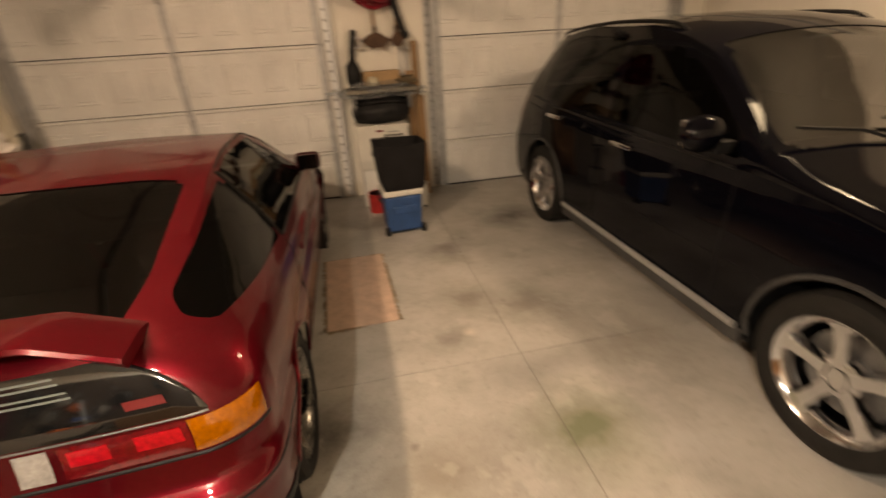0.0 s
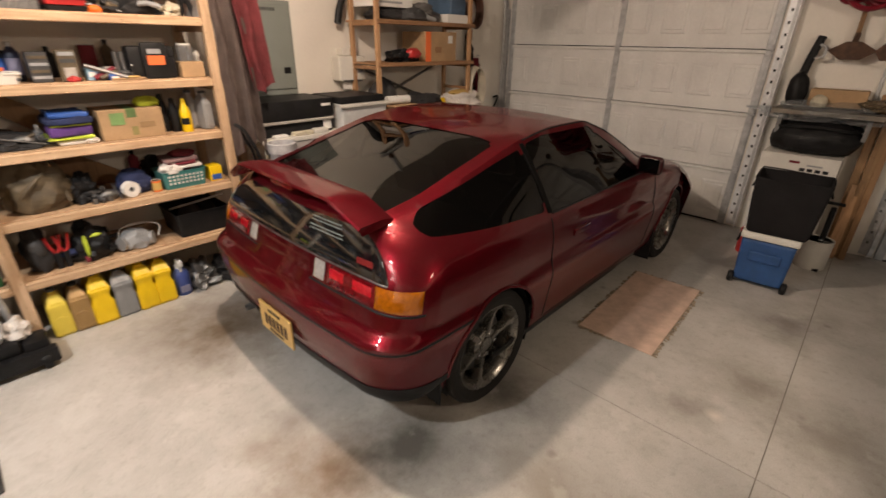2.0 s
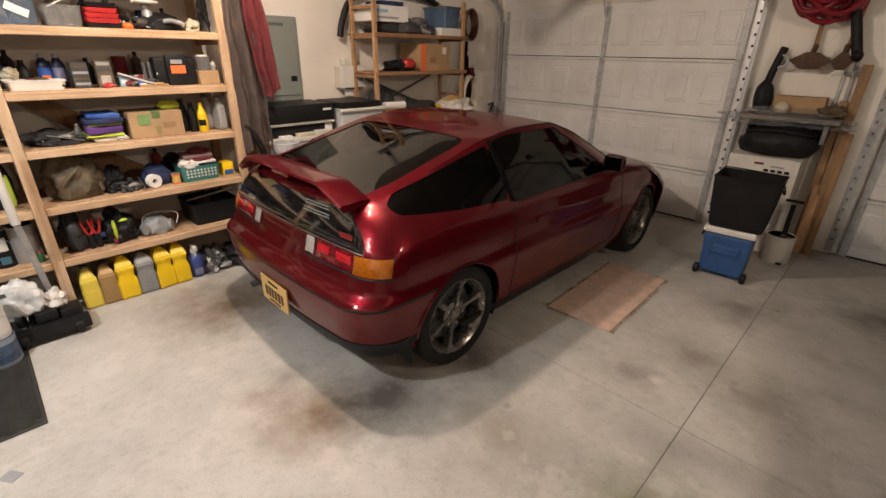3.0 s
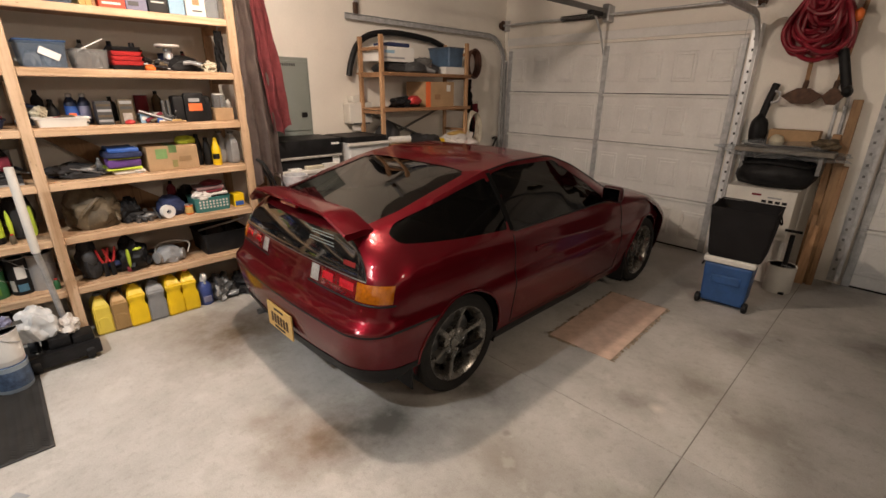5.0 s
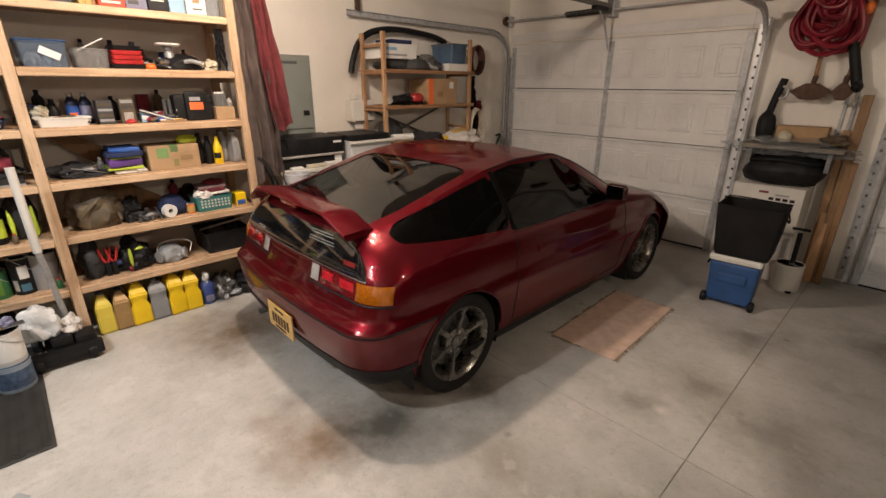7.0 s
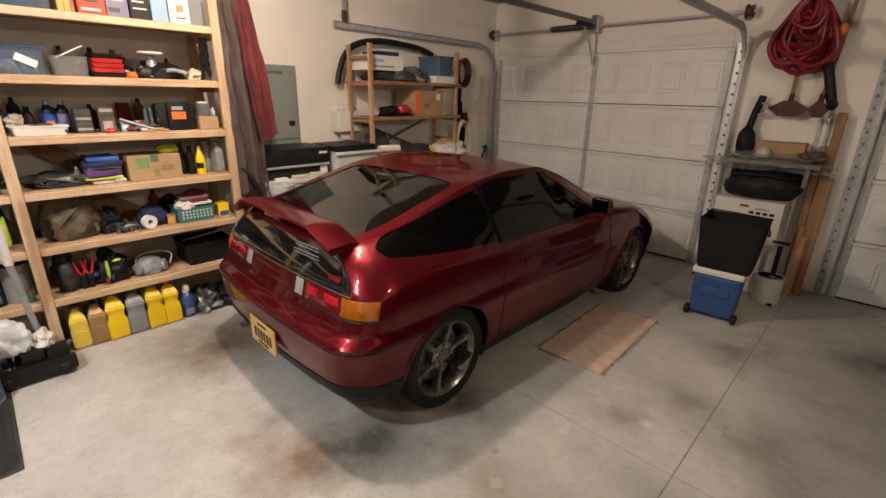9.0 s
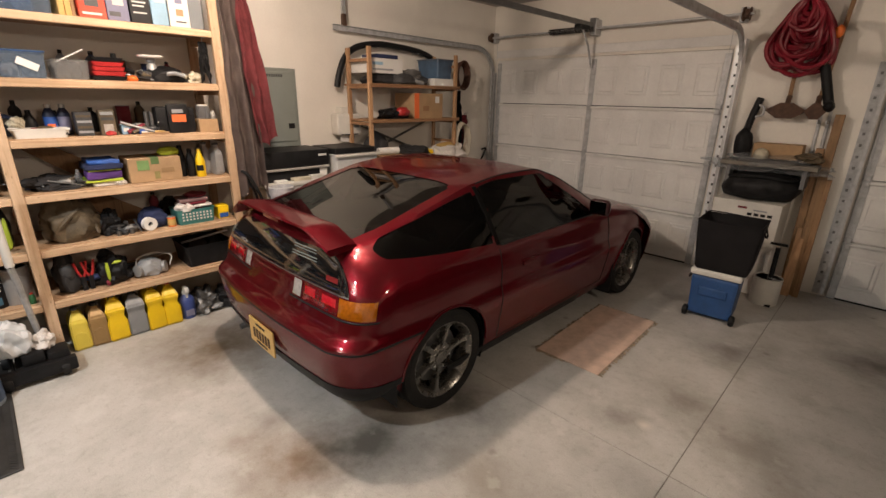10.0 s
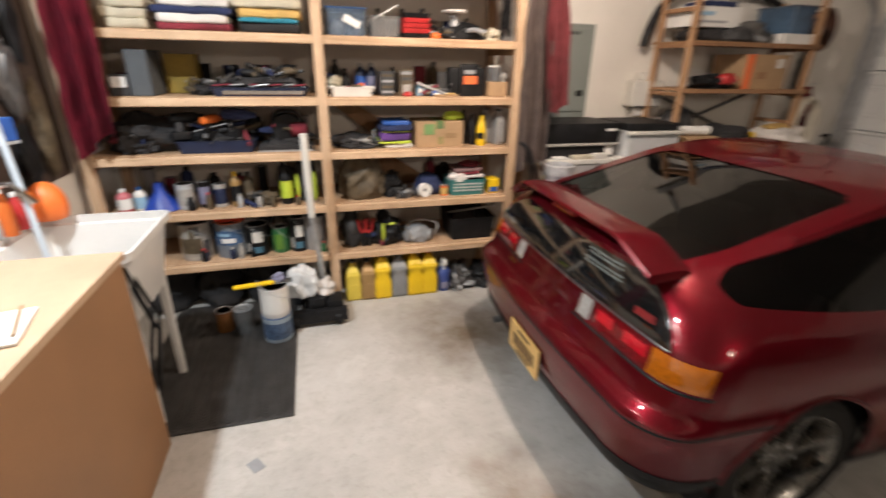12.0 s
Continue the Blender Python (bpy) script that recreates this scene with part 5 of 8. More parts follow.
rug = thing("carpet_offcut", "pinkish beige carpet offcut with a frayed edge on concrete", "rug", (0.68, 3.49, 0.0), 1.5)
part("carpet", box(-0.225, 0.225, -0.50, 0.50, 0.001, 0.010, 0.003, seg=1), CARPET, rug)
fr = bmesh.new()
rnd = random.Random(4)
for k in range(420):
    s = rnd.random() * 2.9
    if s < 0.9:
        x, y, dx, dy = (-0.225 + s / 2, -0.50, 0, -1) if s < 0.45 else (-0.225 + (s - 0.45), 0.50, 0, 1)
        x = max(-0.22, min(0.22, x))
    else:
        s -= 0.9
        x, y, dx, dy = (-0.225, -0.5 + s, -1, 0) if s < 1 else (0.225, -0.5 + s - 1, 1, 0)
    l = rnd.uniform(0.004, 0.022)
    tube([(x - dx * 0.004, y - dy * 0.004, 0.006), (x + dx * l + rnd.uniform(-.01, .01), y + dy * l + rnd.uniform(-.01, .01), 0.0038)], 0.0032, 4, bm=fr)
tagged(part("fringe", fr, M("frayed_yarn", (0.34, 0.27, 0.19), 0.95, var=0.5, scale=40), rug), kind="stuff")

rmat = thing("rubber_mat", "black ribbed rubber floor mat before the sink", "floor mat", (-1.08, 0.10, 0.0), 0)
part("base", box(-0.72, 0.50, -0.50, 0.27, 0.0015, 0.010, 0.003, seg=1), MATRUBBER, rmat)
bm = bmesh.new()
for i in range(56):
    for j in range(26):
        cx, cy, a = -0.690 + i * 0.0211, -0.4656 + j * 0.0282, 1 if j % 2 else -1
        q = [(cx + (x - a * y) * 0.707, cy + (a * x + y) * 0.707) for x, y in ((-0.018, -0.0045), (0.018, -0.0045), (0.018, 0.0045), (-0.018, 0.0045))]
        foot, head = [bm.verts.new((x, y, 0.0085)) for x, y in q], [bm.verts.new((x, y, 0.0135)) for x, y in q]
        bm.faces.new(head)
        for e in range(4):
            bm.faces.new((foot[e], foot[(e + 1) % 4], head[(e + 1) % 4], head[e]))
tagged(part("rib_pattern", bm, MATRUBBER, rmat), kind="stuff")


# ---- things: makers ----
def jug(name, x, y, z, body, cap, label, w=0.115, d=0.19, h=0.30, turn=0.0, strip=None, waist=0.07, top=0.60):
    """Flat-sided oil or coolant jug with a handle hole and an off-centre neck; its narrow side looks to +x."""
    o = thing(name, label, "jug", (x, y, z), turn, group="jugs on the floor")
    a, b = w / 2, d / 2
    outline = [(-b, 0.012), (-b + 0.012, 0), (b - 0.012, 0), (b, 0.012), (b, h * 0.62), (b - 0.004, h * 0.72), (b * 0.55, h * 0.86), (b * 0.42, h * 0.93), (-0.05 * b, h * 0.93), (-b * 0.75, h * 0.86), (-b, h * 0.74)]
    bm = extruded(outline, -a, a, "y")
    bmesh.ops.bevel(bm, geom=bm.edges[:], offset=0.016, segments=3, affect="EDGES", clamp_overlap=True)
    bmesh.ops.subdivide_edges(bm, edges=[e for e in bm.edges if e.calc_length() > 0.03], cuts=5, use_grid_fill=True)
    for v in bm.verts:
        u = v.co.z / h
        k = 1.0 - waist * (math.exp(-((u - 0.56) / 0.07) ** 2) + 0.5 * math.exp(-((u - 0.76) / 0.04) ** 2))
        if u > top:
            k *= 1.0 - 0.70 * min(1, (u - top) / (0.93 - top)) ** 1.3
        # a shallow groove down the front with finger dents beside the waist
        if v.co.x > b * 0.8 and waist > 0.1:
            v.co.x -= 0.010 * math.exp(-((u - 0.56) / 0.08) ** 2) * min(1.0, abs(v.co.y) / (0.5 * a)) + 0.004 * math.exp(-(v.co.y / 0.010) ** 2)
        v.co.y *= k
        v.co.x *= 1.0 - 0.05 * math.exp(-((u - 0.50) / 0.10) ** 2)
    part("body", bm, body, o, "", True)
    if waist < 0.1:
        part("emblem", extruded(rounded([(-a * 0.55, h * 0.14), (a * 0.55, h * 0.14), (a * 0.6, h * 0.40), (0, h * 0.46), (-a * 0.6, h * 0.40)], 0.012), b - 0.004, b + 0.0015, "x", bevel=0.001), body, o)
    n = lathe([(0.019, h * 0.90), (0.019, h * 0.945), (0, h * 0.945)], 16, (b * 0.18, 0, 0))
    part("neck", n, body, o, "", True)
    part("cap", lathe([(0.023, h * 0.945), (0.023, h * 0.995), (0.020, h), (0, h)], 16, (b * 0.18, 0, 0)), cap, o, "", True)
    if strip:
        part("label", box(b - 0.001, b + 0.0012, -a * 0.72, a * 0.72, h * 0.14, h * 0.55, bm=None), strip, o, "printed label")
    return o


def bottle(name, x, y, z, r, h, body, cap, label, shoulder=0.68, neck=0.35, squash=1.0, strip=None, cat="bottle"):
    o = thing(name, label, cat, (x, y, z))
    part("body", lathe([(0, 0), (r * 0.92, 0), (r, 0.006), (r, h * shoulder), (r * 0.9, h * (shoulder + 0.07)), (r * neck * 1.1, h * 0.86), (r * neck, h * 0.88), (0, h * 0.88)], 18, squash=squash), body, o, "", True)
    part("cap", lathe([(r * neck * 1.12, h * 0.88), (r * neck * 1.12, h * 0.985), (r * neck * 0.95, h), (0, h)], 14), cap, o, "", True)
    if strip:
        part("label", lathe([(r * 1.012, h * 0.16), (r * 1.012, h * shoulder * 0.9)], 18, squash=squash), strip, o, "printed paper label", True)
    return o


def can(name, x, y, z, r, h, body, lid, label, bail=False, strip=None, cat="can"):
    o = thing(name, label, cat, (x, y, z))
    part("body", lathe([(0, 0), (r * 0.97, 0), (r, 0.006), (r * 1.0, h * 0.94), (r * 1.03, h * 0.95), (r * 1.03, h * 0.975), (r, h * 0.98), (0, h * 0.98)], 24), body, o, "", True)
    part("lid", lathe([(0, h * 0.98), (r * 0.9, h * 0.98), (r * 0.94, h), (r * 1.0, h), (r * 1.0, h * 0.985)], 24), lid, o, "", True)
    if strip:
        part("label", lathe([(r * 1.006, h * 0.15), (r * 1.006, h * 0.8)], 24), strip, o, "printed label", True)
    if bail:
        part("bail", tube([(r * 1.03 * math.cos(a), r * 1.05 * math.sin(a), h * 0.86 - 0.06 * math.sin(a)) for a in [math.pi * (k / 14 - 0.5) for k in range(15)]], 0.002, 5), GALV, o, "wire bail")
    return o


def wrapped(parent, r, a0, a1, z0, z1, material, label, n=10):
    """A paper patch or paint run on a round can, from angle to angle (degrees) and height to height."""
    bm = bmesh.new()
    rows = [[bm.verts.new(((r + d) * math.cos(radians(a0 + (a1 - a0) * k / n)), (r + d) * math.sin(radians(a0 + (a1 - a0) * k / n)), z)) for k in range(n + 1)] for d, z in ((-0.001, z0), (0.0012, z0), (0.0012, z1), (-0.001, z1))]
    for a, b in zip(rows, rows[1:]):
        for k in range(n):
            bm.faces.new((a[k], a[k + 1], b[k + 1], b[k]))
    return part("label", bm, material, parent, label, True)


def carton(name, x0, x1, y0, y1, z, h, material, label, face=None, bars=(), turn=0.0, cat="box", flaps=False):
    """A box; face is the colour of its printed front, bars its unreadable print (y, z, width, height, material), as shares."""
    cx, cy = (x0 + x1) / 2, (y0 + y1) / 2
    o = thing(name, label, cat, (cx, cy, z), turn)
    a, b = (x1 - x0) / 2, (y1 - y0) / 2
    part("body", box(-a, a, -b, b, 0, h, 0.003, seg=1), material, o)
    if face:
        part("front", box(a - 0.001, a + 0.0015, -b * 0.94, b * 0.94, h * 0.04, h * 0.96, bm=None), face, o, "printed front")
    for by, bz, bw, bh, bmat in bars:
        part("print", box(a + 0.0012, a + 0.003, -b + 2 * b * by, -b + 2 * b * (by + bw), h * bz, h * (bz + bh), bm=None), bmat, o, "printed patch")
    if flaps:
        part("tape", box(-a - 0.001, a + 0.001, -0.025, 0.025, h * 0.72, h + 0.0015, bm=None), M("green_tape", (0.10, 0.17, 0.06), 0.45), o, "green tape")
    return o


def tote(name, x0, x1, y0, y1, z, h, body, lid, label, fill=(), turn=0.0):
    cx, cy, a, b = (x0 + x1) / 2, (y0 + y1) / 2, (x1 - x0) / 2, (y1 - y0) / 2
    o = thing(name, label, "storage box", (cx, cy, z), turn)
    part("tub", open_box([(a * 0.90, b * 0.90, 0), (a * 0.97, b * 0.97, h * 0.9), (a, b, h * 0.905), (a, b, h * 0.96)], 0.003, 0.02), body, o)
    if lid:
        part("lid", box(-a * 1.02, a * 1.02, -b * 1.02, b * 1.02, h * 0.962, h * 1.03, 0.006), lid, o)
    for k, (fy, w, fh, fm) in enumerate(fill):
        part("content", lump(0, -b + 2 * b * fy, 0.006, a * 0.6, b * w, fh, 0.3, k + 3, 2), fm, o, "", True)
    return o


def folded(name, x0, x1, y0, y1, z, layers, label, cat="towels"):
    """A stack of folded cloths: (thickness, material) from the bottom."""
    o = thing(name, label, cat, ((x0 + x1) / 2, (y0 + y1) / 2, z))
    a, b, h = (x1 - x0) / 2, (y1 - y0) / 2, 0.0
    rnd = random.Random(len(label) + int(100 * y0))
    for t, m in layers:
        da, db, sy = rnd.uniform(-0.02, 0.008), rnd.uniform(-0.03, 0.004), rnd.uniform(-0.012, 0.012)
        bm = box(-a - da, a + da, -b - db + sy, b + db + sy, h, h + t, min(t * 0.42, 0.02), seg=3)
        bmesh.ops.subdivide_edges(bm, edges=[e for e in bm.edges if e.calc_length() > 0.05], cuts=7, use_grid_fill=True)
        for v in bm.verts:
            v.co += Vector((0.013 * noise.noise(v.co * 11 + Vector((h * 40, 0, 0))), 0.016 * noise.noise(v.co * 10 + Vector((0, h * 31, 5))), 0.010 * noise.noise(v.co * 17) if v.co.z > h + t * 0.5 else 0))
        part("cloth", bm, m, o, "", True)
        h += t
    return o


def heap(name, x, y, z, sx, sy, h, material, label, cat, seed=1, rough=0.35, extras=()):
    """A soft bag or heap with smaller pieces on it: (dx, dy, dz, size x, y, z, material)."""
    o = thing(name, label, cat, (x, y, z))
    part("body", lump(0, 0, 0, sx, sy, h * 1.15, rough, seed, 4), material, o, "", True)
    for k, (dx, dy, dz, ax, ay, az, m) in enumerate(extras):
        part("piece", lump(dx, dy, dz, ax, ay, az, 0.3, seed + k + 5, 2, flat=False), m, o, "", True)
    return o


def drape(name, x, y0, y1, z0, z1, material, label, folds=4.0, depth=0.05, pinch=0.5, seed=1, lean=0.0):
    """A garment hung from a hook: narrow at the top, folded, with an uneven hem."""
    bm = bmesh.new()
    ny, nz = 44, 40
    grid = []
    c = (y0 + y1) / 2
    for i in range(nz + 1):
        v = i / nz
        row = []
        for j in range(ny + 1):
            u = j / ny
            k = pinch + (1 - pinch) * min(1, v * 1.6) ** 0.8
            hem = 0.08 * noise.noise(Vector((u * 3, seed, 0))) * v + 0.05 * v * math.sin(u * 5 + seed)
            px = x + depth * (0.35 + 0.65 * v) * math.sin(u * folds * 2 * math.pi + 1.1 * math.sin(v * 3 + seed)) + 0.02 * noise.noise(Vector((u * 6, v * 7, seed)))
            row.append(bm.verts.new((px, c + lean * v + (u - 0.5) * (y1 - y0) * k + 0.012 * noise.noise(Vector((v * 8, u * 3, seed + 4))), z1 - (z1 - z0) * v - hem)))
        grid.append(row)
    for a, b in zip(grid, grid[1:]):
        for j in range(ny):
            bm.faces.new((a[j], a[j + 1], b[j + 1], b[j]))
    bmesh.ops.solidify(bm, geom=bm.faces[:], thickness=0.004)
    o = thing(name, label, "garment", (0, 0, 0))
    part("cloth", bm, material, o, "", True)
    part("hook", tube([(x - 0.02, c, z1 - 0.02), (x + 0.01, c, z1 + 0.03), (x + 0.05, c, z1 + 0.02)], 0.004, 6), GALV, o)
    return o


def tool_heap(x, y, z, d, w, h, seed, palette, label):
    """A loose pile of hand tools: bodies, handles, blades and cords."""
    rnd = random.Random(seed)
    o = thing("tool_heap", label, "tools", (x, y, z))
    part("bag", lump(0, 0, 0, d * 0.8, w * 0.85, h * 0.55, 0.4, seed, 3), CHARCL, o, "dark cloth bag", True)
    for k in range(int(16 * w / 0.15)):
        m = rnd.choice(palette)
        cx, cy, cz = rnd.uniform(-d, d) * 0.8, rnd.uniform(-w, w) * 0.9, h * rnd.uniform(0.15, 0.85)
        a, e = rnd.uniform(-0.5, 0.5) + (0 if rnd.random() < 0.5 else 1.4), rnd.uniform(-0.5, 0.5)
        L = rnd.uniform(0.04, 0.10)
        v = Vector((math.sin(a) * math.cos(e), math.cos(a) * math.cos(e), math.sin(e))) * L
        c = Vector((cx, cy, max(cz, abs(v.z) + 0.012)))
        q = rnd.random()
        if q < 0.5:
            part("handle", tube([c - v, c - v * 0.2, c + v], rnd.uniform(0.008, 0.016), 7), m, o, "", True)
        elif q < 0.75:
            part("tool_body", lump(c.x, c.y, c.z, 0.022, 0.05, 0.022, 0.3, seed + k, 2, flat=False), m, o, "", True)
        else:
            part("steel_bar", tube([c - v, c + v], 0.005, 6), DKSTEEL, o, "", True)
    return o


def power_tool(name, x, y, z, body, accent, label, s=1.0, turn=0.0):
    o = thing(name, label, "power tool", (x, y, z), turn)
    bm = lathe([(0, -0.10 * s), (0.028 * s, -0.095 * s), (0.034 * s, -0.02 * s), (0.030 * s, 0.05 * s), (0.018 * s, 0.075 * s), (0.016 * s, 0.105 * s), (0, 0.105 * s)], 14, (0, 0, 0.135 * s), (0, 1, 0))
    part("motor", bm, body, o, "", True)
    part("grip", box(-0.018 * s, 0.018 * s, -0.075 * s, -0.035 * s, 0.045 * s, 0.12 * s, 0.008 * s), accent, o, "", True)
    part("battery", box(-0.034 * s, 0.034 * s, -0.11 * s, 0.0, 0, 0.05 * s, 0.008 * s), BLACK, o, "", True)
    return o


# ---- right bay of the shelves ----
T = [z + 0.0205 for z in LEVELS]
F = SX - 0.045
tote("storage_box", F - 0.36, F, 0.70, 1.02, T[5], 0.22, BLUECLEAR, BLUEP, "clear plastic storage box with blue lid on the top shelf", ((0.5, 0.5, 0.1, BLUEP),))
for k, (a, b, m) in enumerate(((1.035, 1.065, MANILA), (1.068, 1.098, MANILA), (1.10, 1.122, CARD))):
    carton("binder", F - 0.30, F - 0.02 - 0.01 * k, a, b, T[5], 0.27, m, "tan card binder standing on the top shelf", cat="binder")
carton("product_box", F - 0.16, F - 0.005, 1.128, 1.265, T[5], 0.255, REDBOX, "red and orange product box on the top shelf", None, ((0.1, 0.62, 0.8, 0.25, ORANGELABEL), (0.25, 0.25, 0.5, 0.2, DKGREY), (0.12, 0.07, 0.7, 0.05, PAPER)))
carton("product_box", F - 0.16, F - 0.012, 1.270, 1.385, T[5], 0.25, LILAC, "grey lilac product box on the top shelf", None, ((0.3, 0.35, 0.5, 0.5, WHITECL), (0.1, 0.1, 0.5, 0.1, DKGREY)))
carton("product_box", F - 0.16, F - 0.003, 1.390, 1.505, T[5], 0.275, BLACK, "black printed product box on the top shelf", None, ((0.15, 0.78, 0.6, 0.12, GOLDCL), (0.15, 0.5, 0.6, 0.03, PAPER), (0.15, 0.42, 0.65, 0.03, PAPER), (0.15, 0.34, 0.55, 0.03, PAPER), (0.15, 0.2, 0.65, 0.03, PAPER)))
carton("product_box", F - 0.16, F - 0.01, 1.510, 1.605, T[5], 0.27, SKYCARD, "pale blue product box on the top shelf", None, ((0.3, 0.5, 0.6, 0.3, PAPER),))
carton("product_box", F - 0.16, F - 0.006, 1.611, 1.735, T[5], 0.285, PAPER, "white product box with small pictures on the top shelf", None, ((0.35, 0.5, 0.35, 0.17, LILAC), (0.35, 0.24, 0.35, 0.14, CARD), (0.3, 0.1, 0.5, 0.03, DKGREY)))
carton("product_box", F - 0.20, F - 0.03, 1.742, 1.825, T[5], 0.25, GREYP, "plain grey product box on the top shelf")

lid_box = tote("storage_box", F - 0.28, F - 0.01, 0.69, 0.925, T[4], 0.145, BLUECLEAR, BLUEP, "clear plastic box with blue lid full of parts", ((0.3, 0.35, 0.09, WHITECL), (0.7, 0.35, 0.08, GREYP)))
tag = part("sticker", box(0.0, 0.002, -0.05, 0.05, -0.02, 0.02, bm=None), PAPER, lid_box, "white paper sticker")
tag.matrix_basis = Matrix.Translation((0.134, 0.03, 0.075)) @ Matrix.Rotation(-0.45, 4, "X")
bk = tote("basket", F - 0.24, F - 0.01, 0.94, 1.125, T[4], 0.115, SMOKED, None, "grey plastic basket with loose parts", ((0.35, 0.5, 0.11, BLACK), (0.7, 0.4, 0.10, DKGREY)))
pp = part("paper", box(-0.02, 0.02, -0.08, 0.08, -0.004, 0.004, 0.002, seg=1), PAPER, bk, "white folded paper")
pp.matrix_basis = Matrix.Translation((0.06, 0.01, 0.135)) @ Matrix.Rotation(0.5, 4, "X")
st = thing("tray_stack", "stack of red and black nested plastic trays", "trays", (F - 0.10, 1.222, T[4]))
for k in range(5):
    part("tray", open_box([(0.070 + 0.002 * (4 - k), 0.075 + 0.002 * (4 - k), 0.028 * k), (0.078 + 0.002 * (4 - k), 0.085 + 0.002 * (4 - k), 0.028 * k + 0.024)], 0.004, 0.015), REDP if k in (1, 2, 3) else BLACK, st)
part("knob", cyl((0.0, 0.05, 0.136), (0.0, 0.05, 0.165), 0.016, n=12), BLACK, st)
heap("sponge", F - 0.06, 1.345, T[4], 0.03, 0.035, 0.032, ORANGEP, "small orange foam block on the shelf", "sponge", 3, 0.1)
pol = thing("polisher", "dark electric polisher lying with its pale pad up", "power tool", (F - 0.14, 1.55, T[4]))
part("body", lump(0, 0.02, 0, 0.07, 0.13, 0.10, 0.3, 4, 3), BLACK, pol, "", True)
part("neck", lathe([(0.032, 0), (0.03, 0.03), (0.02, 0.045), (0.03, 0.055), (0.026, 0.075), (0, 0.075)], 16, (0.0, -0.06, 0.075)), SILVERP, pol, "", True)
part("pad", lathe([(0, 0), (0.07, 0), (0.078, 0.008), (0.075, 0.018), (0, 0.022)], 22, (0.0, -0.06, 0.152)), WHITECL, pol, "pale pad", True)
part("cord", tube(curve_points([(0.05, 0.1, 0.01), (0.09, 0.16, 0.02), (0.06, 0.22, 0.04), (0.0, 0.20, 0.06), (-0.03, 0.13, 0.05)], 6), 0.006, 6), BLACK, pol)
part("handle", tube([(0.03, -0.02, 0.05), (0.09, 0.05, 0.06), (0.11, 0.11, 0.045)], 0.014, 8), GREYP, pol, "", True)
heap("work_glove", F - 0.10, 1.735, T[4], 0.06, 0.06, 0.06, CREAM, "pale worn work glove on the shelf", "glove", 8, 0.5)
drape("strap", F - 0.03, 1.765, 1.835, T[4] + 0.005, 2.00, CHARCL, "black nylon strap hung inside the shelf", 2, 0.015, 0.8, 3)

fc = tote("flat_case", F - 0.16, F - 0.003, 0.685, 0.955, T[3], 0.050, WHITEP, WHITEP, "flat white plastic case lying on the shelf", ((0.3, 0.4, 0.03, PAPER), (0.7, 0.5, 0.035, OLDWHITE)))
part("paper", box(-0.06, 0.06, -0.11, 0.11, 0.008, 0.012, 0.001, seg=1), PAPER, fc, "white paper sheet")
part("clip", box(-0.012, 0.012, 0.12, 0.137, 0.02, 0.055, 0.003), WHITEP, fc)
tool_heap(F - 0.25, 0.725, T[3], 0.07, 0.08, 0.13, 41, (NAVYSTEEL, BLACK, DKGREY, OLDWHITE), "dark blue and black tools heaped behind the case")
heap("rag", F - 0.19, 0.735, T[3] + 0.05, 0.035, 0.04, 0.055, CREAM, "crumpled cream rag among the tools", "rag", 12, 0.5)
bottle("bottle", F - 0.20, 0.795, T[3] + 0.0, 0.036, 0.155, BLACK, BLACK, "black squat bottle on the shelf", 0.5)
for k, y in enumerate((0.895, 0.965)):
    bottle("bottle", F - 0.22, y, T[3], 0.034, 0.19, NAVYSTEEL, SILVERP, "dark blue additive bottle", 0.66, 0.45, strip=(BLUELABEL if k == 0 else LILAC))
single("price_tag", box(-0.001, 0.001, -0.02, 0.02, -0.035, 0.035, 0.0008, seg=1), ORANGELABEL, "orange paper tag against a dark blue bottle", "tag", (F - 0.182, 0.893, T[3] + 0.036))
carton("parts_box", F - 0.16, F - 0.06, 1.0, 1.085, T[3], 0.145, DKGREY, "grey striped parts box with rusty bands", None, ((0.05, 0.12, 0.9, 0.10, GREYP), (0.05, 0.32, 0.9, 0.1, LEATHER), (0.05, 0.55, 0.9, 0.1, GREYP), (0.05, 0.78, 0.9, 0.1, LEATHER)))
carton("blister_pack", F - 0.10, F - 0.05, 1.12, 1.205, T[3], 0.155, LEATHER, "dark blister pack with a pale round part", None, ((0.2, 0.1, 0.6, 0.35, OLDWHITE), (0.1, 0.60, 0.8, 0.12, DKGREY), (0.1, 0.82, 0.8, 0.12, GREYP)))
heap("red_clip", F - 0.03, 1.165, T[3], 0.02, 0.03, 0.025, REDP, "small red plastic clip on the shelf", "clip", 5, 0.2)
carton("small_box", F - 0.15, F - 0.07, 1.235, 1.315, T[3], 0.062, SKYCARD, "small blue and white carton lying flat", None, ((0.1, 0.3, 0.4, 0.4, PAPER),))
carton("small_box", F - 0.10, F - 0.03, 1.325, 1.385, T[3], 0.034, BLUELABEL, "small blue packet lying on the shelf", None, ((0.15, 0.3, 0.6, 0.3, PAPER),), 0.3)
carton("small_box", F - 0.16, F - 0.09, 1.325, 1.38, T[3], 0.066, OLDWHITE, "small off-white carton behind the packets", None, ((0.2, 0.5, 0.6, 0.2, DKGREY),), -0.2)
carton("folded_paper", F - 0.09, F - 0.015, 1.41, 1.47, T[3] + 0.0125, 0.008, MANILA, "loose cream leaflet lying on folded paper", turn=0.35, cat="paper")
for y in (1.392, 1.422):
    can("tube_can", F - 0.10, y, T[3], 0.013, 0.145, DKSTEEL, BLACK, "thin dark metal tube standing upright", cat="tube")
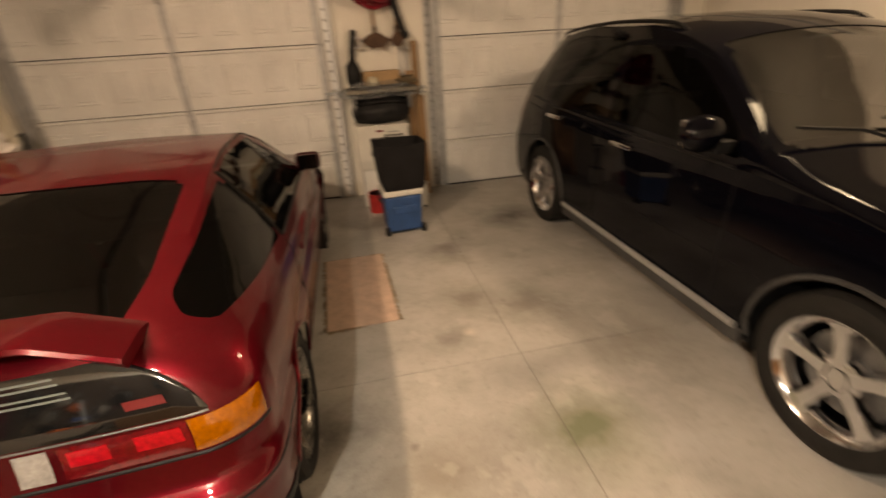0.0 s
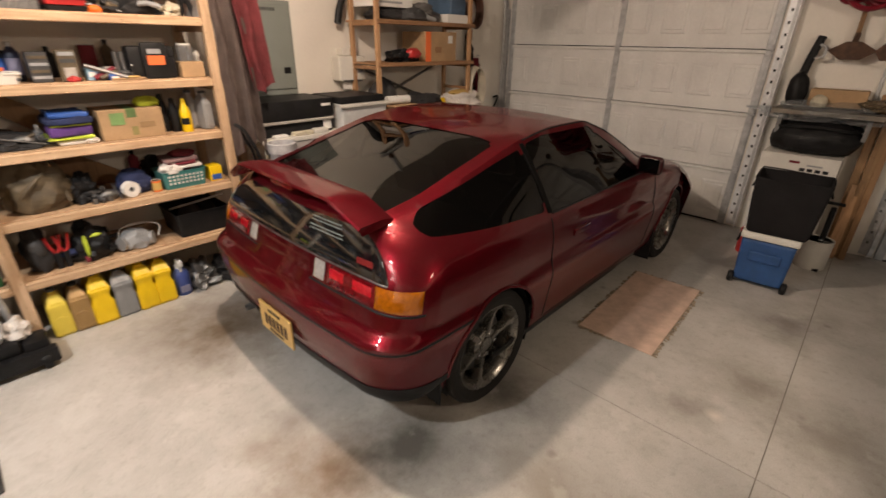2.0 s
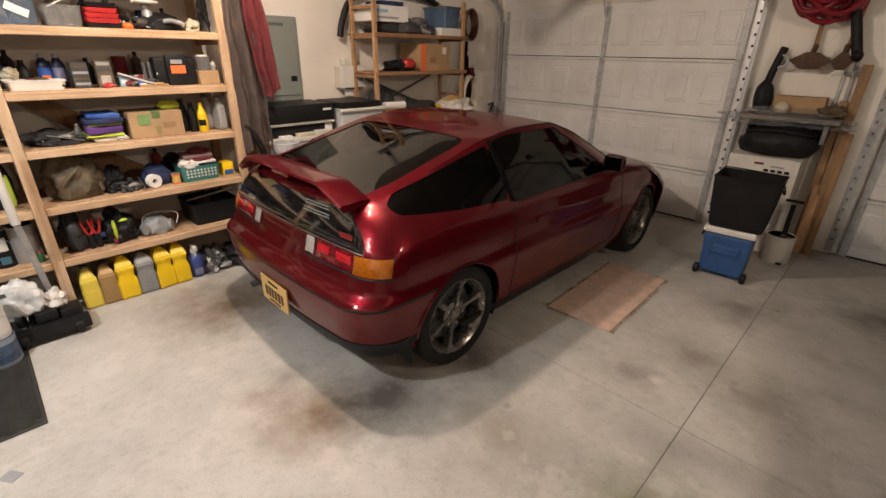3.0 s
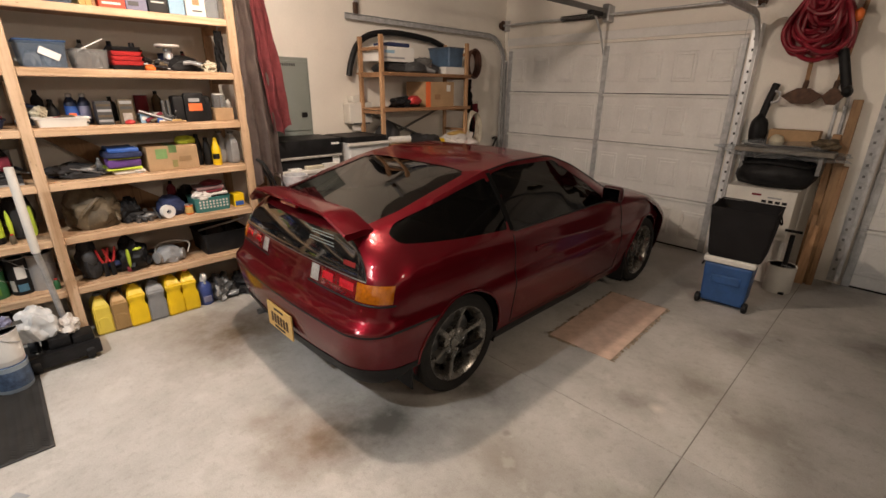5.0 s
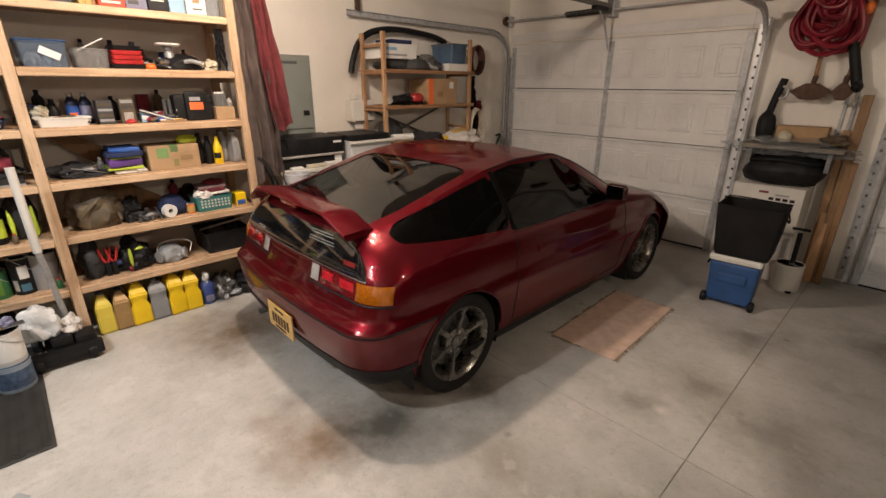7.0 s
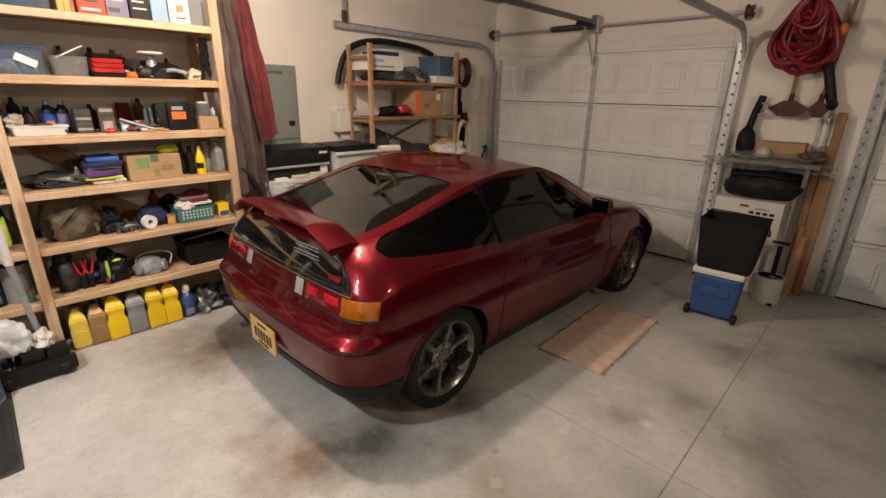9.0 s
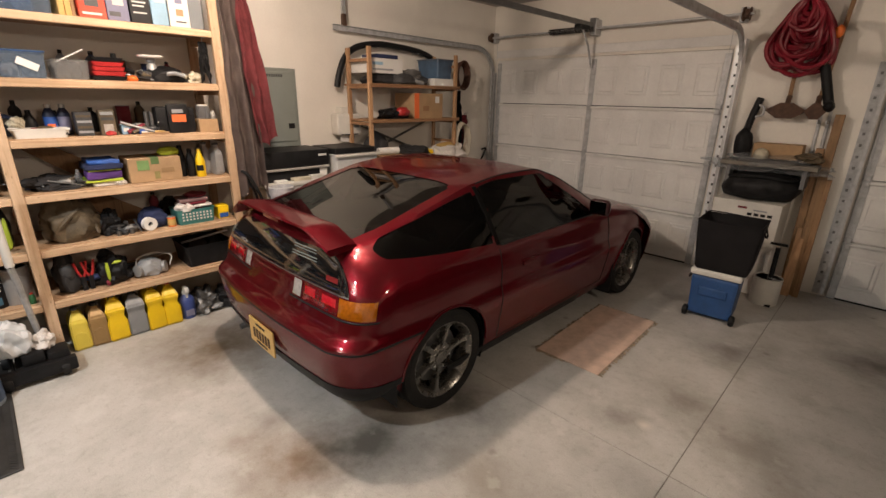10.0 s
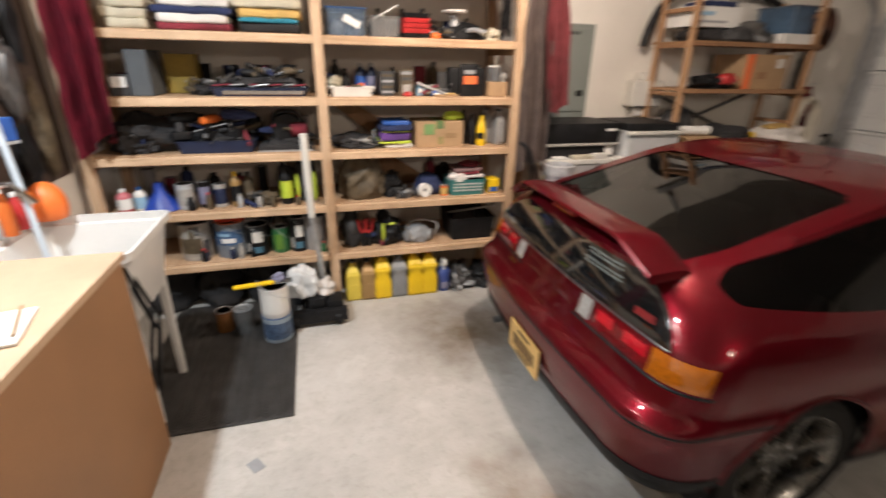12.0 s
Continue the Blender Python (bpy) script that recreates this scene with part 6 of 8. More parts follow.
carton("folded_paper", F - 0.12, F - 0.02, 1.33, 1.50, T[3], 0.012, CARD, "folded tan paper on the shelf", cat="paper")
dc = thing("drill_case", "black moulded drill case with an orange label", "tool case", (F - 0.10, 1.565, T[3]))
part("shell", box(-0.05, 0.05, -0.125, 0.125, 0, 0.175, 0.018), BLACK, dc, "", True)
part("front_shell", box(0.045, 0.075, -0.06, 0.075, 0.0, 0.195, 0.014), BLACK, dc, "", True)
part("label", box(0.0745, 0.077, -0.035, 0.055, 0.075, 0.125, bm=None), ORANGELABEL, dc, "orange label")
part("label", box(0.0745, 0.077, -0.03, 0.04, 0.135, 0.16, bm=None), GREYP, dc, "grey label")
part("latch", box(0.048, 0.058, 0.085, 0.115, 0.12, 0.16, 0.004), BLACK, dc)
carton("open_carton", F - 0.14, F - 0.02, 1.700, 1.832, T[3], 0.090, CARD, "small open cardboard box on the shelf")
bottle("jar", F - 0.085, 1.757, T[3] + 0.091, 0.047, 0.10, CLEAR, WHITEP, "wide clear jar standing on the carton", 0.80, 0.75, cat="jar")
heap("rag", F - 0.06, 1.813, T[3] + 0.091, 0.02, 0.016, 0.05, OLDWHITE, "small pale cloth scrap on the carton", "rag", 7, 0.4)

pk = thing("leaning_plank", "dark brown board leaning behind the things on the shelf", "plank", (XL + 0.06, 0.95, T[2]))
bm = extruded([(-0.30, 0.285), (-0.14, 0.285), (0.30, 0.0), (0.06, 0.0)], -0.012, 0.012, "x", bevel=0.002)
part("board", bm, OLDWOOD, pk)
pk = thing("leaning_plank", "dark brown board leaning behind the leather bag", "plank", (XL + 0.06, 1.10, T[1]))
part("board", extruded([(-0.32, 0.295), (-0.10, 0.295), (0.34, 0.0), (0.08, 0.0)], -0.012, 0.012, "x", bevel=0.002), OLDWOOD, pk)
heap("dark_bag", F - 0.16, 0.80, T[2], 0.12, 0.12, 0.075, CHARCL, "dark soft tool bag on the shelf", "bag", 6, 0.4)
folded("towel_stack", F - 0.24, F - 0.015, 0.985, 1.195, T[2], ((0.030, WHITECL), (0.012, LIME), (0.055, PURPLE), (0.010, LIME), (0.035, NAVY), (0.028, BLUELABEL)), "folded purple, blue and lime microfibre towels")
heap("crumpled_cloth", F - 0.04, 1.165, T[2], 0.04, 0.03, 0.03, WHITECL, "crumpled pale cloth at the shelf edge", "cloth", 9, 0.4)
bottle("small_bottle", F - 0.12, 0.955, T[2], 0.022, 0.11, CLEAR, GREYP, "small clear spray bottle", 0.6)
carton("cardboard_box", F - 0.26, F - 0.012, 1.215, 1.535, T[2], 0.165, CARD, "brown cardboard box closed with green tape", None, ((0.16, 0.5, 0.22, 0.4, M("green_print", (0.16, 0.28, 0.10), 0.7)), (0.46, 0.12, 0.1, 0.3, M("olive_print", (0.25, 0.22, 0.08), 0.7)), (0.6, 0.35, 0.25, 0.2, M("tan_print", (0.30, 0.19, 0.09), 0.7))), flaps=True)
heap("lime_sponge", F - 0.10, 1.485, T[2] + 0.1655, 0.05, 0.065, 0.05, LIME, "lime green car wash sponge on the carton", "sponge", 11, 0.2)
for dx, y, h in ((-0.14, 1.575, 0.225), (-0.10, 1.625, 0.20)):
    bottle("dark_bottle", F + dx, y, T[2], 0.028, h, BLACK, BLACK, "dark glass bottle of car fluid", 0.62, 0.5)
yb = bottle("yellow_bottle", F - 0.05, 1.675, T[2], 0.032, 0.20, YELLOWP, YELLOWP, "bright yellow bottle with dark label", 0.56, 0.38)
wrapped(yb, 0.0325, -75, 15, 0.045, 0.085, BLACK, "black label")
for dx, y in ((-0.17, 1.745), (-0.08, 1.80)):
    jug("oil_bottle", F + dx, y, T[2], SILVERP, DKGREY, "grey quart oil bottle on the shelf", 0.06, 0.11, 0.235, 12)

lb = thing("leather_bag", "worn brown leather tool bag with folded flap", "bag", (F - 0.15, 0.855, T[1]))
part("body", lump(0, 0, 0, 0.13, 0.155, 0.27, 0.3, 13, 4), LEATHER, lb, "", True)
part("flap", lump(0.04, 0.03, 0.10, 0.10, 0.12, 0.16, 0.35, 15, 3, flat=False), LEATHER, lb, "", True)
part("strap", tube(curve_points([(0.08, -0.10, 0.03), (0.13, -0.05, 0.12), (0.12, 0.04, 0.20), (0.06, 0.10, 0.18), (0.12, 0.13, 0.04)], 6), 0.011, 6), LEATHER, lb, "", True)
heap("dark_tool_pouch", F - 0.13, 1.055, T[1], 0.08, 0.075, 0.14, BLACK, "black canvas tool pouch", "pouch", 16, 0.45)
for k, (dx, y, r) in enumerate(((-0.05, 1.13, 0.022), (-0.03, 1.165, 0.016), (-0.07, 1.19, 0.02), (-0.02, 1.09, 0.014))):
    can("socket", F + dx, y, T[1], r, 0.035, DKSTEEL, DKSTEEL, "loose steel wrench socket on the shelf", cat="socket")
spool = thing("tape_roll", "white roll of tape standing on edge", "tape roll", (F - 0.03, 1.275, T[1] + 0.047))
part("roll", lathe([(0.016, -0.02), (0.046, -0.02), (0.046, 0.02), (0.016, 0.02), (0.016, -0.02)], 26, (0, 0, 0), (1, 0.25, 0)), PAPER, spool, "", True)
heap("baseball_hat", F - 0.13, 1.32, T[1], 0.085, 0.095, 0.125, NAVY, "navy blue baseball hat", "hat", 19, 0.2)
can("orange_cup", F - 0.05, 1.422, T[1], 0.027, 0.07, ORANGEP, PAPER, "orange printed paper cup", strip=GOLDCL, cat="cup")
tb = tote("teal_basket", F - 0.22, F - 0.005, 1.45, 1.72, T[1], 0.115, TEAL, None, "teal plastic basket heaped with rags", ((0.3, 0.3, 0.14, WHITECL), (0.62, 0.35, 0.145, MAROON)))
for k in range(9):
    for j in range(3):
        part("slot", box(0.1005 + 0.004, 0.1005 + 0.0065, -0.10 + k * 0.024, -0.088 + k * 0.024, 0.03 + 0.022 * j, 0.042 + 0.022 * j, bm=None), WHITECL, tb, "open slot")
folded("rag_stack", F - 0.21, F - 0.02, 1.48, 1.70, T[1] + 0.118, ((0.022, WHITECL), (0.022, MAROON), (0.022, M("mauve_cloth", (0.20, 0.12, 0.12), 0.85))), "folded white, mauve and faded red shop rags", "rags")
heap("rag", F - 0.12, 1.62, T[1] + 0.182, 0.07, 0.075, 0.035, MAROON, "faded red shop rag on the rag stack", "rag", 21, 0.35)
heap("rag", F - 0.05, 1.52, T[1] + 0.095, 0.05, 0.06, 0.06, WHITECL, "white and orange shop rag on the basket", "rag", 22, 0.35)
carton("small_carton", F - 0.14, F - 0.03, 1.745, 1.825, T[1], 0.10, YELLOWP, "yellow and blue cleaner carton", None, ((0.1, 0.1, 0.8, 0.35, BLUELABEL),))

heap("dark_bag", F - 0.13, 0.77, T[0], 0.10, 0.065, 0.24, CHARCL, "dark grey zipped bag on the lower shelf", "bag", 23, 0.25, ((0.08, 0.0, 0.15, 0.03, 0.04, 0.06, DKGREY),))
for y in (0.845, 0.885):
    c = thing("spring_clamp", "red handled spring clamp", "clamp", (F - 0.05, y, T[0]), 8)
    part("jaw", box(-0.008, 0.008, -0.014, 0.014, 0.0, 0.10, 0.004), BLACK, c)
    for s in (-1, 1):
        part("handle", tube([(0, 0.004 * s, 0.09), (0, 0.02 * s, 0.13), (0, 0.034 * s, 0.20)], 0.008, 6), REDP, c, "", True)
heap("black_bag", F - 0.12, 1.02, T[0], 0.11, 0.095, 0.19, BLACK, "black sports bag with lime piping", "bag", 25, 0.35, ((0.10, -0.04, 0.10, 0.012, 0.012, 0.07, LIME), (0.09, 0.02, 0.16, 0.02, 0.03, 0.012, LIME)))
mk = thing("respirator_mask", "grey respirator half mask with head strap", "mask", (F - 0.09, 1.24, T[0]))
part("shell", lump(0, 0, 0, 0.07, 0.09, 0.12, 0.3, 27, 3), GREYP, mk, "", True)
for s in (-1, 1):
    part("filter", lathe([(0, 0), (0.04, 0), (0.042, 0.02), (0, 0.024)], 18, (0.03, 0.075 * s, 0.05), (0.5, s, 0.1)), SILVERP, mk, "", True)
part("strap", tube(curve_points([(0, -0.09, 0.06), (-0.02, -0.06, 0.13), (0, 0.05, 0.15), (0.02, 0.14, 0.12), (0.03, 0.12, 0.05)], 6), 0.004, 5), WHITEP, mk)
tote("black_tub", F - 0.36, F - 0.01, 1.47, 1.815, T[0], 0.17, BLACK, None, "black rubber tub with rods on the lower shelf", ((0.4, 0.5, 0.16, DKGREY), (0.75, 0.3, 0.19, BLACK)))
part("rod", tube([(F - 0.22, 1.50, T[0] + 0.15), (F - 0.04, 1.80, T[0] + 0.24)], 0.008, 6), SILVERP, bpy.data.objects["black_tub"]).matrix_parent_inverse = bpy.data.objects["black_tub"].matrix_basis.inverted()

GX = -1.735
jug("coolant_jug", GX, 0.755, 0, M("pale_yellow_jug", (0.72, 0.56, 0.07), 0.35, var=0.05), DKGREY, "pale yellow plastic jug of antifreeze", 0.10, 0.17, 0.295, top=0.66)
jug("oil_jug", GX, 0.857, 0, BRONZEP, BLACK, "bronze coloured motor oil jug", 0.105, 0.18, 0.295, top=0.66)
jug("oil_jug", GX, 0.962, 0, YELLOWP, BLACK, "bright yellow motor oil jug on the floor", 0.118, 0.20, 0.325, waist=0.30, top=0.74)
jug("oil_jug", GX, 1.082, 0, M("dull_grey_jug", (0.23, 0.235, 0.24), 0.4, var=0.06), BLACK, "silver grey motor oil jug on the floor", 0.115, 0.19, 0.315, waist=0.16, top=0.76)
jug("oil_jug", GX, 1.195, 0, YELLOWP, BLACK, "bright yellow motor oil jug on the floor", 0.115, 0.20, 0.33, 3, waist=0.30, top=0.74)
jug("oil_jug", GX, 1.308, 0, YELLOWP, REDP, "bright yellow motor oil jug with red cap", 0.112, 0.20, 0.325, -3, waist=0.30, top=0.74)
sb = bottle("spray_bottle", GX + 0.03, 1.42, 0, 0.052, 0.22, M("blue_bottle", (0.05, 0.08, 0.27), 0.35, var=0.1), PAPER, "blue trigger spray bottle with a white head", 0.66, 0.40)
part("trigger_head", box(-0.022, 0.055, -0.015, 0.015, 0.215, 0.255, 0.008), PAPER, sb, "white trigger head", True)
part("trigger", box(0.028, 0.038, -0.007, 0.007, 0.172, 0.22, 0.003), PAPER, sb)
part("label", box(0.0475, 0.0535, -0.03, 0.03, 0.025, 0.075, 0.002, seg=1), LILAC, sb, "faded printed label")
heap("engine_parts", GX - 0.02, 1.56, 0, 0.12, 0.10, 0.15, DKSTEEL, "greasy steel engine parts on the floor", "engine parts", 31, 0.6, ((0.10, -0.03, 0.03, 0.04, 0.03, 0.03, SILVERP), (0.09, 0.06, 0.04, 0.03, 0.05, 0.02, GREYP)))
heap("engine_parts", GX - 0.02, 1.75, 0, 0.12, 0.09, 0.17, BLACK, "dark greasy machine part on the floor", "engine parts", 33, 0.5)

# ---- left bay of the shelves ----
folded("towel_stack", F - 0.34, F - 0.02, -0.44, -0.20, T[4], ((0.05, CREAM), (0.05, CREAM), (0.045, CREAM)), "folded cream bath towels on the shelf")
folded("towel_stack", F - 0.34, F - 0.01, -0.185, 0.195, T[4], ((0.035, MAROON), (0.045, WHITECL), (0.035, NAVY), (0.05, WHITECL)), "folded white, navy and dark red towels")
folded("towel_stack", F - 0.34, F - 0.005, 0.21, 0.57, T[4], ((0.05, CHARCL), (0.022, TEALCL), (0.05, GOLDCL), (0.045, CREAM)), "folded gold, teal and charcoal towels")
carton("small_box", F - 0.14, F - 0.03, -0.46, -0.37, T[3], 0.11, DKGREY, "small dark carton with white label", None, ((0.1, 0.4, 0.8, 0.5, PAPER),))
carton("binder", F - 0.28, F - 0.02, -0.36, -0.255, T[3], 0.235, M("slate_card", (0.075, 0.085, 0.095), 0.7), "slate grey box file on the shelf", cat="binder")
carton("yellow_case", F - 0.40, F - 0.26, -0.24, -0.07, T[3], 0.22, M("olive_mustard", (0.26, 0.18, 0.025), 0.7, var=0.2), "mustard coloured case at the back of the shelf", cat="case")
tr = tote("tool_tray", F - 0.26, F - 0.005, 0.02, 0.57, T[3], 0.050, NAVYSTEEL, None, "blue metal tool tray full of hand tools", ((0.2, 0.2, 0.10, BLACK), (0.5, 0.25, 0.12, MAROON), (0.8, 0.2, 0.11, DKGREY)))
for k in range(7):
    part("tool", tube([(0.09 - 0.02 * (k % 3), -0.25 + 0.07 * k, 0.056), (0.10, -0.16 + 0.07 * k, 0.064)], 0.006, 6), SILVERP if k % 2 else MAROON, tr, "", True)
part("level", box(0.112, 0.124, -0.20, 0.24, 0.010, 0.034, 0.003, seg=1), CHROME, tr, "clear silver level")
for y, s, m in ((0.15, 1.0, BLACK), (0.33, 1.05, MAROON), (0.48, 0.9, NAVY)):
    power_tool("power_drill", F - 0.20, y, T[3] + 0.075, m, BLACK, "cordless drill lying over the tool tray", 0.55, 80)
heap("dark_bag", F - 0.16, -0.40, T[2], 0.13, 0.17, 0.17, CHARCL, "black soft bag of tools on the shelf", "bag", 35, 0.5)
tr = tote("tool_box", F - 0.26, F - 0.01, -0.205, 0.235, T[2], 0.075, NAVYSTEEL, None, "open dark blue toolbox with drills", ((0.25, 0.25, 0.10, BLACK), (0.75, 0.25, 0.09, DKGREY)))
power_tool("power_drill", F - 0.09, -0.13, T[2] + 0.078, BLACK, DKGREY, "black cordless drill in the toolbox", 0.9, 30)
power_tool("power_drill", F - 0.10, 0.0, T[2] + 0.078, ORANGEP, BLACK, "orange cordless driver in the toolbox", 0.8, 60)
power_tool("power_drill", F - 0.08, 0.15, T[2] + 0.078, NAVY, BLACK, "dark blue impact driver in the toolbox", 1.0, -20)
carton("flat_case", F - 0.24, F - 0.01, 0.245, 0.565, T[2], 0.035, CHARCL, "black flat tool case with silver edge", cat="case", bars=((0.0, 0.0, 1.0, 0.3, SILVERP),))
ct = thing("circular_saw", "black and maroon circular saw on a case", "power tool", (F - 0.12, 0.41, T[2] + 0.036))
part("guard", lathe([(0, -0.02), (0.085, -0.02), (0.09, 0.0), (0.085, 0.02), (0, 0.02)], 26, (0, 0, 0.09), (1, 0.2, 0)), BLACK, ct, "", True)
part("motor", lathe([(0, 0), (0.045, 0), (0.045, 0.09), (0, 0.1)], 16, (0.0, 0.03, 0.08), (0, 1, 0)), MAROON, ct, "", True)
part("handle", tube(curve_points([(0, -0.08, 0.10), (0, -0.05, 0.18), (0, 0.06, 0.185), (0, 0.11, 0.12)], 6), 0.014, 8), BLACK, ct, "", True)
bottle("pink_bottle", F - 0.06, -0.54, T[1], 0.04, 0.14, M("pink_plastic", (0.55, 0.16, 0.18), 0.4), PAPER, "pink and white cleaner bottle", strip=PAPER)
bottle("white_bottle", F - 0.06, -0.455, T[1], 0.034, 0.15, WHITEP, BLUEP, "white bottle with blue cap", strip=SKYCARD)
fn = thing("blue_funnel", "wide blue plastic funnel set upside down", "funnel", (F - 0.09, -0.355, T[1]))
part("cone", lathe([(0.105, 0.0), (0.11, 0.004), (0.10, 0.02), (0.03, 0.11), (0.022, 0.165), (0.016, 0.165), (0.024, 0.105), (0.092, 0.018), (0.105, 0.0)], 28), M("bright_blue_plastic", (0.015, 0.05, 0.34), 0.4), fn, "", True)
for y, r, h, m, st in ((-0.215, 0.05, 0.155, GALV, OLDWHITE), (-0.11, 0.032, 0.165, BLACK, LILAC), (-0.02, 0.036, 0.145, OLDWHITE, NAVYSTEEL)):
    can("paint_can", F - 0.08, y, T[1], r, h, m, GALV, "small paint or spray can on the shelf", strip=st)
bottle("brown_bottle", F - 0.07, 0.075, T[1], 0.032, 0.215, BRONZEP, YELLOWP, "amber glue bottle with yellow cap", strip=BLACK)
bottle("brown_bottle", F - 0.12, 0.145, T[1], 0.034, 0.20, LEATHER, BLACK, "dark brown bottle of wood stain")
heap("hand_tool", F - 0.07, 0.25, T[1], 0.05, 0.06, 0.07, LEATHER, "brown wooden hand plane on the shelf", "hand tool", 37, 0.4)
bottle("lime_bottle", F - 0.07, 0.375, T[1], 0.038, 0.245, BLACK, BLACK, "black bottle with lime band", strip=LIME)
heap("work_bag", F - 0.16, 0.50, T[1], 0.12, 0.075, 0.26, CHARCL, "dark bag with lime reflective trim", "bag", 39, 0.15, ((0.11, 0.05, 0.11, 0.012, 0.014, 0.10, LIME), (0.11, -0.055, 0.11, 0.012, 0.012, 0.09, LIME)))
wp = can("white_pail", F - 0.12, -0.215, T[0], 0.095, 0.24, OLDWHITE, WHITEP, "stained white joint compound pail", True, None, "pail")
for a0, a1, z0, z1, m in ((-50, 30, 0.05, 0.15, LEATHER), (-10, 8, 0.15, 0.235, LEATHER), (34, 60, 0.02, 0.13, DKGREY), (-70, -54, 0.09, 0.225, BRONZEP), (12, 24, 0.17, 0.23, DKGREY)):
    wrapped(wp, 0.0955, a0, a1, z0, z1, m, "dried brown stain run")
bp = can("blue_pail", F - 0.12, -0.005, T[0], 0.095, 0.235, M("grey_blue_plastic", (0.20, 0.235, 0.28), 0.4, var=0.25), ORANGEP, "grey blue paint pail with orange lid", True, None, "pail")
wrapped(bp, 0.0955, -60, 50, 0.09, 0.185, M("deep_blue_label", (0.06, 0.12, 0.24), 0.5, var=0.4, scale=25), "blue printed label")
wrapped(bp, 0.0970, -30, 22, 0.105, 0.135, PAPER, "white print bar")
wrapped(bp, 0.0970, -42, 5, 0.15, 0.168, SKYCARD, "pale print bar")
for y0, s in ((-0.03, 0.05), (0.05, 0.04)):
    heap("red_rag", F - 0.10, y0, T[0] + 0.2355, s, s, 0.04, REDBOX, "crumpled orange red rag on the pail", "rag", 811 + int(100 * s), 0.5)
for y, r, h, m, st in ((0.152, 0.072, 0.205, BLACK, None), (0.298, 0.052, 0.175, GREEN, None), (0.415, 0.056, 0.235, BLACK, None)):
    pc = can("paint_can", F - 0.10, y, T[0], r, h, m, GALV, "gallon paint can on the lower shelf", True, st)
    if m is BLACK:
        wrapped(pc, r * 1.004, -15, 35, h * 0.45, h * 0.80, WHITEP, "white paint label")
        wrapped(pc, r * 1.004, -60, -30, h * 0.12, h * 0.42, OLDWHITE, "run of dried white paint")
        wrapped(pc, r * 1.004, -20, 30, h * 0.10, h * 0.30, M("teal_print", (0.06, 0.16, 0.24), 0.5), "blue print bar")
    else:
        wrapped(pc, r * 1.004, -40, 20, h * 0.15, h * 0.75, M("lime_print", (0.10, 0.22, 0.03), 0.5), "green label")
can("steel_pot", F - 0.12, 0.522, T[0], 0.075, 0.235, SILVERP, GALV, "tall stainless steel pot with wire bail", True, None, "pot")

# ---- floor before the shelves ----
can("paint_pail", -1.30, 0.265, 0.0105, 0.084, 0.165, M("frosted_blue_plastic", (0.30, 0.36, 0.42), 0.4), BLUEP, "frosted paint pail with blue label on the mat", False, M("navy_label", (0.07, 0.11, 0.19), 0.5, var=0.5, scale=30), "pail")
can("white_pail", -1.30, 0.265, 0.1765, 0.080, 0.195, SINKWHITE, BLACK, "white paint pail stacked on another pail", True, PAPER, "pail")
sc = thing("paint_stick", "yellow handled scraper lying on the pail", "scraper", (-1.30, 0.255, 0.373), 8)
part("handle", box(-0.017, 0.017, -0.20, 0.02, 0.0, 0.018, 0.006), YELLOWP, sc)
part("blade", box(-0.03, 0.03, 0.02, 0.12, 0.006, 0.009, 0.001, seg=1), DKSTEEL, sc)
heap("rag", -1.33, 0.30, 0.3735, 0.03, 0.035, 0.045, LILAC, "pale lilac cloth on the pail", "rag", 871, 0.5)
can("glass_jar", -1.42, 0.06, 0.0105, 0.055, 0.16, CLEAR, GALV, "clear jar standing on the rubber mat", cat="jar")
can("glass_jar", -1.46, -0.06, 0.0105, 0.05, 0.14, M("amber_jar", (0.20, 0.09, 0.03), 0.2), GALV, "amber jar standing on the rubber mat", cat="jar")
jk = thing("floor_jack", "black hydraulic floor jack with a long pale handle", "jack", (-1.56, 0.50, 0.0), 0)
for s in (-1, 1):
    part("side_plate", extruded([(-0.16, 0.05), (0.18, 0.05), (0.20, 0.09), (0.0, 0.13), (-0.16, 0.15)], 0.10 * s - 0.006, 0.10 * s + 0.006, "y", bevel=0.002), BLACK, jk)
for x in (-0.14, 0.17):
    for s in (-1, 1):
        part("wheel", lathe([(0, -0.02), (0.042, -0.02), (0.048, 0), (0.042, 0.02), (0, 0.02)], 18, (x, 0.13 * s, 0.048), (0, 1, 0)), BLACK, jk, "", True)
part("axle", tube([(0.17, -0.15, 0.05), (0.17, 0.15, 0.05)], 0.012, 8), DKSTEEL, jk, "steel axle", True)
part("body", box(-0.15, 0.15, -0.085, 0.085, 0.05, 0.12, 0.015), BLACK, jk, "", True)
part("ram", tube([(-0.10, 0, 0.10), (0.10, 0, 0.12)], 0.04, 12), BLACK, jk, "", True)
part("front_beam", box(0.14, 0.20, -0.21, 0.19, 0.03, 0.115, 0.012), BLACK, jk, "", True)
part("lift_arm", box(-0.05, 0.16, -0.055, 0.055, 0.115, 0.185, 0.02), BLACK, jk, "", True)
part("side_arm", box(0.02, 0.16, 0.06, 0.17, 0.05, 0.16, 0.02), BLACK, jk, "", True)
part("saddle", lathe([(0.03, 0), (0.05, 0.01), (0.055, 0.03), (0, 0.025)], 18, (0.10, 0, 0.14)), BLACK, jk, "", True)
part("handle", tube([(-0.08, 0.06, 0.14), (0.06, 0.03, 0.6), (0.115, 0.02, 0.72)], 0.017, 10), GALV, jk, "pale steel handle", True)
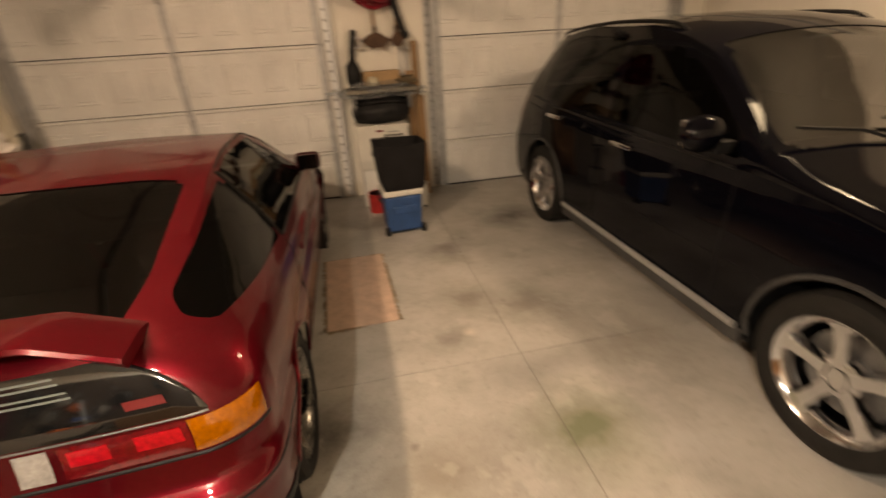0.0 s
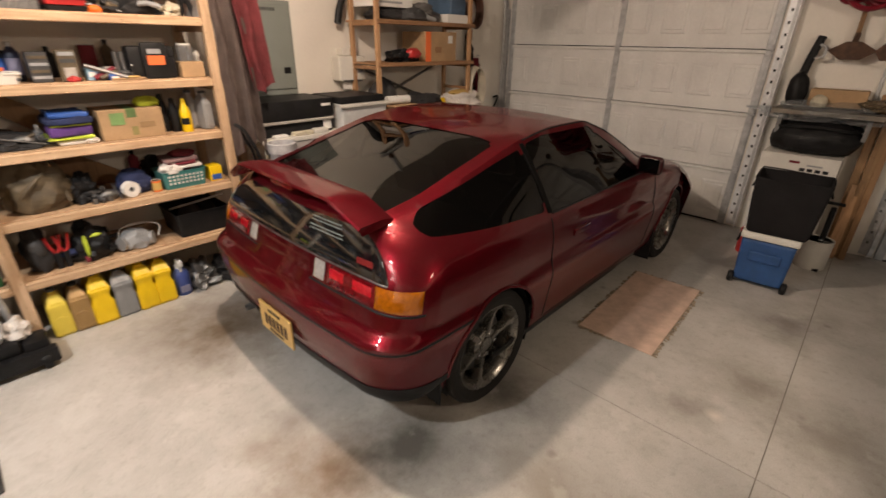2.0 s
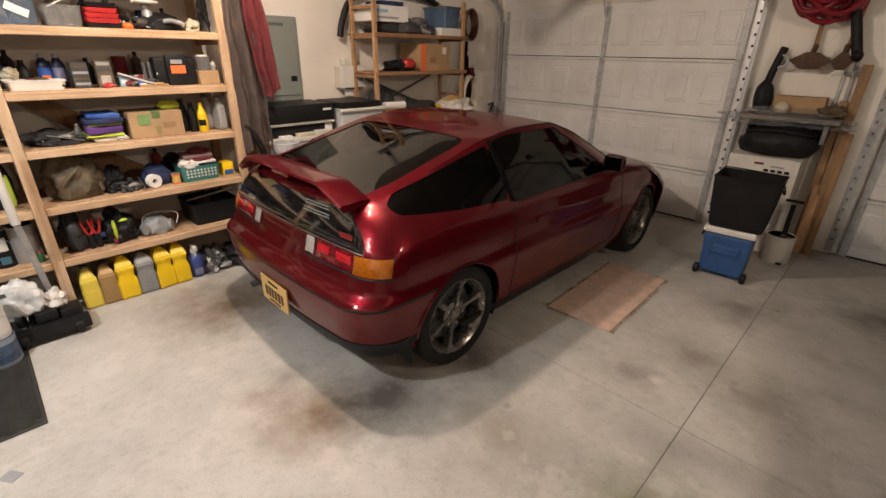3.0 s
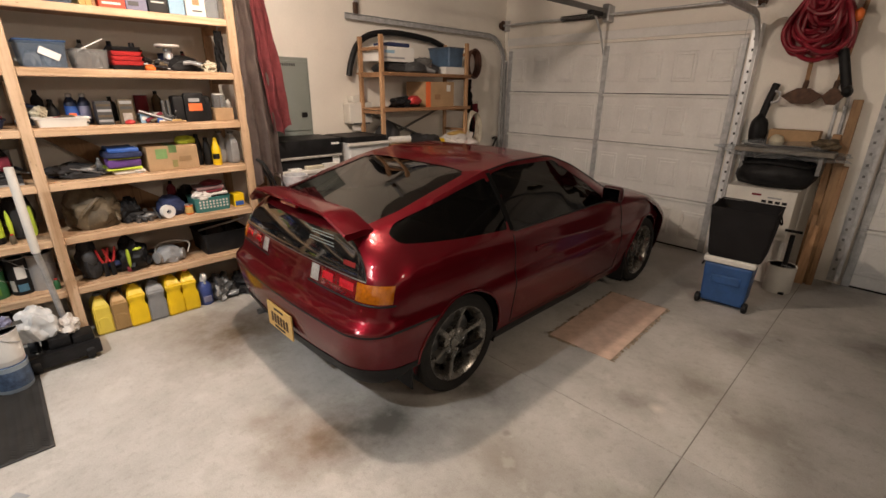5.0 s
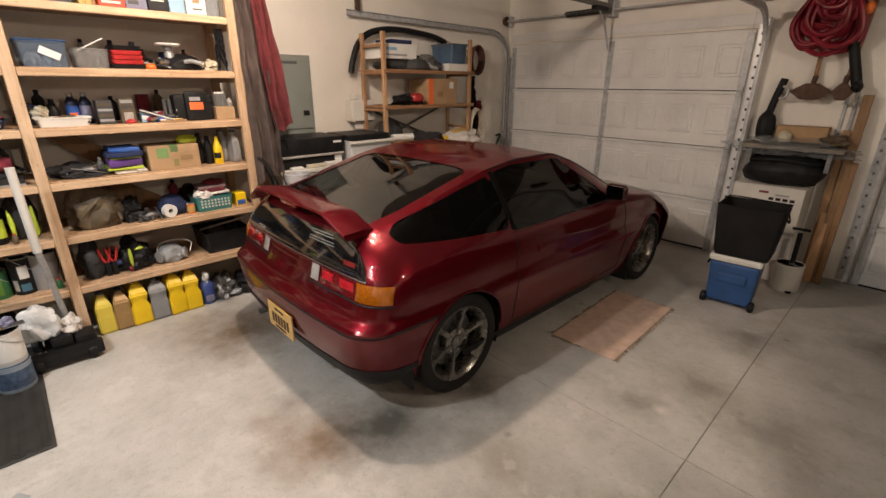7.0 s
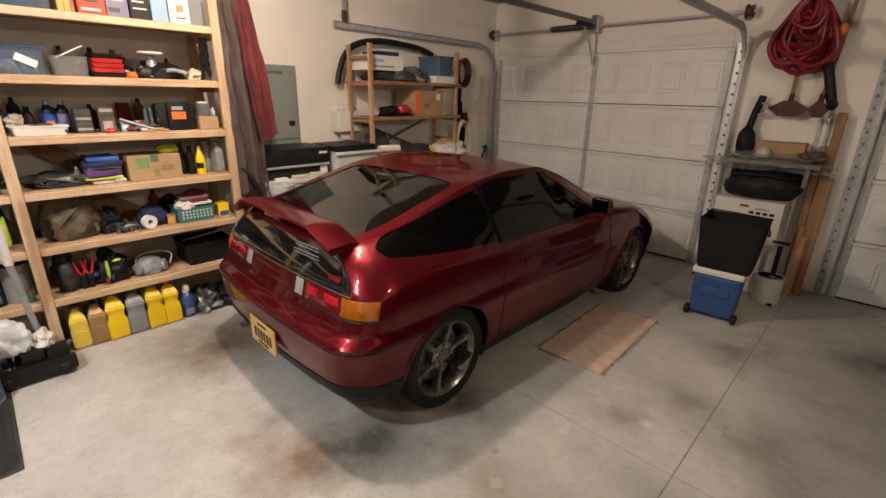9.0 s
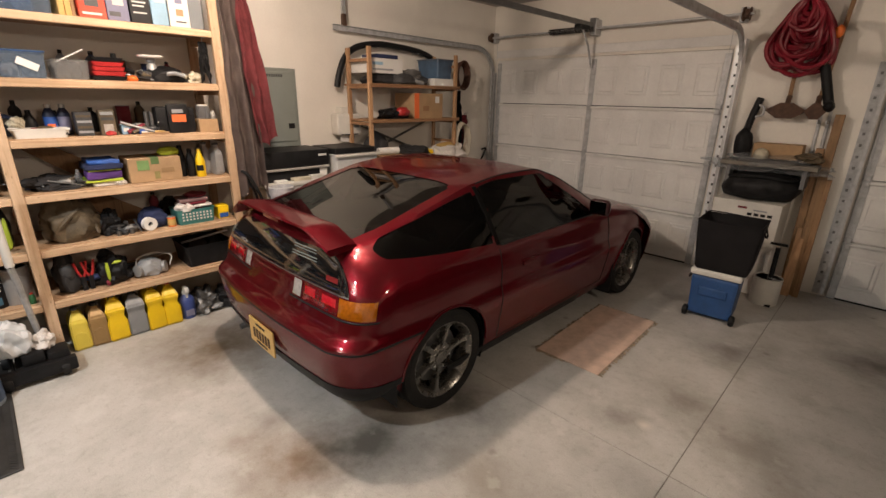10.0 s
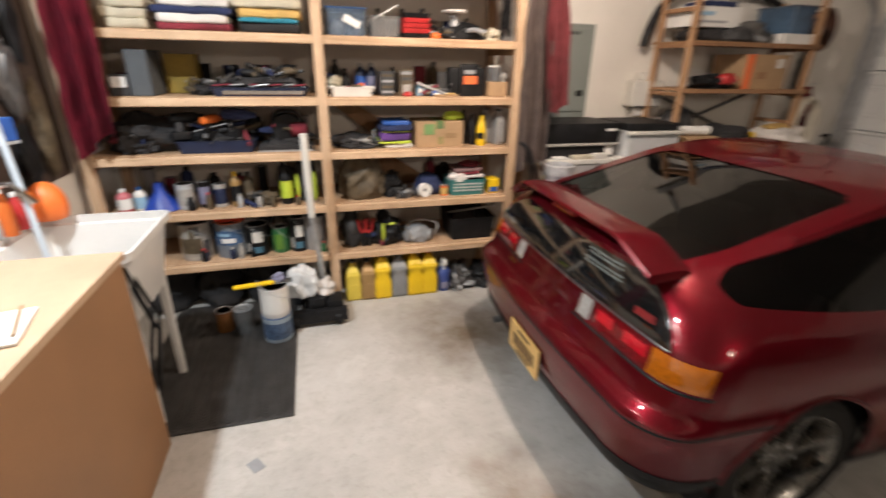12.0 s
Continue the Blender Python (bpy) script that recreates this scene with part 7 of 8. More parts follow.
part("handle_grip", tube([(0.115, 0.02, 0.72), (0.125, 0.015, 1.21)], 0.022, 12), WHITEP, jk, "white handle grip", True)
heap("plastic_bag", -1.50, 0.42, 0.175, 0.09, 0.10, 0.17, FROSTED, "crumpled clear plastic bag over the jack", "bag", 41, 0.35)
heap("rag", -1.52, 0.56, 0.16, 0.06, 0.06, 0.09, WHITECL, "pale rag lying on the jack", "rag", 43, 0.5)

# ---- dark clutter standing deeper on the shelves ----
rnd = random.Random(77)
for lev, y0, y1 in ((3, -0.50, 0.55), (2, -0.5, 0.55), (1, -0.5, 0.5), (0, -0.3, 0.5), (3, 0.75, 1.75), (1, 1.42, 1.75), (4, 1.05, 1.7)):
    y = y0
    while y < y1:
        m = rnd.choice((BLACK, DKGREY, LEATHER, NAVY, MAROON, RUST, BLACK, GREYP, CHARCL))
        kind, x = rnd.random(), F - rnd.uniform(0.40, 0.46)
        if kind < 0.4:
            can("old_can", x, y, T[lev], rnd.uniform(0.03, 0.05), rnd.uniform(0.10, 0.19), m, GALV, "dusty dark can at the back of the shelf", cat="can")
        elif kind < 0.7:
            bottle("old_bottle", x, y, T[lev], rnd.uniform(0.025, 0.04), rnd.uniform(0.13, 0.22), m, BLACK, "dusty dark bottle at the back of the shelf")
        else:
            heap("tool_bundle", x, y, T[lev], 0.06, 0.06, rnd.uniform(0.08, 0.15), m, "dark bundle of tools at the back of the shelf", "tools", rnd.randint(100, 900), 0.45)
        y += rnd.uniform(0.10, 0.2)

DARKS = (BLACK, DKGREY, NAVY, MAROON, LEATHER, DKSTEEL, BLACK)
for x, y, lev, d, w, h, seed, lab in ((F - 0.17, -0.02, 3, 0.10, 0.10, 0.10, 201, "dark pile of hand tools on the shelf"), (F - 0.10, 0.30, 3, 0.07, 0.24, 0.15, 202, "pile of red, blue and black hand tools in the tray"),
                                      (F - 0.12, -0.42, 2, 0.10, 0.12, 0.15, 203, "heap of black tool pouches and pliers"), (F - 0.12, 0.03, 2, 0.09, 0.20, 0.16, 204, "cordless tools and cords heaped in the toolbox"),
                                      (F - 0.14, 0.42, 2, 0.09, 0.13, 0.15, 205, "dark red and black power tools heaped on a case"), (F - 0.10, 0.22, 1, 0.06, 0.10, 0.08, 206, "brown and black wood tools on the shelf"),
                                      (F - 0.10, 0.86, 2, 0.09, 0.14, 0.06, 207, "dark tangle of straps and tools on the shelf"), (F - 0.10, 1.14, 1, 0.07, 0.10, 0.06, 208, "loose sockets and wrenches on the shelf"),
                                      (F - 0.12, 1.02, 0, 0.09, 0.14, 0.15, 209, "dark pouch with clamps and pliers"), (F - 0.11, 1.38, 4, 0.08, 0.14, 0.07, 210, "black angle grinder and cords on the shelf"),
                                      (F - 0.10, 0.88, 3, 0.07, 0.06, 0.06, 211, "small dark fittings on the shelf"), (F - 0.08, 1.40, 3, 0.05, 0.10, 0.05, 212, "loose drill bits and boxes on the shelf")):
    tool_heap(x, y, T[lev] + (0.03 if seed in (202, 204) else 0.0), d, w, h, seed, DARKS, lab)
tote("storage_box", F - 0.30, F - 0.005, 1.66, 1.84, T[5], 0.25, CLEAR, None, "clear plastic bin at the end of the top shelf", ((0.5, 0.5, 0.09, WHITECL),))
# dark things pushed under the lowest shelf, and small ones between the cans
for y, w, h, sd in ((-0.45, 0.17, 0.27, 701), (-0.14, 0.15, 0.24, 702), (0.16, 0.15, 0.28, 703)):
    heap("dark_bag", SX - 0.30, y, 0.0, 0.20, w, h, CHARCL, "dark bag pushed under the lowest shelf", "bag", sd, 0.2)
rnd = random.Random(31)
for k in range(12):
    m = rnd.choice((BLACK, NAVYSTEEL, OLDWHITE, DKGREY, LEATHER, GREEN, GALV))
    y, lev = rnd.uniform(-0.28, 0.58), (0, 1)[k % 2]
    bottle("small_bottle", F - rnd.uniform(0.0, 0.03), y, T[lev], rnd.uniform(0.014, 0.024), rnd.uniform(0.06, 0.12), m, rnd.choice((BLACK, OLDWHITE, REDP)), "small worn bottle between the cans", 0.6, 0.5)


# ---- garments at the shelf ends ----
drape("hanging_coat", -1.61, 1.875, 2.075, 0.93, 2.50, COATCL, "taupe work coat hung at the shelf end", 2.3, 0.04, 0.6, 2, 0.035)
drape("hanging_shirt", -1.57, 1.945, 2.105, 1.32, 2.50, M("faded_red_cloth", (0.26, 0.055, 0.062), 0.95, var=0.3, scale=9, fine=180, bump=0.7), "dusty red cotton shirt hung beside the coat", 2.2, 0.025, 0.2, 5, 0.11)
drape("hanging_towel", -1.56, -0.60, -0.385, 1.15, 2.30, M("crimson_cloth", (0.20, 0.008, 0.026), 0.95, var=0.3, scale=9, fine=180, bump=0.7), "crimson towel hung at the shelf end", 2.3, 0.05, 0.8, 7, -0.04)
hs = thing("black_hose", "black rubber hose hung beside the shelf post", "hose", (0, 0, 0))
part("hose", tube(curve_points([(-1.60, 1.92, 1.10), (-1.56, 1.95, 1.07), (-1.54, 1.99, 0.98), (-1.56, 2.04, 0.85), (-1.60, 2.10, 0.6), (-1.62, 2.1, 0.02)], 8), 0.012, 8), BLACK, hs, "", True)
part("hose", tube(curve_points([(-1.62, 1.93, 1.08), (-1.59, 1.97, 1.0), (-1.60, 2.02, 0.85), (-1.64, 2.05, 0.5), (-1.66, 2.05, 0.02)], 8), 0.010, 8), BLACK, hs, "", True)

# ---- west wall: panel, dispenser, bench, rack ----
pn = thing("breaker_panel", "grey green steel breaker panel flush in the wall", "breaker panel", (XL, 2.545, 1.54), kind="structure")
part("cover", box(0.0, 0.018, -0.20, 0.20, -0.345, 0.345, 0.004, seg=1), PANELGREY, pn)
part("door", box(0.018, 0.030, -0.175, 0.175, -0.30, 0.315, 0.004, seg=1), PANELGREY, pn)
part("latch", box(0.030, 0.038, 0.085, 0.145, -0.18, -0.135, 0.004, seg=1), BLACK, pn, "black latch")
for k in range(7):
    part("print", box(0.0302, 0.0312, -0.085 + k * 0.022, -0.070 + k * 0.022, 0.268, 0.292, bm=None), DKGREY, pn, "dark raised mark")
dp = thing("paper_dispenser", "white plastic paper towel dispenser on the wall", "dispenser", (XL, 3.24, 1.25))
part("housing", box(0.0, 0.13, -0.14, 0.14, 0.03, 0.24, 0.025, seg=3), WHITEP, dp, "", True)
part("slot", box(0.06, 0.131, -0.10, 0.10, 0.028, 0.042, 0.004), DKGREY, dp)
part("paper", box(0.085, 0.088, -0.09, 0.09, -0.04, 0.035, bm=None), PAPER, dp)
part("window", box(0.129, 0.132, 0.05, 0.11, 0.10, 0.13, bm=None), GREYP, dp)
part("top", box(0.0, 0.10, -0.08, 0.08, 0.24, 0.30, 0.012), WHITEP, dp)

wb = thing("work_table", "long pale work table along the wall", "table", (-1.90, 3.35, 0))
part("top", box(-0.29, 0.29, -1.25, 1.35, 0.93, 0.965, 0.006), WHITEP, wb)
for sx in (-0.25, 0.25):
    for sy in (-1.18, 0.05, 1.28):
        part("leg", box(sx - 0.03, sx + 0.03, sy - 0.03, sy + 0.03, 0, 0.93, 0.004, seg=1), PINEZ, wb)
part("shelf", box(-0.27, 0.27, -1.2, 1.3, 0.30, 0.325, 0.004), PINE, wb)
part("apron", box(0.262, 0.282, -1.24, 1.34, 0.862, 0.929, 0.003, seg=1), M("pale_grey_laminate", (0.42, 0.41, 0.40), 0.5, var=0.1), wb, "pale grey apron")
part("apron_rail", box(0.266, 0.290, -1.24, 1.34, 0.836, 0.861, 0.003, seg=1), CREAM, wb, "cream rail under the apron")
bn = thing("slim_bin", "tall pale grey plastic bin standing before the work table", "bin", (-1.495, 2.175, 0.0))
part("body", lathe([(0, 0), (0.066, 0), (0.072, 0.01), (0.088, 0.93), (0.094, 0.935), (0.096, 0.955), (0.090, 0.960), (0.084, 0.93), (0.066, 0.03), (0, 0.025)], 28), M("pale_bin_plastic", (0.36, 0.36, 0.375), 0.45, var=0.12, scale=8), bn, "", True)
part("liner", lathe([(0.0975, 0.90), (0.0985, 0.962), (0.088, 0.967), (0.080, 0.90)], 28), M("bin_liner", (0.42, 0.42, 0.435), 0.4, var=0.2, scale=25, bump=0.5), bn, "white liner folded over the rim", True)
pr = thing("printer", "black flat printer standing on the work table", "printer", (-1.86, 2.43, 0.966))
part("body", box(-0.20, 0.20, -0.30, 0.30, 0.108, 0.245, 0.014, seg=3), BLACK, pr, "", True)
part("tray", box(-0.19, 0.19, -0.28, 0.28, 0.0, 0.088, 0.008), BLACK, pr)
part("gap_plate", box(-0.19, 0.215, -0.29, 0.29, 0.089, 0.107, 0.004, seg=1), OLDWHITE, pr, "pale paper tray lip")
part("label", box(0.19, 0.1925, 0.20, 0.27, 0.015, 0.085, bm=None), PAPER, pr, "white label")
part("strip", box(0.20, 0.2025, 0.19, 0.27, 0.190, 0.208, bm=None), PAPER, pr, "white label")
for k, (y, w, m) in enumerate(((2.20, 0.10, PAPER), (2.35, 0.16, CREAM), (2.52, 0.12, WHITEP))):
    carton("loose_paper", -1.68, -1.615, y, y + w, 0.966, 0.018 + 0.008 * k, m, "loose papers at the table edge", cat="paper")
cb = tote("storage_box", -2.02, -1.60, 2.76, 3.24, 0.966, 0.20, FROSTED, None, "clear plastic storage box under a black lid", ((0.3, 0.35, 0.08, GREYP), (0.7, 0.35, 0.10, WHITECL)))
part("lid", box(-0.20, 0.20, -0.24, 0.20, 0.193, 0.245, 0.012), BLACK, cb, "black lid")
part("rim", box(0.200, 0.224, -0.25, 0.25, 0.166, 0.192, 0.006), WHITEP, cb, "white rim")
rl = thing("paper_roll", "white paper roll lying on the table", "paper roll", (-1.72, 3.42, 1.14))
part("roll", cyl((0, -0.10, 0), (0.03, 0.13, 0), 0.035, n=18), PAPER, rl, "", True)
carton("carton", -1.98, -1.62, 3.32, 3.60, 0.966, 0.135, CARD, "brown carton on the work table")
heap("tarpaulin", -1.84, 3.85, 0.966, 0.22, 0.24, 0.16, CHARCL, "dark folded tarpaulin on the table", "tarpaulin", 51, 0.4)
heap("cloth_pile", -1.80, 4.35, 0.966, 0.20, 0.22, 0.16, WHITECL, "pile of pale rags on the table", "rags", 53, 0.45, ((0.05, -0.05, 0.18, 0.09, 0.12, 0.03, GOLDCL),))

rk = thing("wood_rack", "stained wooden rack crowded with tools and cartons", "rack", (-1.93, 3.88, 0.896))
RZ = 0.896
for x in (-0.15, 0.19):
    for y in (-0.62, 0.55):
        part("post", box(x - 0.016, x + 0.016, y - 0.021, y + 0.021, 0.07, 1.20, 0.004, seg=1), STAINED, rk)
for y in (-0.62, 0.55):
    for z in (0.30, 0.52, 0.86, 1.10):
        part("rung", box(-0.15, 0.19, y - 0.012, y + 0.012, z - 0.03, z, 0.003, seg=1), STAINEDY, rk)
for z in (0.545, 0.875):
    part("shelf", box(-0.215, 0.205, -0.635, 0.60, z - 0.018, z, 0.003, seg=1), STAINEDY, rk)
    part("shelf_edge", box(0.2055, 0.222, -0.635, 0.60, z - 0.03, z + 0.004, 0.003, seg=1), STAINEDY, rk)
for a, b in (((-0.205, -0.60, 0.10), (-0.205, 0.53, 0.52)), ((-0.205, 0.53, 0.10), (-0.205, -0.60, 0.52))):
    part("brace", tube([a, b], 0.012, 6), DKSTEEL, rk, "steel cross brace")
heap("dark_bundle", -1.93, 3.52, RZ + 0.876, 0.15, 0.20, 0.10, CHARCL, "dark folded tarpaulin under the white carton", "tarpaulin", 601, 0.2)
heap("grey_tarpaulin", -1.90, 3.88, RZ + 0.876, 0.13, 0.17, 0.13, TARP, "crumpled grey tarpaulin on the rack", "tarpaulin", 602, 0.45, ((0.06, -0.14, 0.03, 0.06, 0.12, 0.05, TARP), (0.08, 0.10, 0.04, 0.05, 0.10, 0.06, DKGREY)))
carton("white_carton", -2.10, -1.80, 3.30, 3.72, RZ + 0.976, 0.135, PAPER, "white carton with grey print on the rack", None, ((0.1, 0.2, 0.6, 0.12, GREYP), (0.1, 0.55, 0.3, 0.2, SKYCARD)))
carton("white_carton", -2.05, -1.80, 3.40, 3.66, RZ + 1.113, 0.035, NAVY, "flat dark blue folder on the rack")
tote("blue_crate", -2.12, -1.78, 4.20, 4.44, RZ + 0.955, 0.195, M("slate_blue_plastic", (0.065, 0.115, 0.19), 0.45, var=0.3), M("slate_lid", (0.10, 0.12, 0.15), 0.5), "slate blue storage crate on the rack")
carton("flat_carton", -2.12, -1.75, 4.12, 4.45, RZ + 0.876, 0.077, PAPER, "flat white carton under the blue crate")
heap("yellow_bag", -1.90, 4.12, 0.966, 0.12, 0.12, 0.12, YELLOWP, "yellow plastic bag of material under the rack", "bag", 603, 0.3)
heap("white_rags", -1.80, 4.30, 0.966, 0.12, 0.17, 0.08, WHITECL, "white rags heaped under the rack", "rags", 604, 0.45)
heap("dark_clothes", -1.82, 3.90, 0.966, 0.12, 0.16, 0.08, CHARCL, "dark work clothes heaped under the rack", "clothes", 605, 0.4)
gt = thing("gray_drill", "grey and black corded power tool on the rack", "power tool", (-1.84, 3.72, RZ + 0.876), 0)
part("body", lump(0.05, 0.0, 0, 0.07, 0.16, 0.11, 0.35, 61, 3), DKGREY, gt, "", True)
part("nose", cyl((0.05, 0.12, 0.05), (0.06, 0.26, 0.02), 0.03, 0.02, 12), GREYP, gt, "", True)
heap("tool_bundle", -1.83, 3.60, RZ + 0.5455, 0.12, 0.16, 0.10, BLACK, "black bundled tools on the rack", "tools", 63, 0.5, ((0.10, 0.05, 0.07, 0.05, 0.08, 0.05, REDP),))
carton("cardboard_box", -2.08, -1.76, 3.84, 4.26, RZ + 0.5455, 0.255, CARD, "brown cardboard box with one orange end", None, ((0.0, 0.0, 0.16, 1.0, ORANGELABEL), (0.72, 0.62, 0.14, 0.26, PAPER), (0.3, 0.3, 0.2, 0.2, BROWNPANEL)))
heap("dark_case", -1.98, 3.50, 0.966, 0.14, 0.14, 0.29, DKGREY, "dark grey moulded case under the rack", "case", 65, 0.12)
cc = thing("white_cable_coil", "white extension cord coil hung on the rack", "cable", (-1.72, 4.56, 1.22))
for k in range(6):
    part("loop", tube([(0.012 * (k - 3), (0.075 + 0.008 * k) * math.sin(a), (0.17 + 0.006 * k) * math.cos(a) - 0.01 * k) for a in [2 * math.pi * j / 26 for j in range(26)]], 0.006, 6, closed=True), M("ivory_cable", (0.55, 0.50, 0.40), 0.5), cc, "", True)
hr = thing("hose_reel", "dark brown hose coil hung on the wall", "hose", (XL + 0.06, 4.97, 1.92))
for k in range(5):
    part("loop", tube([(0.02 * (k - 2), (0.10 + 0.008 * (k % 3)) * math.sin(a), (0.14 + 0.006 * k) * math.cos(a)) for a in [2 * math.pi * j / 26 for j in range(26)]], 0.012, 6, closed=True), M("brown_rubber", (0.09, 0.035, 0.02), 0.6), hr, "", True)
for k, (y, z0, z1, m) in enumerate(((4.92, 1.35, 1.74, CHARCL), (5.03, 1.02, 1.45, MAROON), (4.93, 0.96, 1.28, BLACK))):
    drape("work_gloves", XL + 0.05 + 0.02 * k, y - 0.06, y + 0.07, z0, z1, m, "dark work gloves and straps hung on the wall", 2, 0.025, 0.7, 11 + k)
hk = thing("wall_hook", "black steel tool hook on the wall", "hook", (XL + 0.01, 5.42, 0.92))
part("hook", tube(curve_points([(0.0, -0.06, -0.06), (0.06, -0.05, -0.09), (0.08, 0.0, 0.0), (0.05, 0.08, 0.08), (0.0, 0.05, 0.06)], 6), 0.012, 7), BLACK, hk, "", True)
ws = thing("weather_strip", "black rubber bumper strip hung in an arch on the wall", "rubber strip", (XL + 0.09, 0, 0))
part("strip", tube(curve_points([(0, 3.14, 1.74), (0, 3.17, 1.86), (0, 3.25, 2.02), (0, 3.40, 2.12), (0, 3.65, 2.165), (0, 3.95, 2.16), (0, 4.25, 2.13), (0, 4.47, 2.06), (0, 4.58, 1.99)], 8), 0.030, 10), BLACK, ws, "", True)
for y, z in ((3.5, 2.14), (4.2, 2.135)):
    part("nail", tube([(-0.09, y, z - 0.02), (0.02, y, z - 0.02)], 0.006, 6), GALV, ws)

# ---- centre post between the doors ----
hp = thing("wall_shelf", "weathered grey shelf on the wall between the doors", "shelf", (1.15, YD, 1.13))
part("board", box(-0.35, 0.36, -0.36, -0.002, 0.0, 0.035, 0.004), M("weathered_wood", (0.20, 0.18, 0.15), 0.8, var=0.25, scale=9), hp)
for sx in (-0.28, 0.28):
    part("bracket", box(sx - 0.015, sx + 0.015, -0.32, -0.004, -0.16, 0.0, bm=None), DKSTEEL, hp)
part("plastic_cover", lump(0.0, -0.24, -0.045, 0.40, 0.17, 0.13, 0.55, 71, 4), CLEAR, hp, "crumpled plastic sheet", True)
carton("wooden_box", 1.00, 1.36, YD - 0.20, YD - 0.04, 1.19, 0.13, CARD, "low wooden box on the wall shelf")
heap("yarn_ball", 1.08, YD - 0.24, 1.185, 0.055, 0.055, 0.085, CREAM, "cream ball of twine on the wall shelf", "twine", 73, 0.1)
heap("dark_rag", 1.42, YD - 0.20, 1.185, 0.09, 0.09, 0.07, LEATHER, "brown rag on the wall shelf", "rag", 75, 0.4)
lf = thing("leaf_blower", "black garden blower hung on the wall", "garden tool", (0.90, YD - 0.02, 1.18))
part("body", lump(0.0, -0.10, 0.0, 0.075, 0.075, 0.27, 0.2, 77, 3), BLACK, lf, "", True)
part("pipe", tube(curve_points([(0.0, -0.09, 0.22), (0.02, -0.08, 0.36), (0.05, -0.05, 0.52)], 5), 0.03, 10), BLACK, lf, "", True)
part("grip", tube(curve_points([(0.05, -0.10, 0.36), (0.10, -0.12, 0.38), (0.10, -0.11, 0.44), (0.06, -0.08, 0.46)], 5), 0.011, 7), GALV, lf, "", True)
tub = thing("black_bag", "black round bag stuffed under the wall shelf", "bag", (1.13, YD - 0.24, 0.84))
part("body", lump(0, 0, 0, 0.30, 0.19, 0.27, 0.10, 79, 4), BLACK, tub, "", True)
part("rim", tube([(0.27 * math.cos(a), 0.17 * math.sin(a), 0.20 + 0.01 * math.sin(3 * a)) for a in [2 * math.pi * k / 30 for k in range(30)]], 0.014, 6, closed=True), BLACK, tub, "", True)
carton("white_carton", 0.86, 1.36, YD - 0.45, YD - 0.04, 0.0, 0.40, PAPER, "large white carton on the floor")
wc = carton("white_carton", 0.84, 1.36, YD - 0.47, YD - 0.04, 0.402, 0.435, WHITEP, "white appliance carton with small dark print", cat="carton")
for k in range(4):
    part("print", box(0.02 + 0.05 * k, 0.055 + 0.05 * k, -0.2175, -0.214, 0.318, 0.342, bm=None), BLACK, wc, "dark printed mark")
part("print", box(-0.06, 0.01, -0.2175, -0.214, 0.372, 0.390, bm=None), MAROON, wc, "red printed mark")
part("print", box(0.06, 0.16, -0.2175, -0.214, 0.36, 0.372, bm=None), GREYP, wc, "grey printed mark")
hb = thing("hand_pump", "black hand pump standing beside the carton", "pump", (1.42, YD - 0.62, 0.0))
part("tube", cyl((0, 0, 0), (0, 0, 0.52), 0.018, n=12), BLACK, hb, "", True)
part("handle", tube([(-0.06, 0, 0.55), (0.06, 0, 0.55)], 0.012, 8), BLACK, hb, "", True)
part("base", box(-0.05, 0.05, -0.04, 0.04, 0, 0.02, 0.004), BLACK, hb)
can("white_bucket", 1.40, 5.10, 0.0, 0.105, 0.24, WHITEP, WHITEP, "translucent white plastic bucket on the floor", True, None, "bucket")
can("red_bucket", 0.97, 5.06, 0.0, 0.09, 0.20, REDP, REDP, "small red plastic bucket on the floor", True, None, "bucket")
for k, (x, w, h, lean, m) in enumerate(((1.475, 0.060, 1.30, -0.01, OLDWOOD), (1.535, 0.065, 1.58, 0.0, TANWOOD), (1.580, 0.045, 1.05, 0.0, OLDWOOD), (1.50, 0.07, 0.62, 0.0, STAINED))):
    lw = thing("lumber_board", "brown timber board leaning on the wall between the doors", "lumber", (x, YD - 0.16 - 0.022 * k, 0.0), group="leaning boards")
    bm = box(-w / 2, w / 2, -0.019, 0.019, 0, h, 0.003, seg=1)
    for v in bm.verts:
        v.co.y += 0.085 * v.co.z / h
        v.co.x += lean * v.co.z / h
    part("board", bm, m, lw)
hc = thing("red_hose_coil", "coiled red air hose hung from the wall", "hose", (1.17, YD - 0.16, 2.20))
rnd = random.Random(8)
for k in range(46):
    f = rnd.random() ** 0.7
    w, drop, tl = 0.035 + 0.115 * f + rnd.uniform(-0.012, 0.012), 0.12 + 0.45 * f + rnd.uniform(-0.03, 0.03), rnd.uniform(-0.22, 0.16)
    pts = []
    for j in range(36):
        a = 2 * math.pi * j / 36
        u, v = w * math.sin(a) * (1.0 - 0.42 * math.cos(a)), drop * (math.cos(a) - 1) / 2
        pts.append((0.005 + u - v * tl + 0.006 * math.sin(5 * a + k), -0.02 + 0.0045 * (k - 23) + 0.012 * math.sin(2 * a + k), 0.27 + v))
    part("loop", tube(pts, 0.0185, 8, closed=True), REDHOSE, hc, "", True)
part("tie", tube([(0.03 * math.cos(a), -0.02 + 0.09 * math.sin(a), 0.27) for a in [2 * math.pi * j / 16 for j in range(16)]], 0.008, 6, closed=True), REDP, hc)
part("hanger", tube([(0, 0.16, 0.31), (0, -0.10, 0.31), (0, -0.12, 0.35)], 0.008, 6), DKSTEEL, hc)
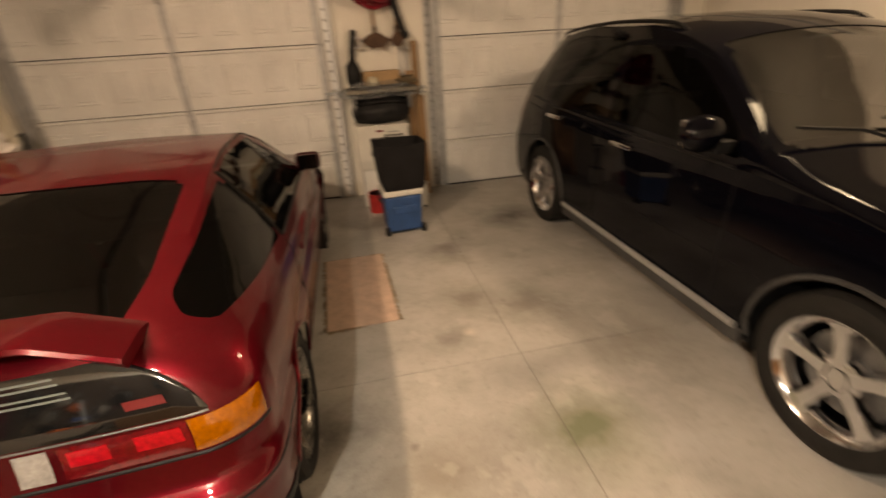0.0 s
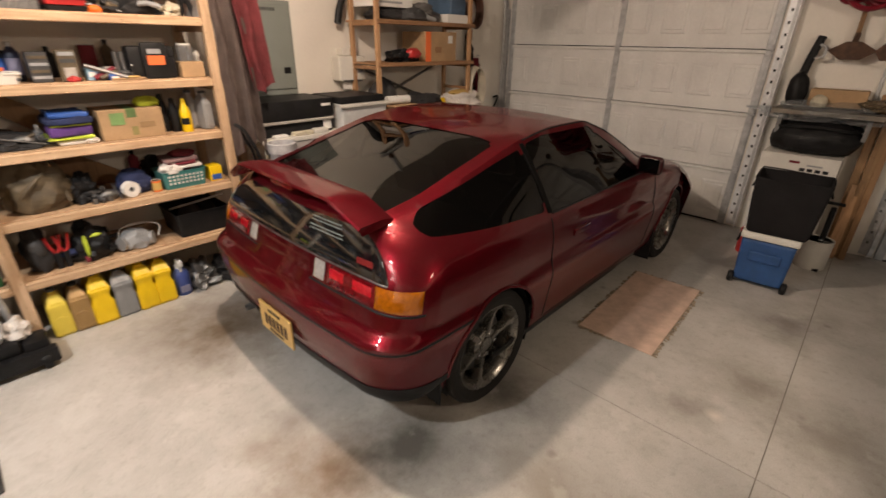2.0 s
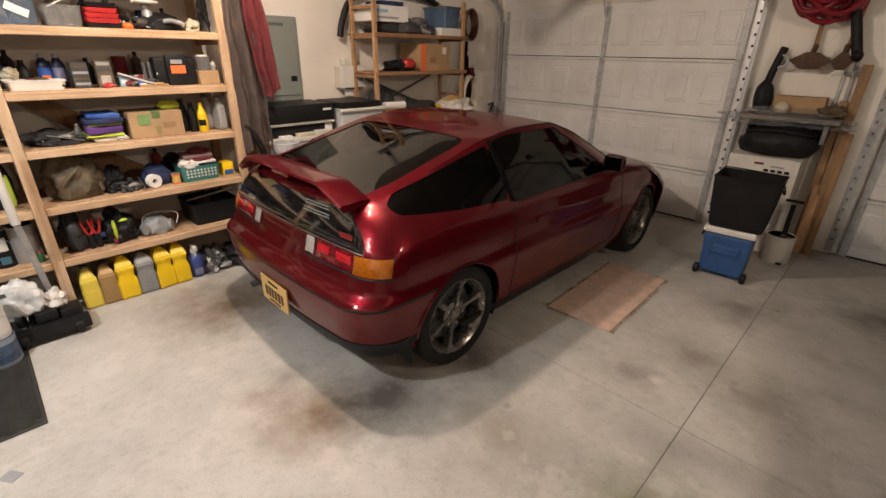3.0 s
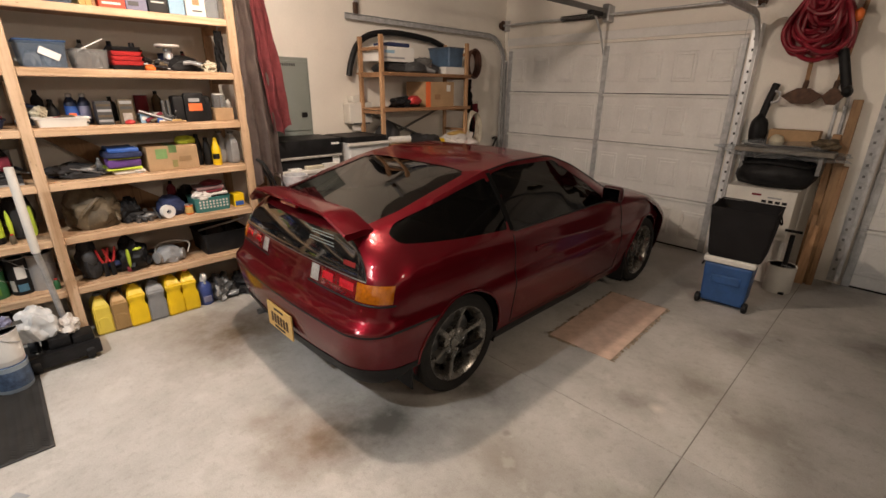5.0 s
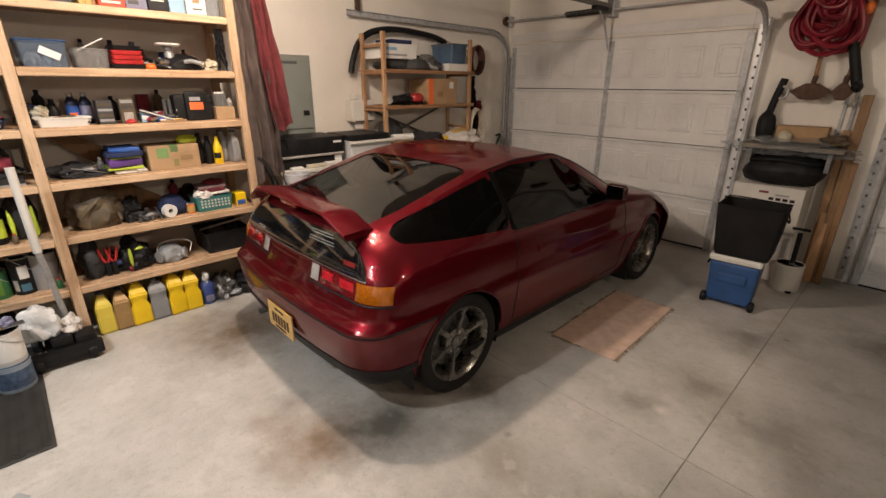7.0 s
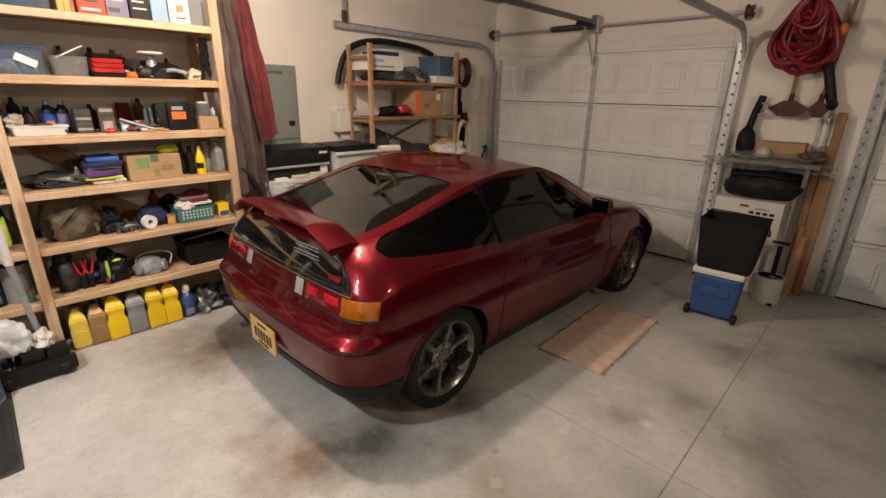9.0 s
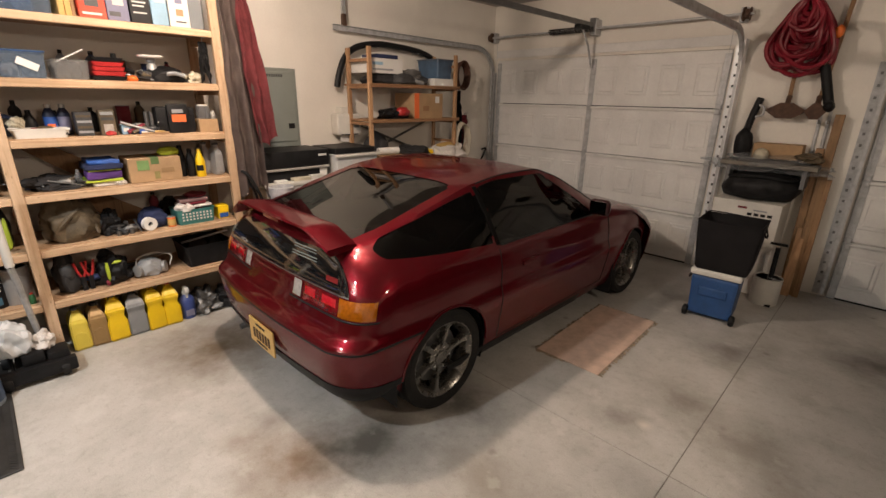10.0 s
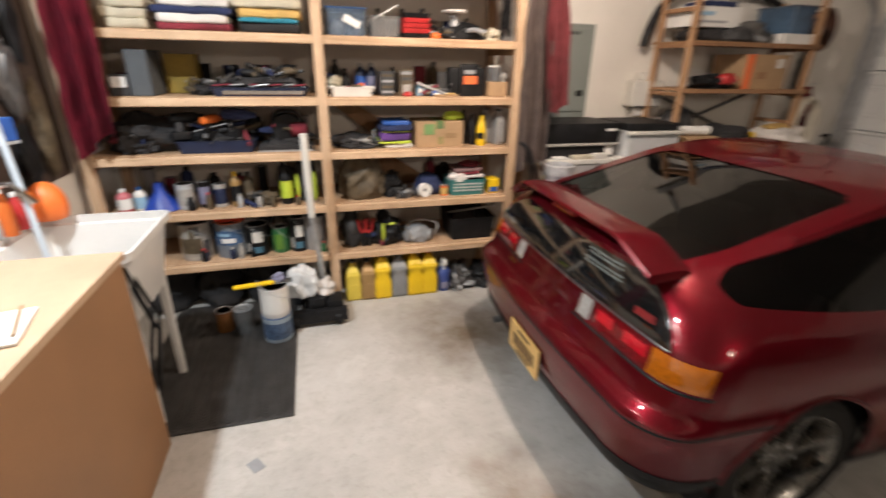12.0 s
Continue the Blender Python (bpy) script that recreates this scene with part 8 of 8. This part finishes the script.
part("plug", lump(0.22, -0.02, 0.0, 0.035, 0.035, 0.05, 0.1, 81, 2, flat=False), ORANGEP, hc, "orange plug", True)
for x, lean, w, out in ((1.16, -0.02, 0.15, 0.07), (1.37, 0.05, 0.075, 0.105)):
    sh = thing("garden_hoe", "rusty garden hoe hung head down on the wall", "garden tool", (x, YD - out, 1.58), group="hung garden tools")
    part("shaft", tube([(lean, 0.03, 0.9), (0, 0.0, 0.06)], 0.016, 10), OLDWOOD, sh, "", True)
    part("blade", extruded([(-w, 0.02), (-w * 0.3, 0.085), (w * 0.3, 0.085), (w, 0.02), (w * 0.4, -0.045), (-w * 0.4, -0.045)], -0.07, -0.062, "y", bevel=0.002), RUST, sh, "rusty blade")
    part("socket", tube([(0, 0.0, 0.14), (0, -0.05, 0.04)], 0.020, 8), RUST, sh, "", True)
bt = thing("black_boot", "black rubber boot hung upside down on the wall", "boot", (1.42, YD - 0.12, 1.66))
part("leg", tube([(-0.07, 0, 0.30), (0.02, 0, 0.0)], 0.036, 12), BLACK, bt, "", True)
part("foot", lump(0.03, -0.03, -0.02, 0.040, 0.07, 0.045, 0.15, 83, 3, flat=False), BLACK, bt, "", True)
part("hook", tube([(-0.05, 0.12, 0.30), (-0.05, 0.0, 0.30)], 0.006, 6), GALV, bt)
for x in (1.40, 1.46):
    br = thing("shelf_bracket", "galvanised steel bracket strip on the wall", "bracket", (x, YD, 1.40), group="wall brackets")
    part("strip", box(-0.012, 0.012, -0.02, -0.001, -0.20, 0.20, 0.003, seg=1), GALV, br)
    part("arm", box(-0.006, 0.006, -0.16, -0.01, 0.10, 0.13, 0.002, seg=1), GALV, br)

# ---- south side: sink, workbench, pegboard ----
sk = thing("utility_sink", "white plastic utility sink on splayed legs", "sink", (-0.865, -0.42, 0.0))
bm = open_box([(0.225, 0.215, 0.55), (0.27, 0.265, 0.86), (0.29, 0.285, 0.865), (0.29, 0.285, 0.90)], 0.012, 0.04)
part("basin", bm, SINKWHITE, sk, "", True)
for sx in (-1, 1):
    for sy in (-1, 1):
        part("leg", box(0, 0.04, 0, 0.04, 0, 0.62, 0.006, taper=0.8), SINKWHITE, sk).matrix_basis = Matrix.Translation((sx * 0.20 - 0.02, sy * 0.20 - 0.02, 0))
part("drain_pipe", tube([(0, 0, 0.55), (0, 0, 0.32), (0, -0.15, 0.28), (0, -0.29, 0.30)], 0.022, 10), WHITEP, sk, "", True)
tp = tube(curve_points([(0, -0.26, 0.90), (0, -0.26, 1.06), (0, -0.18, 1.12), (0, -0.10, 1.04)], 6), 0.012, 8)
part("tap", tp, CHROME, sk, "chrome tap", True)
for dx, dz in ((0.02, 0.0), (0.05, -0.06), (0.09, 0.04)):
    part("hose", tube(curve_points([(0.20 + dx * 0.6, 0.24, 0.80 + dz), (0.15 + dx, 0.27, 0.62 + dz), (0.05 + dx, 0.25, 0.50 + dz), (0.17 + dx, 0.26, 0.40 + dz), (0.10 + dx, 0.20, 0.15)], 6), 0.008, 6), BLACK, sk, "black drain hose", True)
ws2 = thing("workbench", "workbench with a particle board top and brown front", "workbench", (0.42, -0.43, 0.0))
part("top", box(-0.97, 1.0, -0.285, 0.29, 0.895, 0.925, 0.003, seg=1), PARTICLE, ws2, "particle board top")
part("front_panel", box(-0.96, 0.99, 0.262, 0.276, 0.0, 0.893, 0.002, seg=1), BROWNPANEL, ws2, "brown hardboard front")
part("end_panel", box(-0.96, -0.946, -0.28, 0.260, 0.0, 0.893, 0.002, seg=1), BROWNPANEL, ws2, "brown hardboard end")
part("end_panel", box(0.976, 0.99, -0.28, 0.260, 0.0, 0.893, 0.002, seg=1), BROWNPANEL, ws2, "brown hardboard end")
part("back_panel", box(-0.94, 0.97, -0.285, -0.27, 0.0, 0.893, 0.002, seg=1), BROWNPANEL, ws2)
nb = thing("notepad", "white notepad lying on the workbench", "notepad", (-0.02, -0.27, 0.926), 12)
part("pad", box(-0.10, 0.10, -0.075, 0.075, 0.0, 0.010, 0.002, seg=1), PAPER, nb)
pn2 = thing("pencil", "brown pencil lying on the notepad", "pencil", (-0.05, -0.225, 0.941), 20)
part("shaft", tube([(-0.09, 0, 0), (0.09, 0, 0)], 0.004, 6), CARD, pn2)
pg = thing("pegboard", "dark brown pegboard behind the sink", "pegboard", (-1.05, YB, 1.55), kind="structure")
part("sheet", box(-0.58, 1.6, 0.002, 0.010, -0.55, 0.75, 0.002, seg=1), M("dark_hardboard", (0.07, 0.048, 0.038), 0.75, var=0.25, scale=5), pg)
for k, (x, z, sx, sz, m, lab) in enumerate(((-1.38, 1.75, 0.05, 0.20, BLACK, "black handled tool hung on the pegboard"), (-1.26, 1.50, 0.06, 0.16, DKSTEEL, "grey steel tool hung on the pegboard"), (-1.40, 1.25, 0.06, 0.20, LEATHER, "brown leather pouch hung on the pegboard"),
                                           (-1.16, 1.80, 0.06, 0.12, GREYP, "grey brush hung on the pegboard"), (-1.05, 1.62, 0.05, 0.10, ORANGEP, "orange tool hung on the pegboard"), (-1.22, 1.16, 0.07, 0.14, BLACK, "black canvas bag hung on the pegboard"), (-0.85, 1.45, 0.06, 0.15, DKSTEEL, "steel saw hung on the pegboard"), (-0.70, 1.7, 0.07, 0.17, BLACK, "black case hung on the pegboard"))):
    hg = thing("hung_tool", lab, "hand tool", (x, YB + 0.012, z), group="tools on the pegboard")
    part("body", lump(0, 0.035, 0, sx, 0.032, sz, 0.35, 90 + k, 3, flat=False), m, hg, "", True)
    part("hook", tube([(0, 0.0, sz * 0.9), (0, 0.05, sz * 0.9)], 0.004, 5), GALV, hg)
ob = heap("orange_ball", -1.09, -0.60, 0.905, 0.075, 0.075, 0.15, ORANGEP, "orange plastic float on the sink rim", "ball", 96, 0.03)
carton("blue_carton", -1.02, -0.93, YB + 0.02, YB + 0.12, 1.27, 0.09, BLUELABEL, "small blue and white carton on the pegboard")
bpy.data.objects["blue_carton"].matrix_basis = pose(-0.975, YB + 0.08, 1.27, 0, 0, 70)
part("bracket", box(-0.05, 0.05, -0.05, 0.05, -0.012, -0.001, bm=None), GALV, bpy.data.objects["blue_carton"])
for k, (x, m, h) in enumerate(((-0.98, REDP, 0.16), (-0.90, ORANGEP, 0.20))):
    bottle("cleaner_bottle", x, -0.655, 0.902, 0.026, h, m, PAPER, "red or orange cleaner bottle on the sink rim", 0.6)
pw = thing("white_pole", "white plastic pole leaning in the sink", "pole", (0, 0, 0))
part("pole", tube([(-0.80, -0.50, 0.57), (-1.02, -0.665, 1.75)], 0.012, 10), M("pale_blue_white_plastic", (0.52, 0.58, 0.64), 0.35, var=0.08), pw, "", True)
cp = thing("paper_scrap", "small grey scrap of paper on the floor", "paper", (-0.32, 0.22, 0.0), 35)
part("scrap", box(-0.035, 0.035, -0.025, 0.025, 0.0008, 0.0022, bm=None), GREYP, cp)
rnd = random.Random(55)
for k in range(16):
    hx, hz, m = rnd.uniform(-1.56, -0.72), rnd.uniform(1.10, 2.20), rnd.choice((BLACK, DKGREY, LEATHER, DKSTEEL, BLACK, MAROON, NAVY))
    hg = thing("hung_tool", "dark hand tool hung on the pegboard", "hand tool", (hx, YB + 0.012, hz), group="tools on the pegboard")
    L = rnd.uniform(0.08, 0.16)
    part("handle", tube([(0, 0.02, 0.0), (rnd.uniform(-0.02, 0.02), 0.03, -L)], rnd.uniform(0.009, 0.016), 8), m, hg, "", True)
    part("head", lump(0, 0.025, 0.02, rnd.uniform(0.03, 0.06), 0.022, rnd.uniform(0.025, 0.05), 0.3, 300 + k, 2, flat=False), rnd.choice((DKSTEEL, BLACK, RUST)), hg, "", True)
    part("hook", tube([(0, 0.0, 0.03), (0, 0.04, 0.03)], 0.004, 5), GALV, hg)
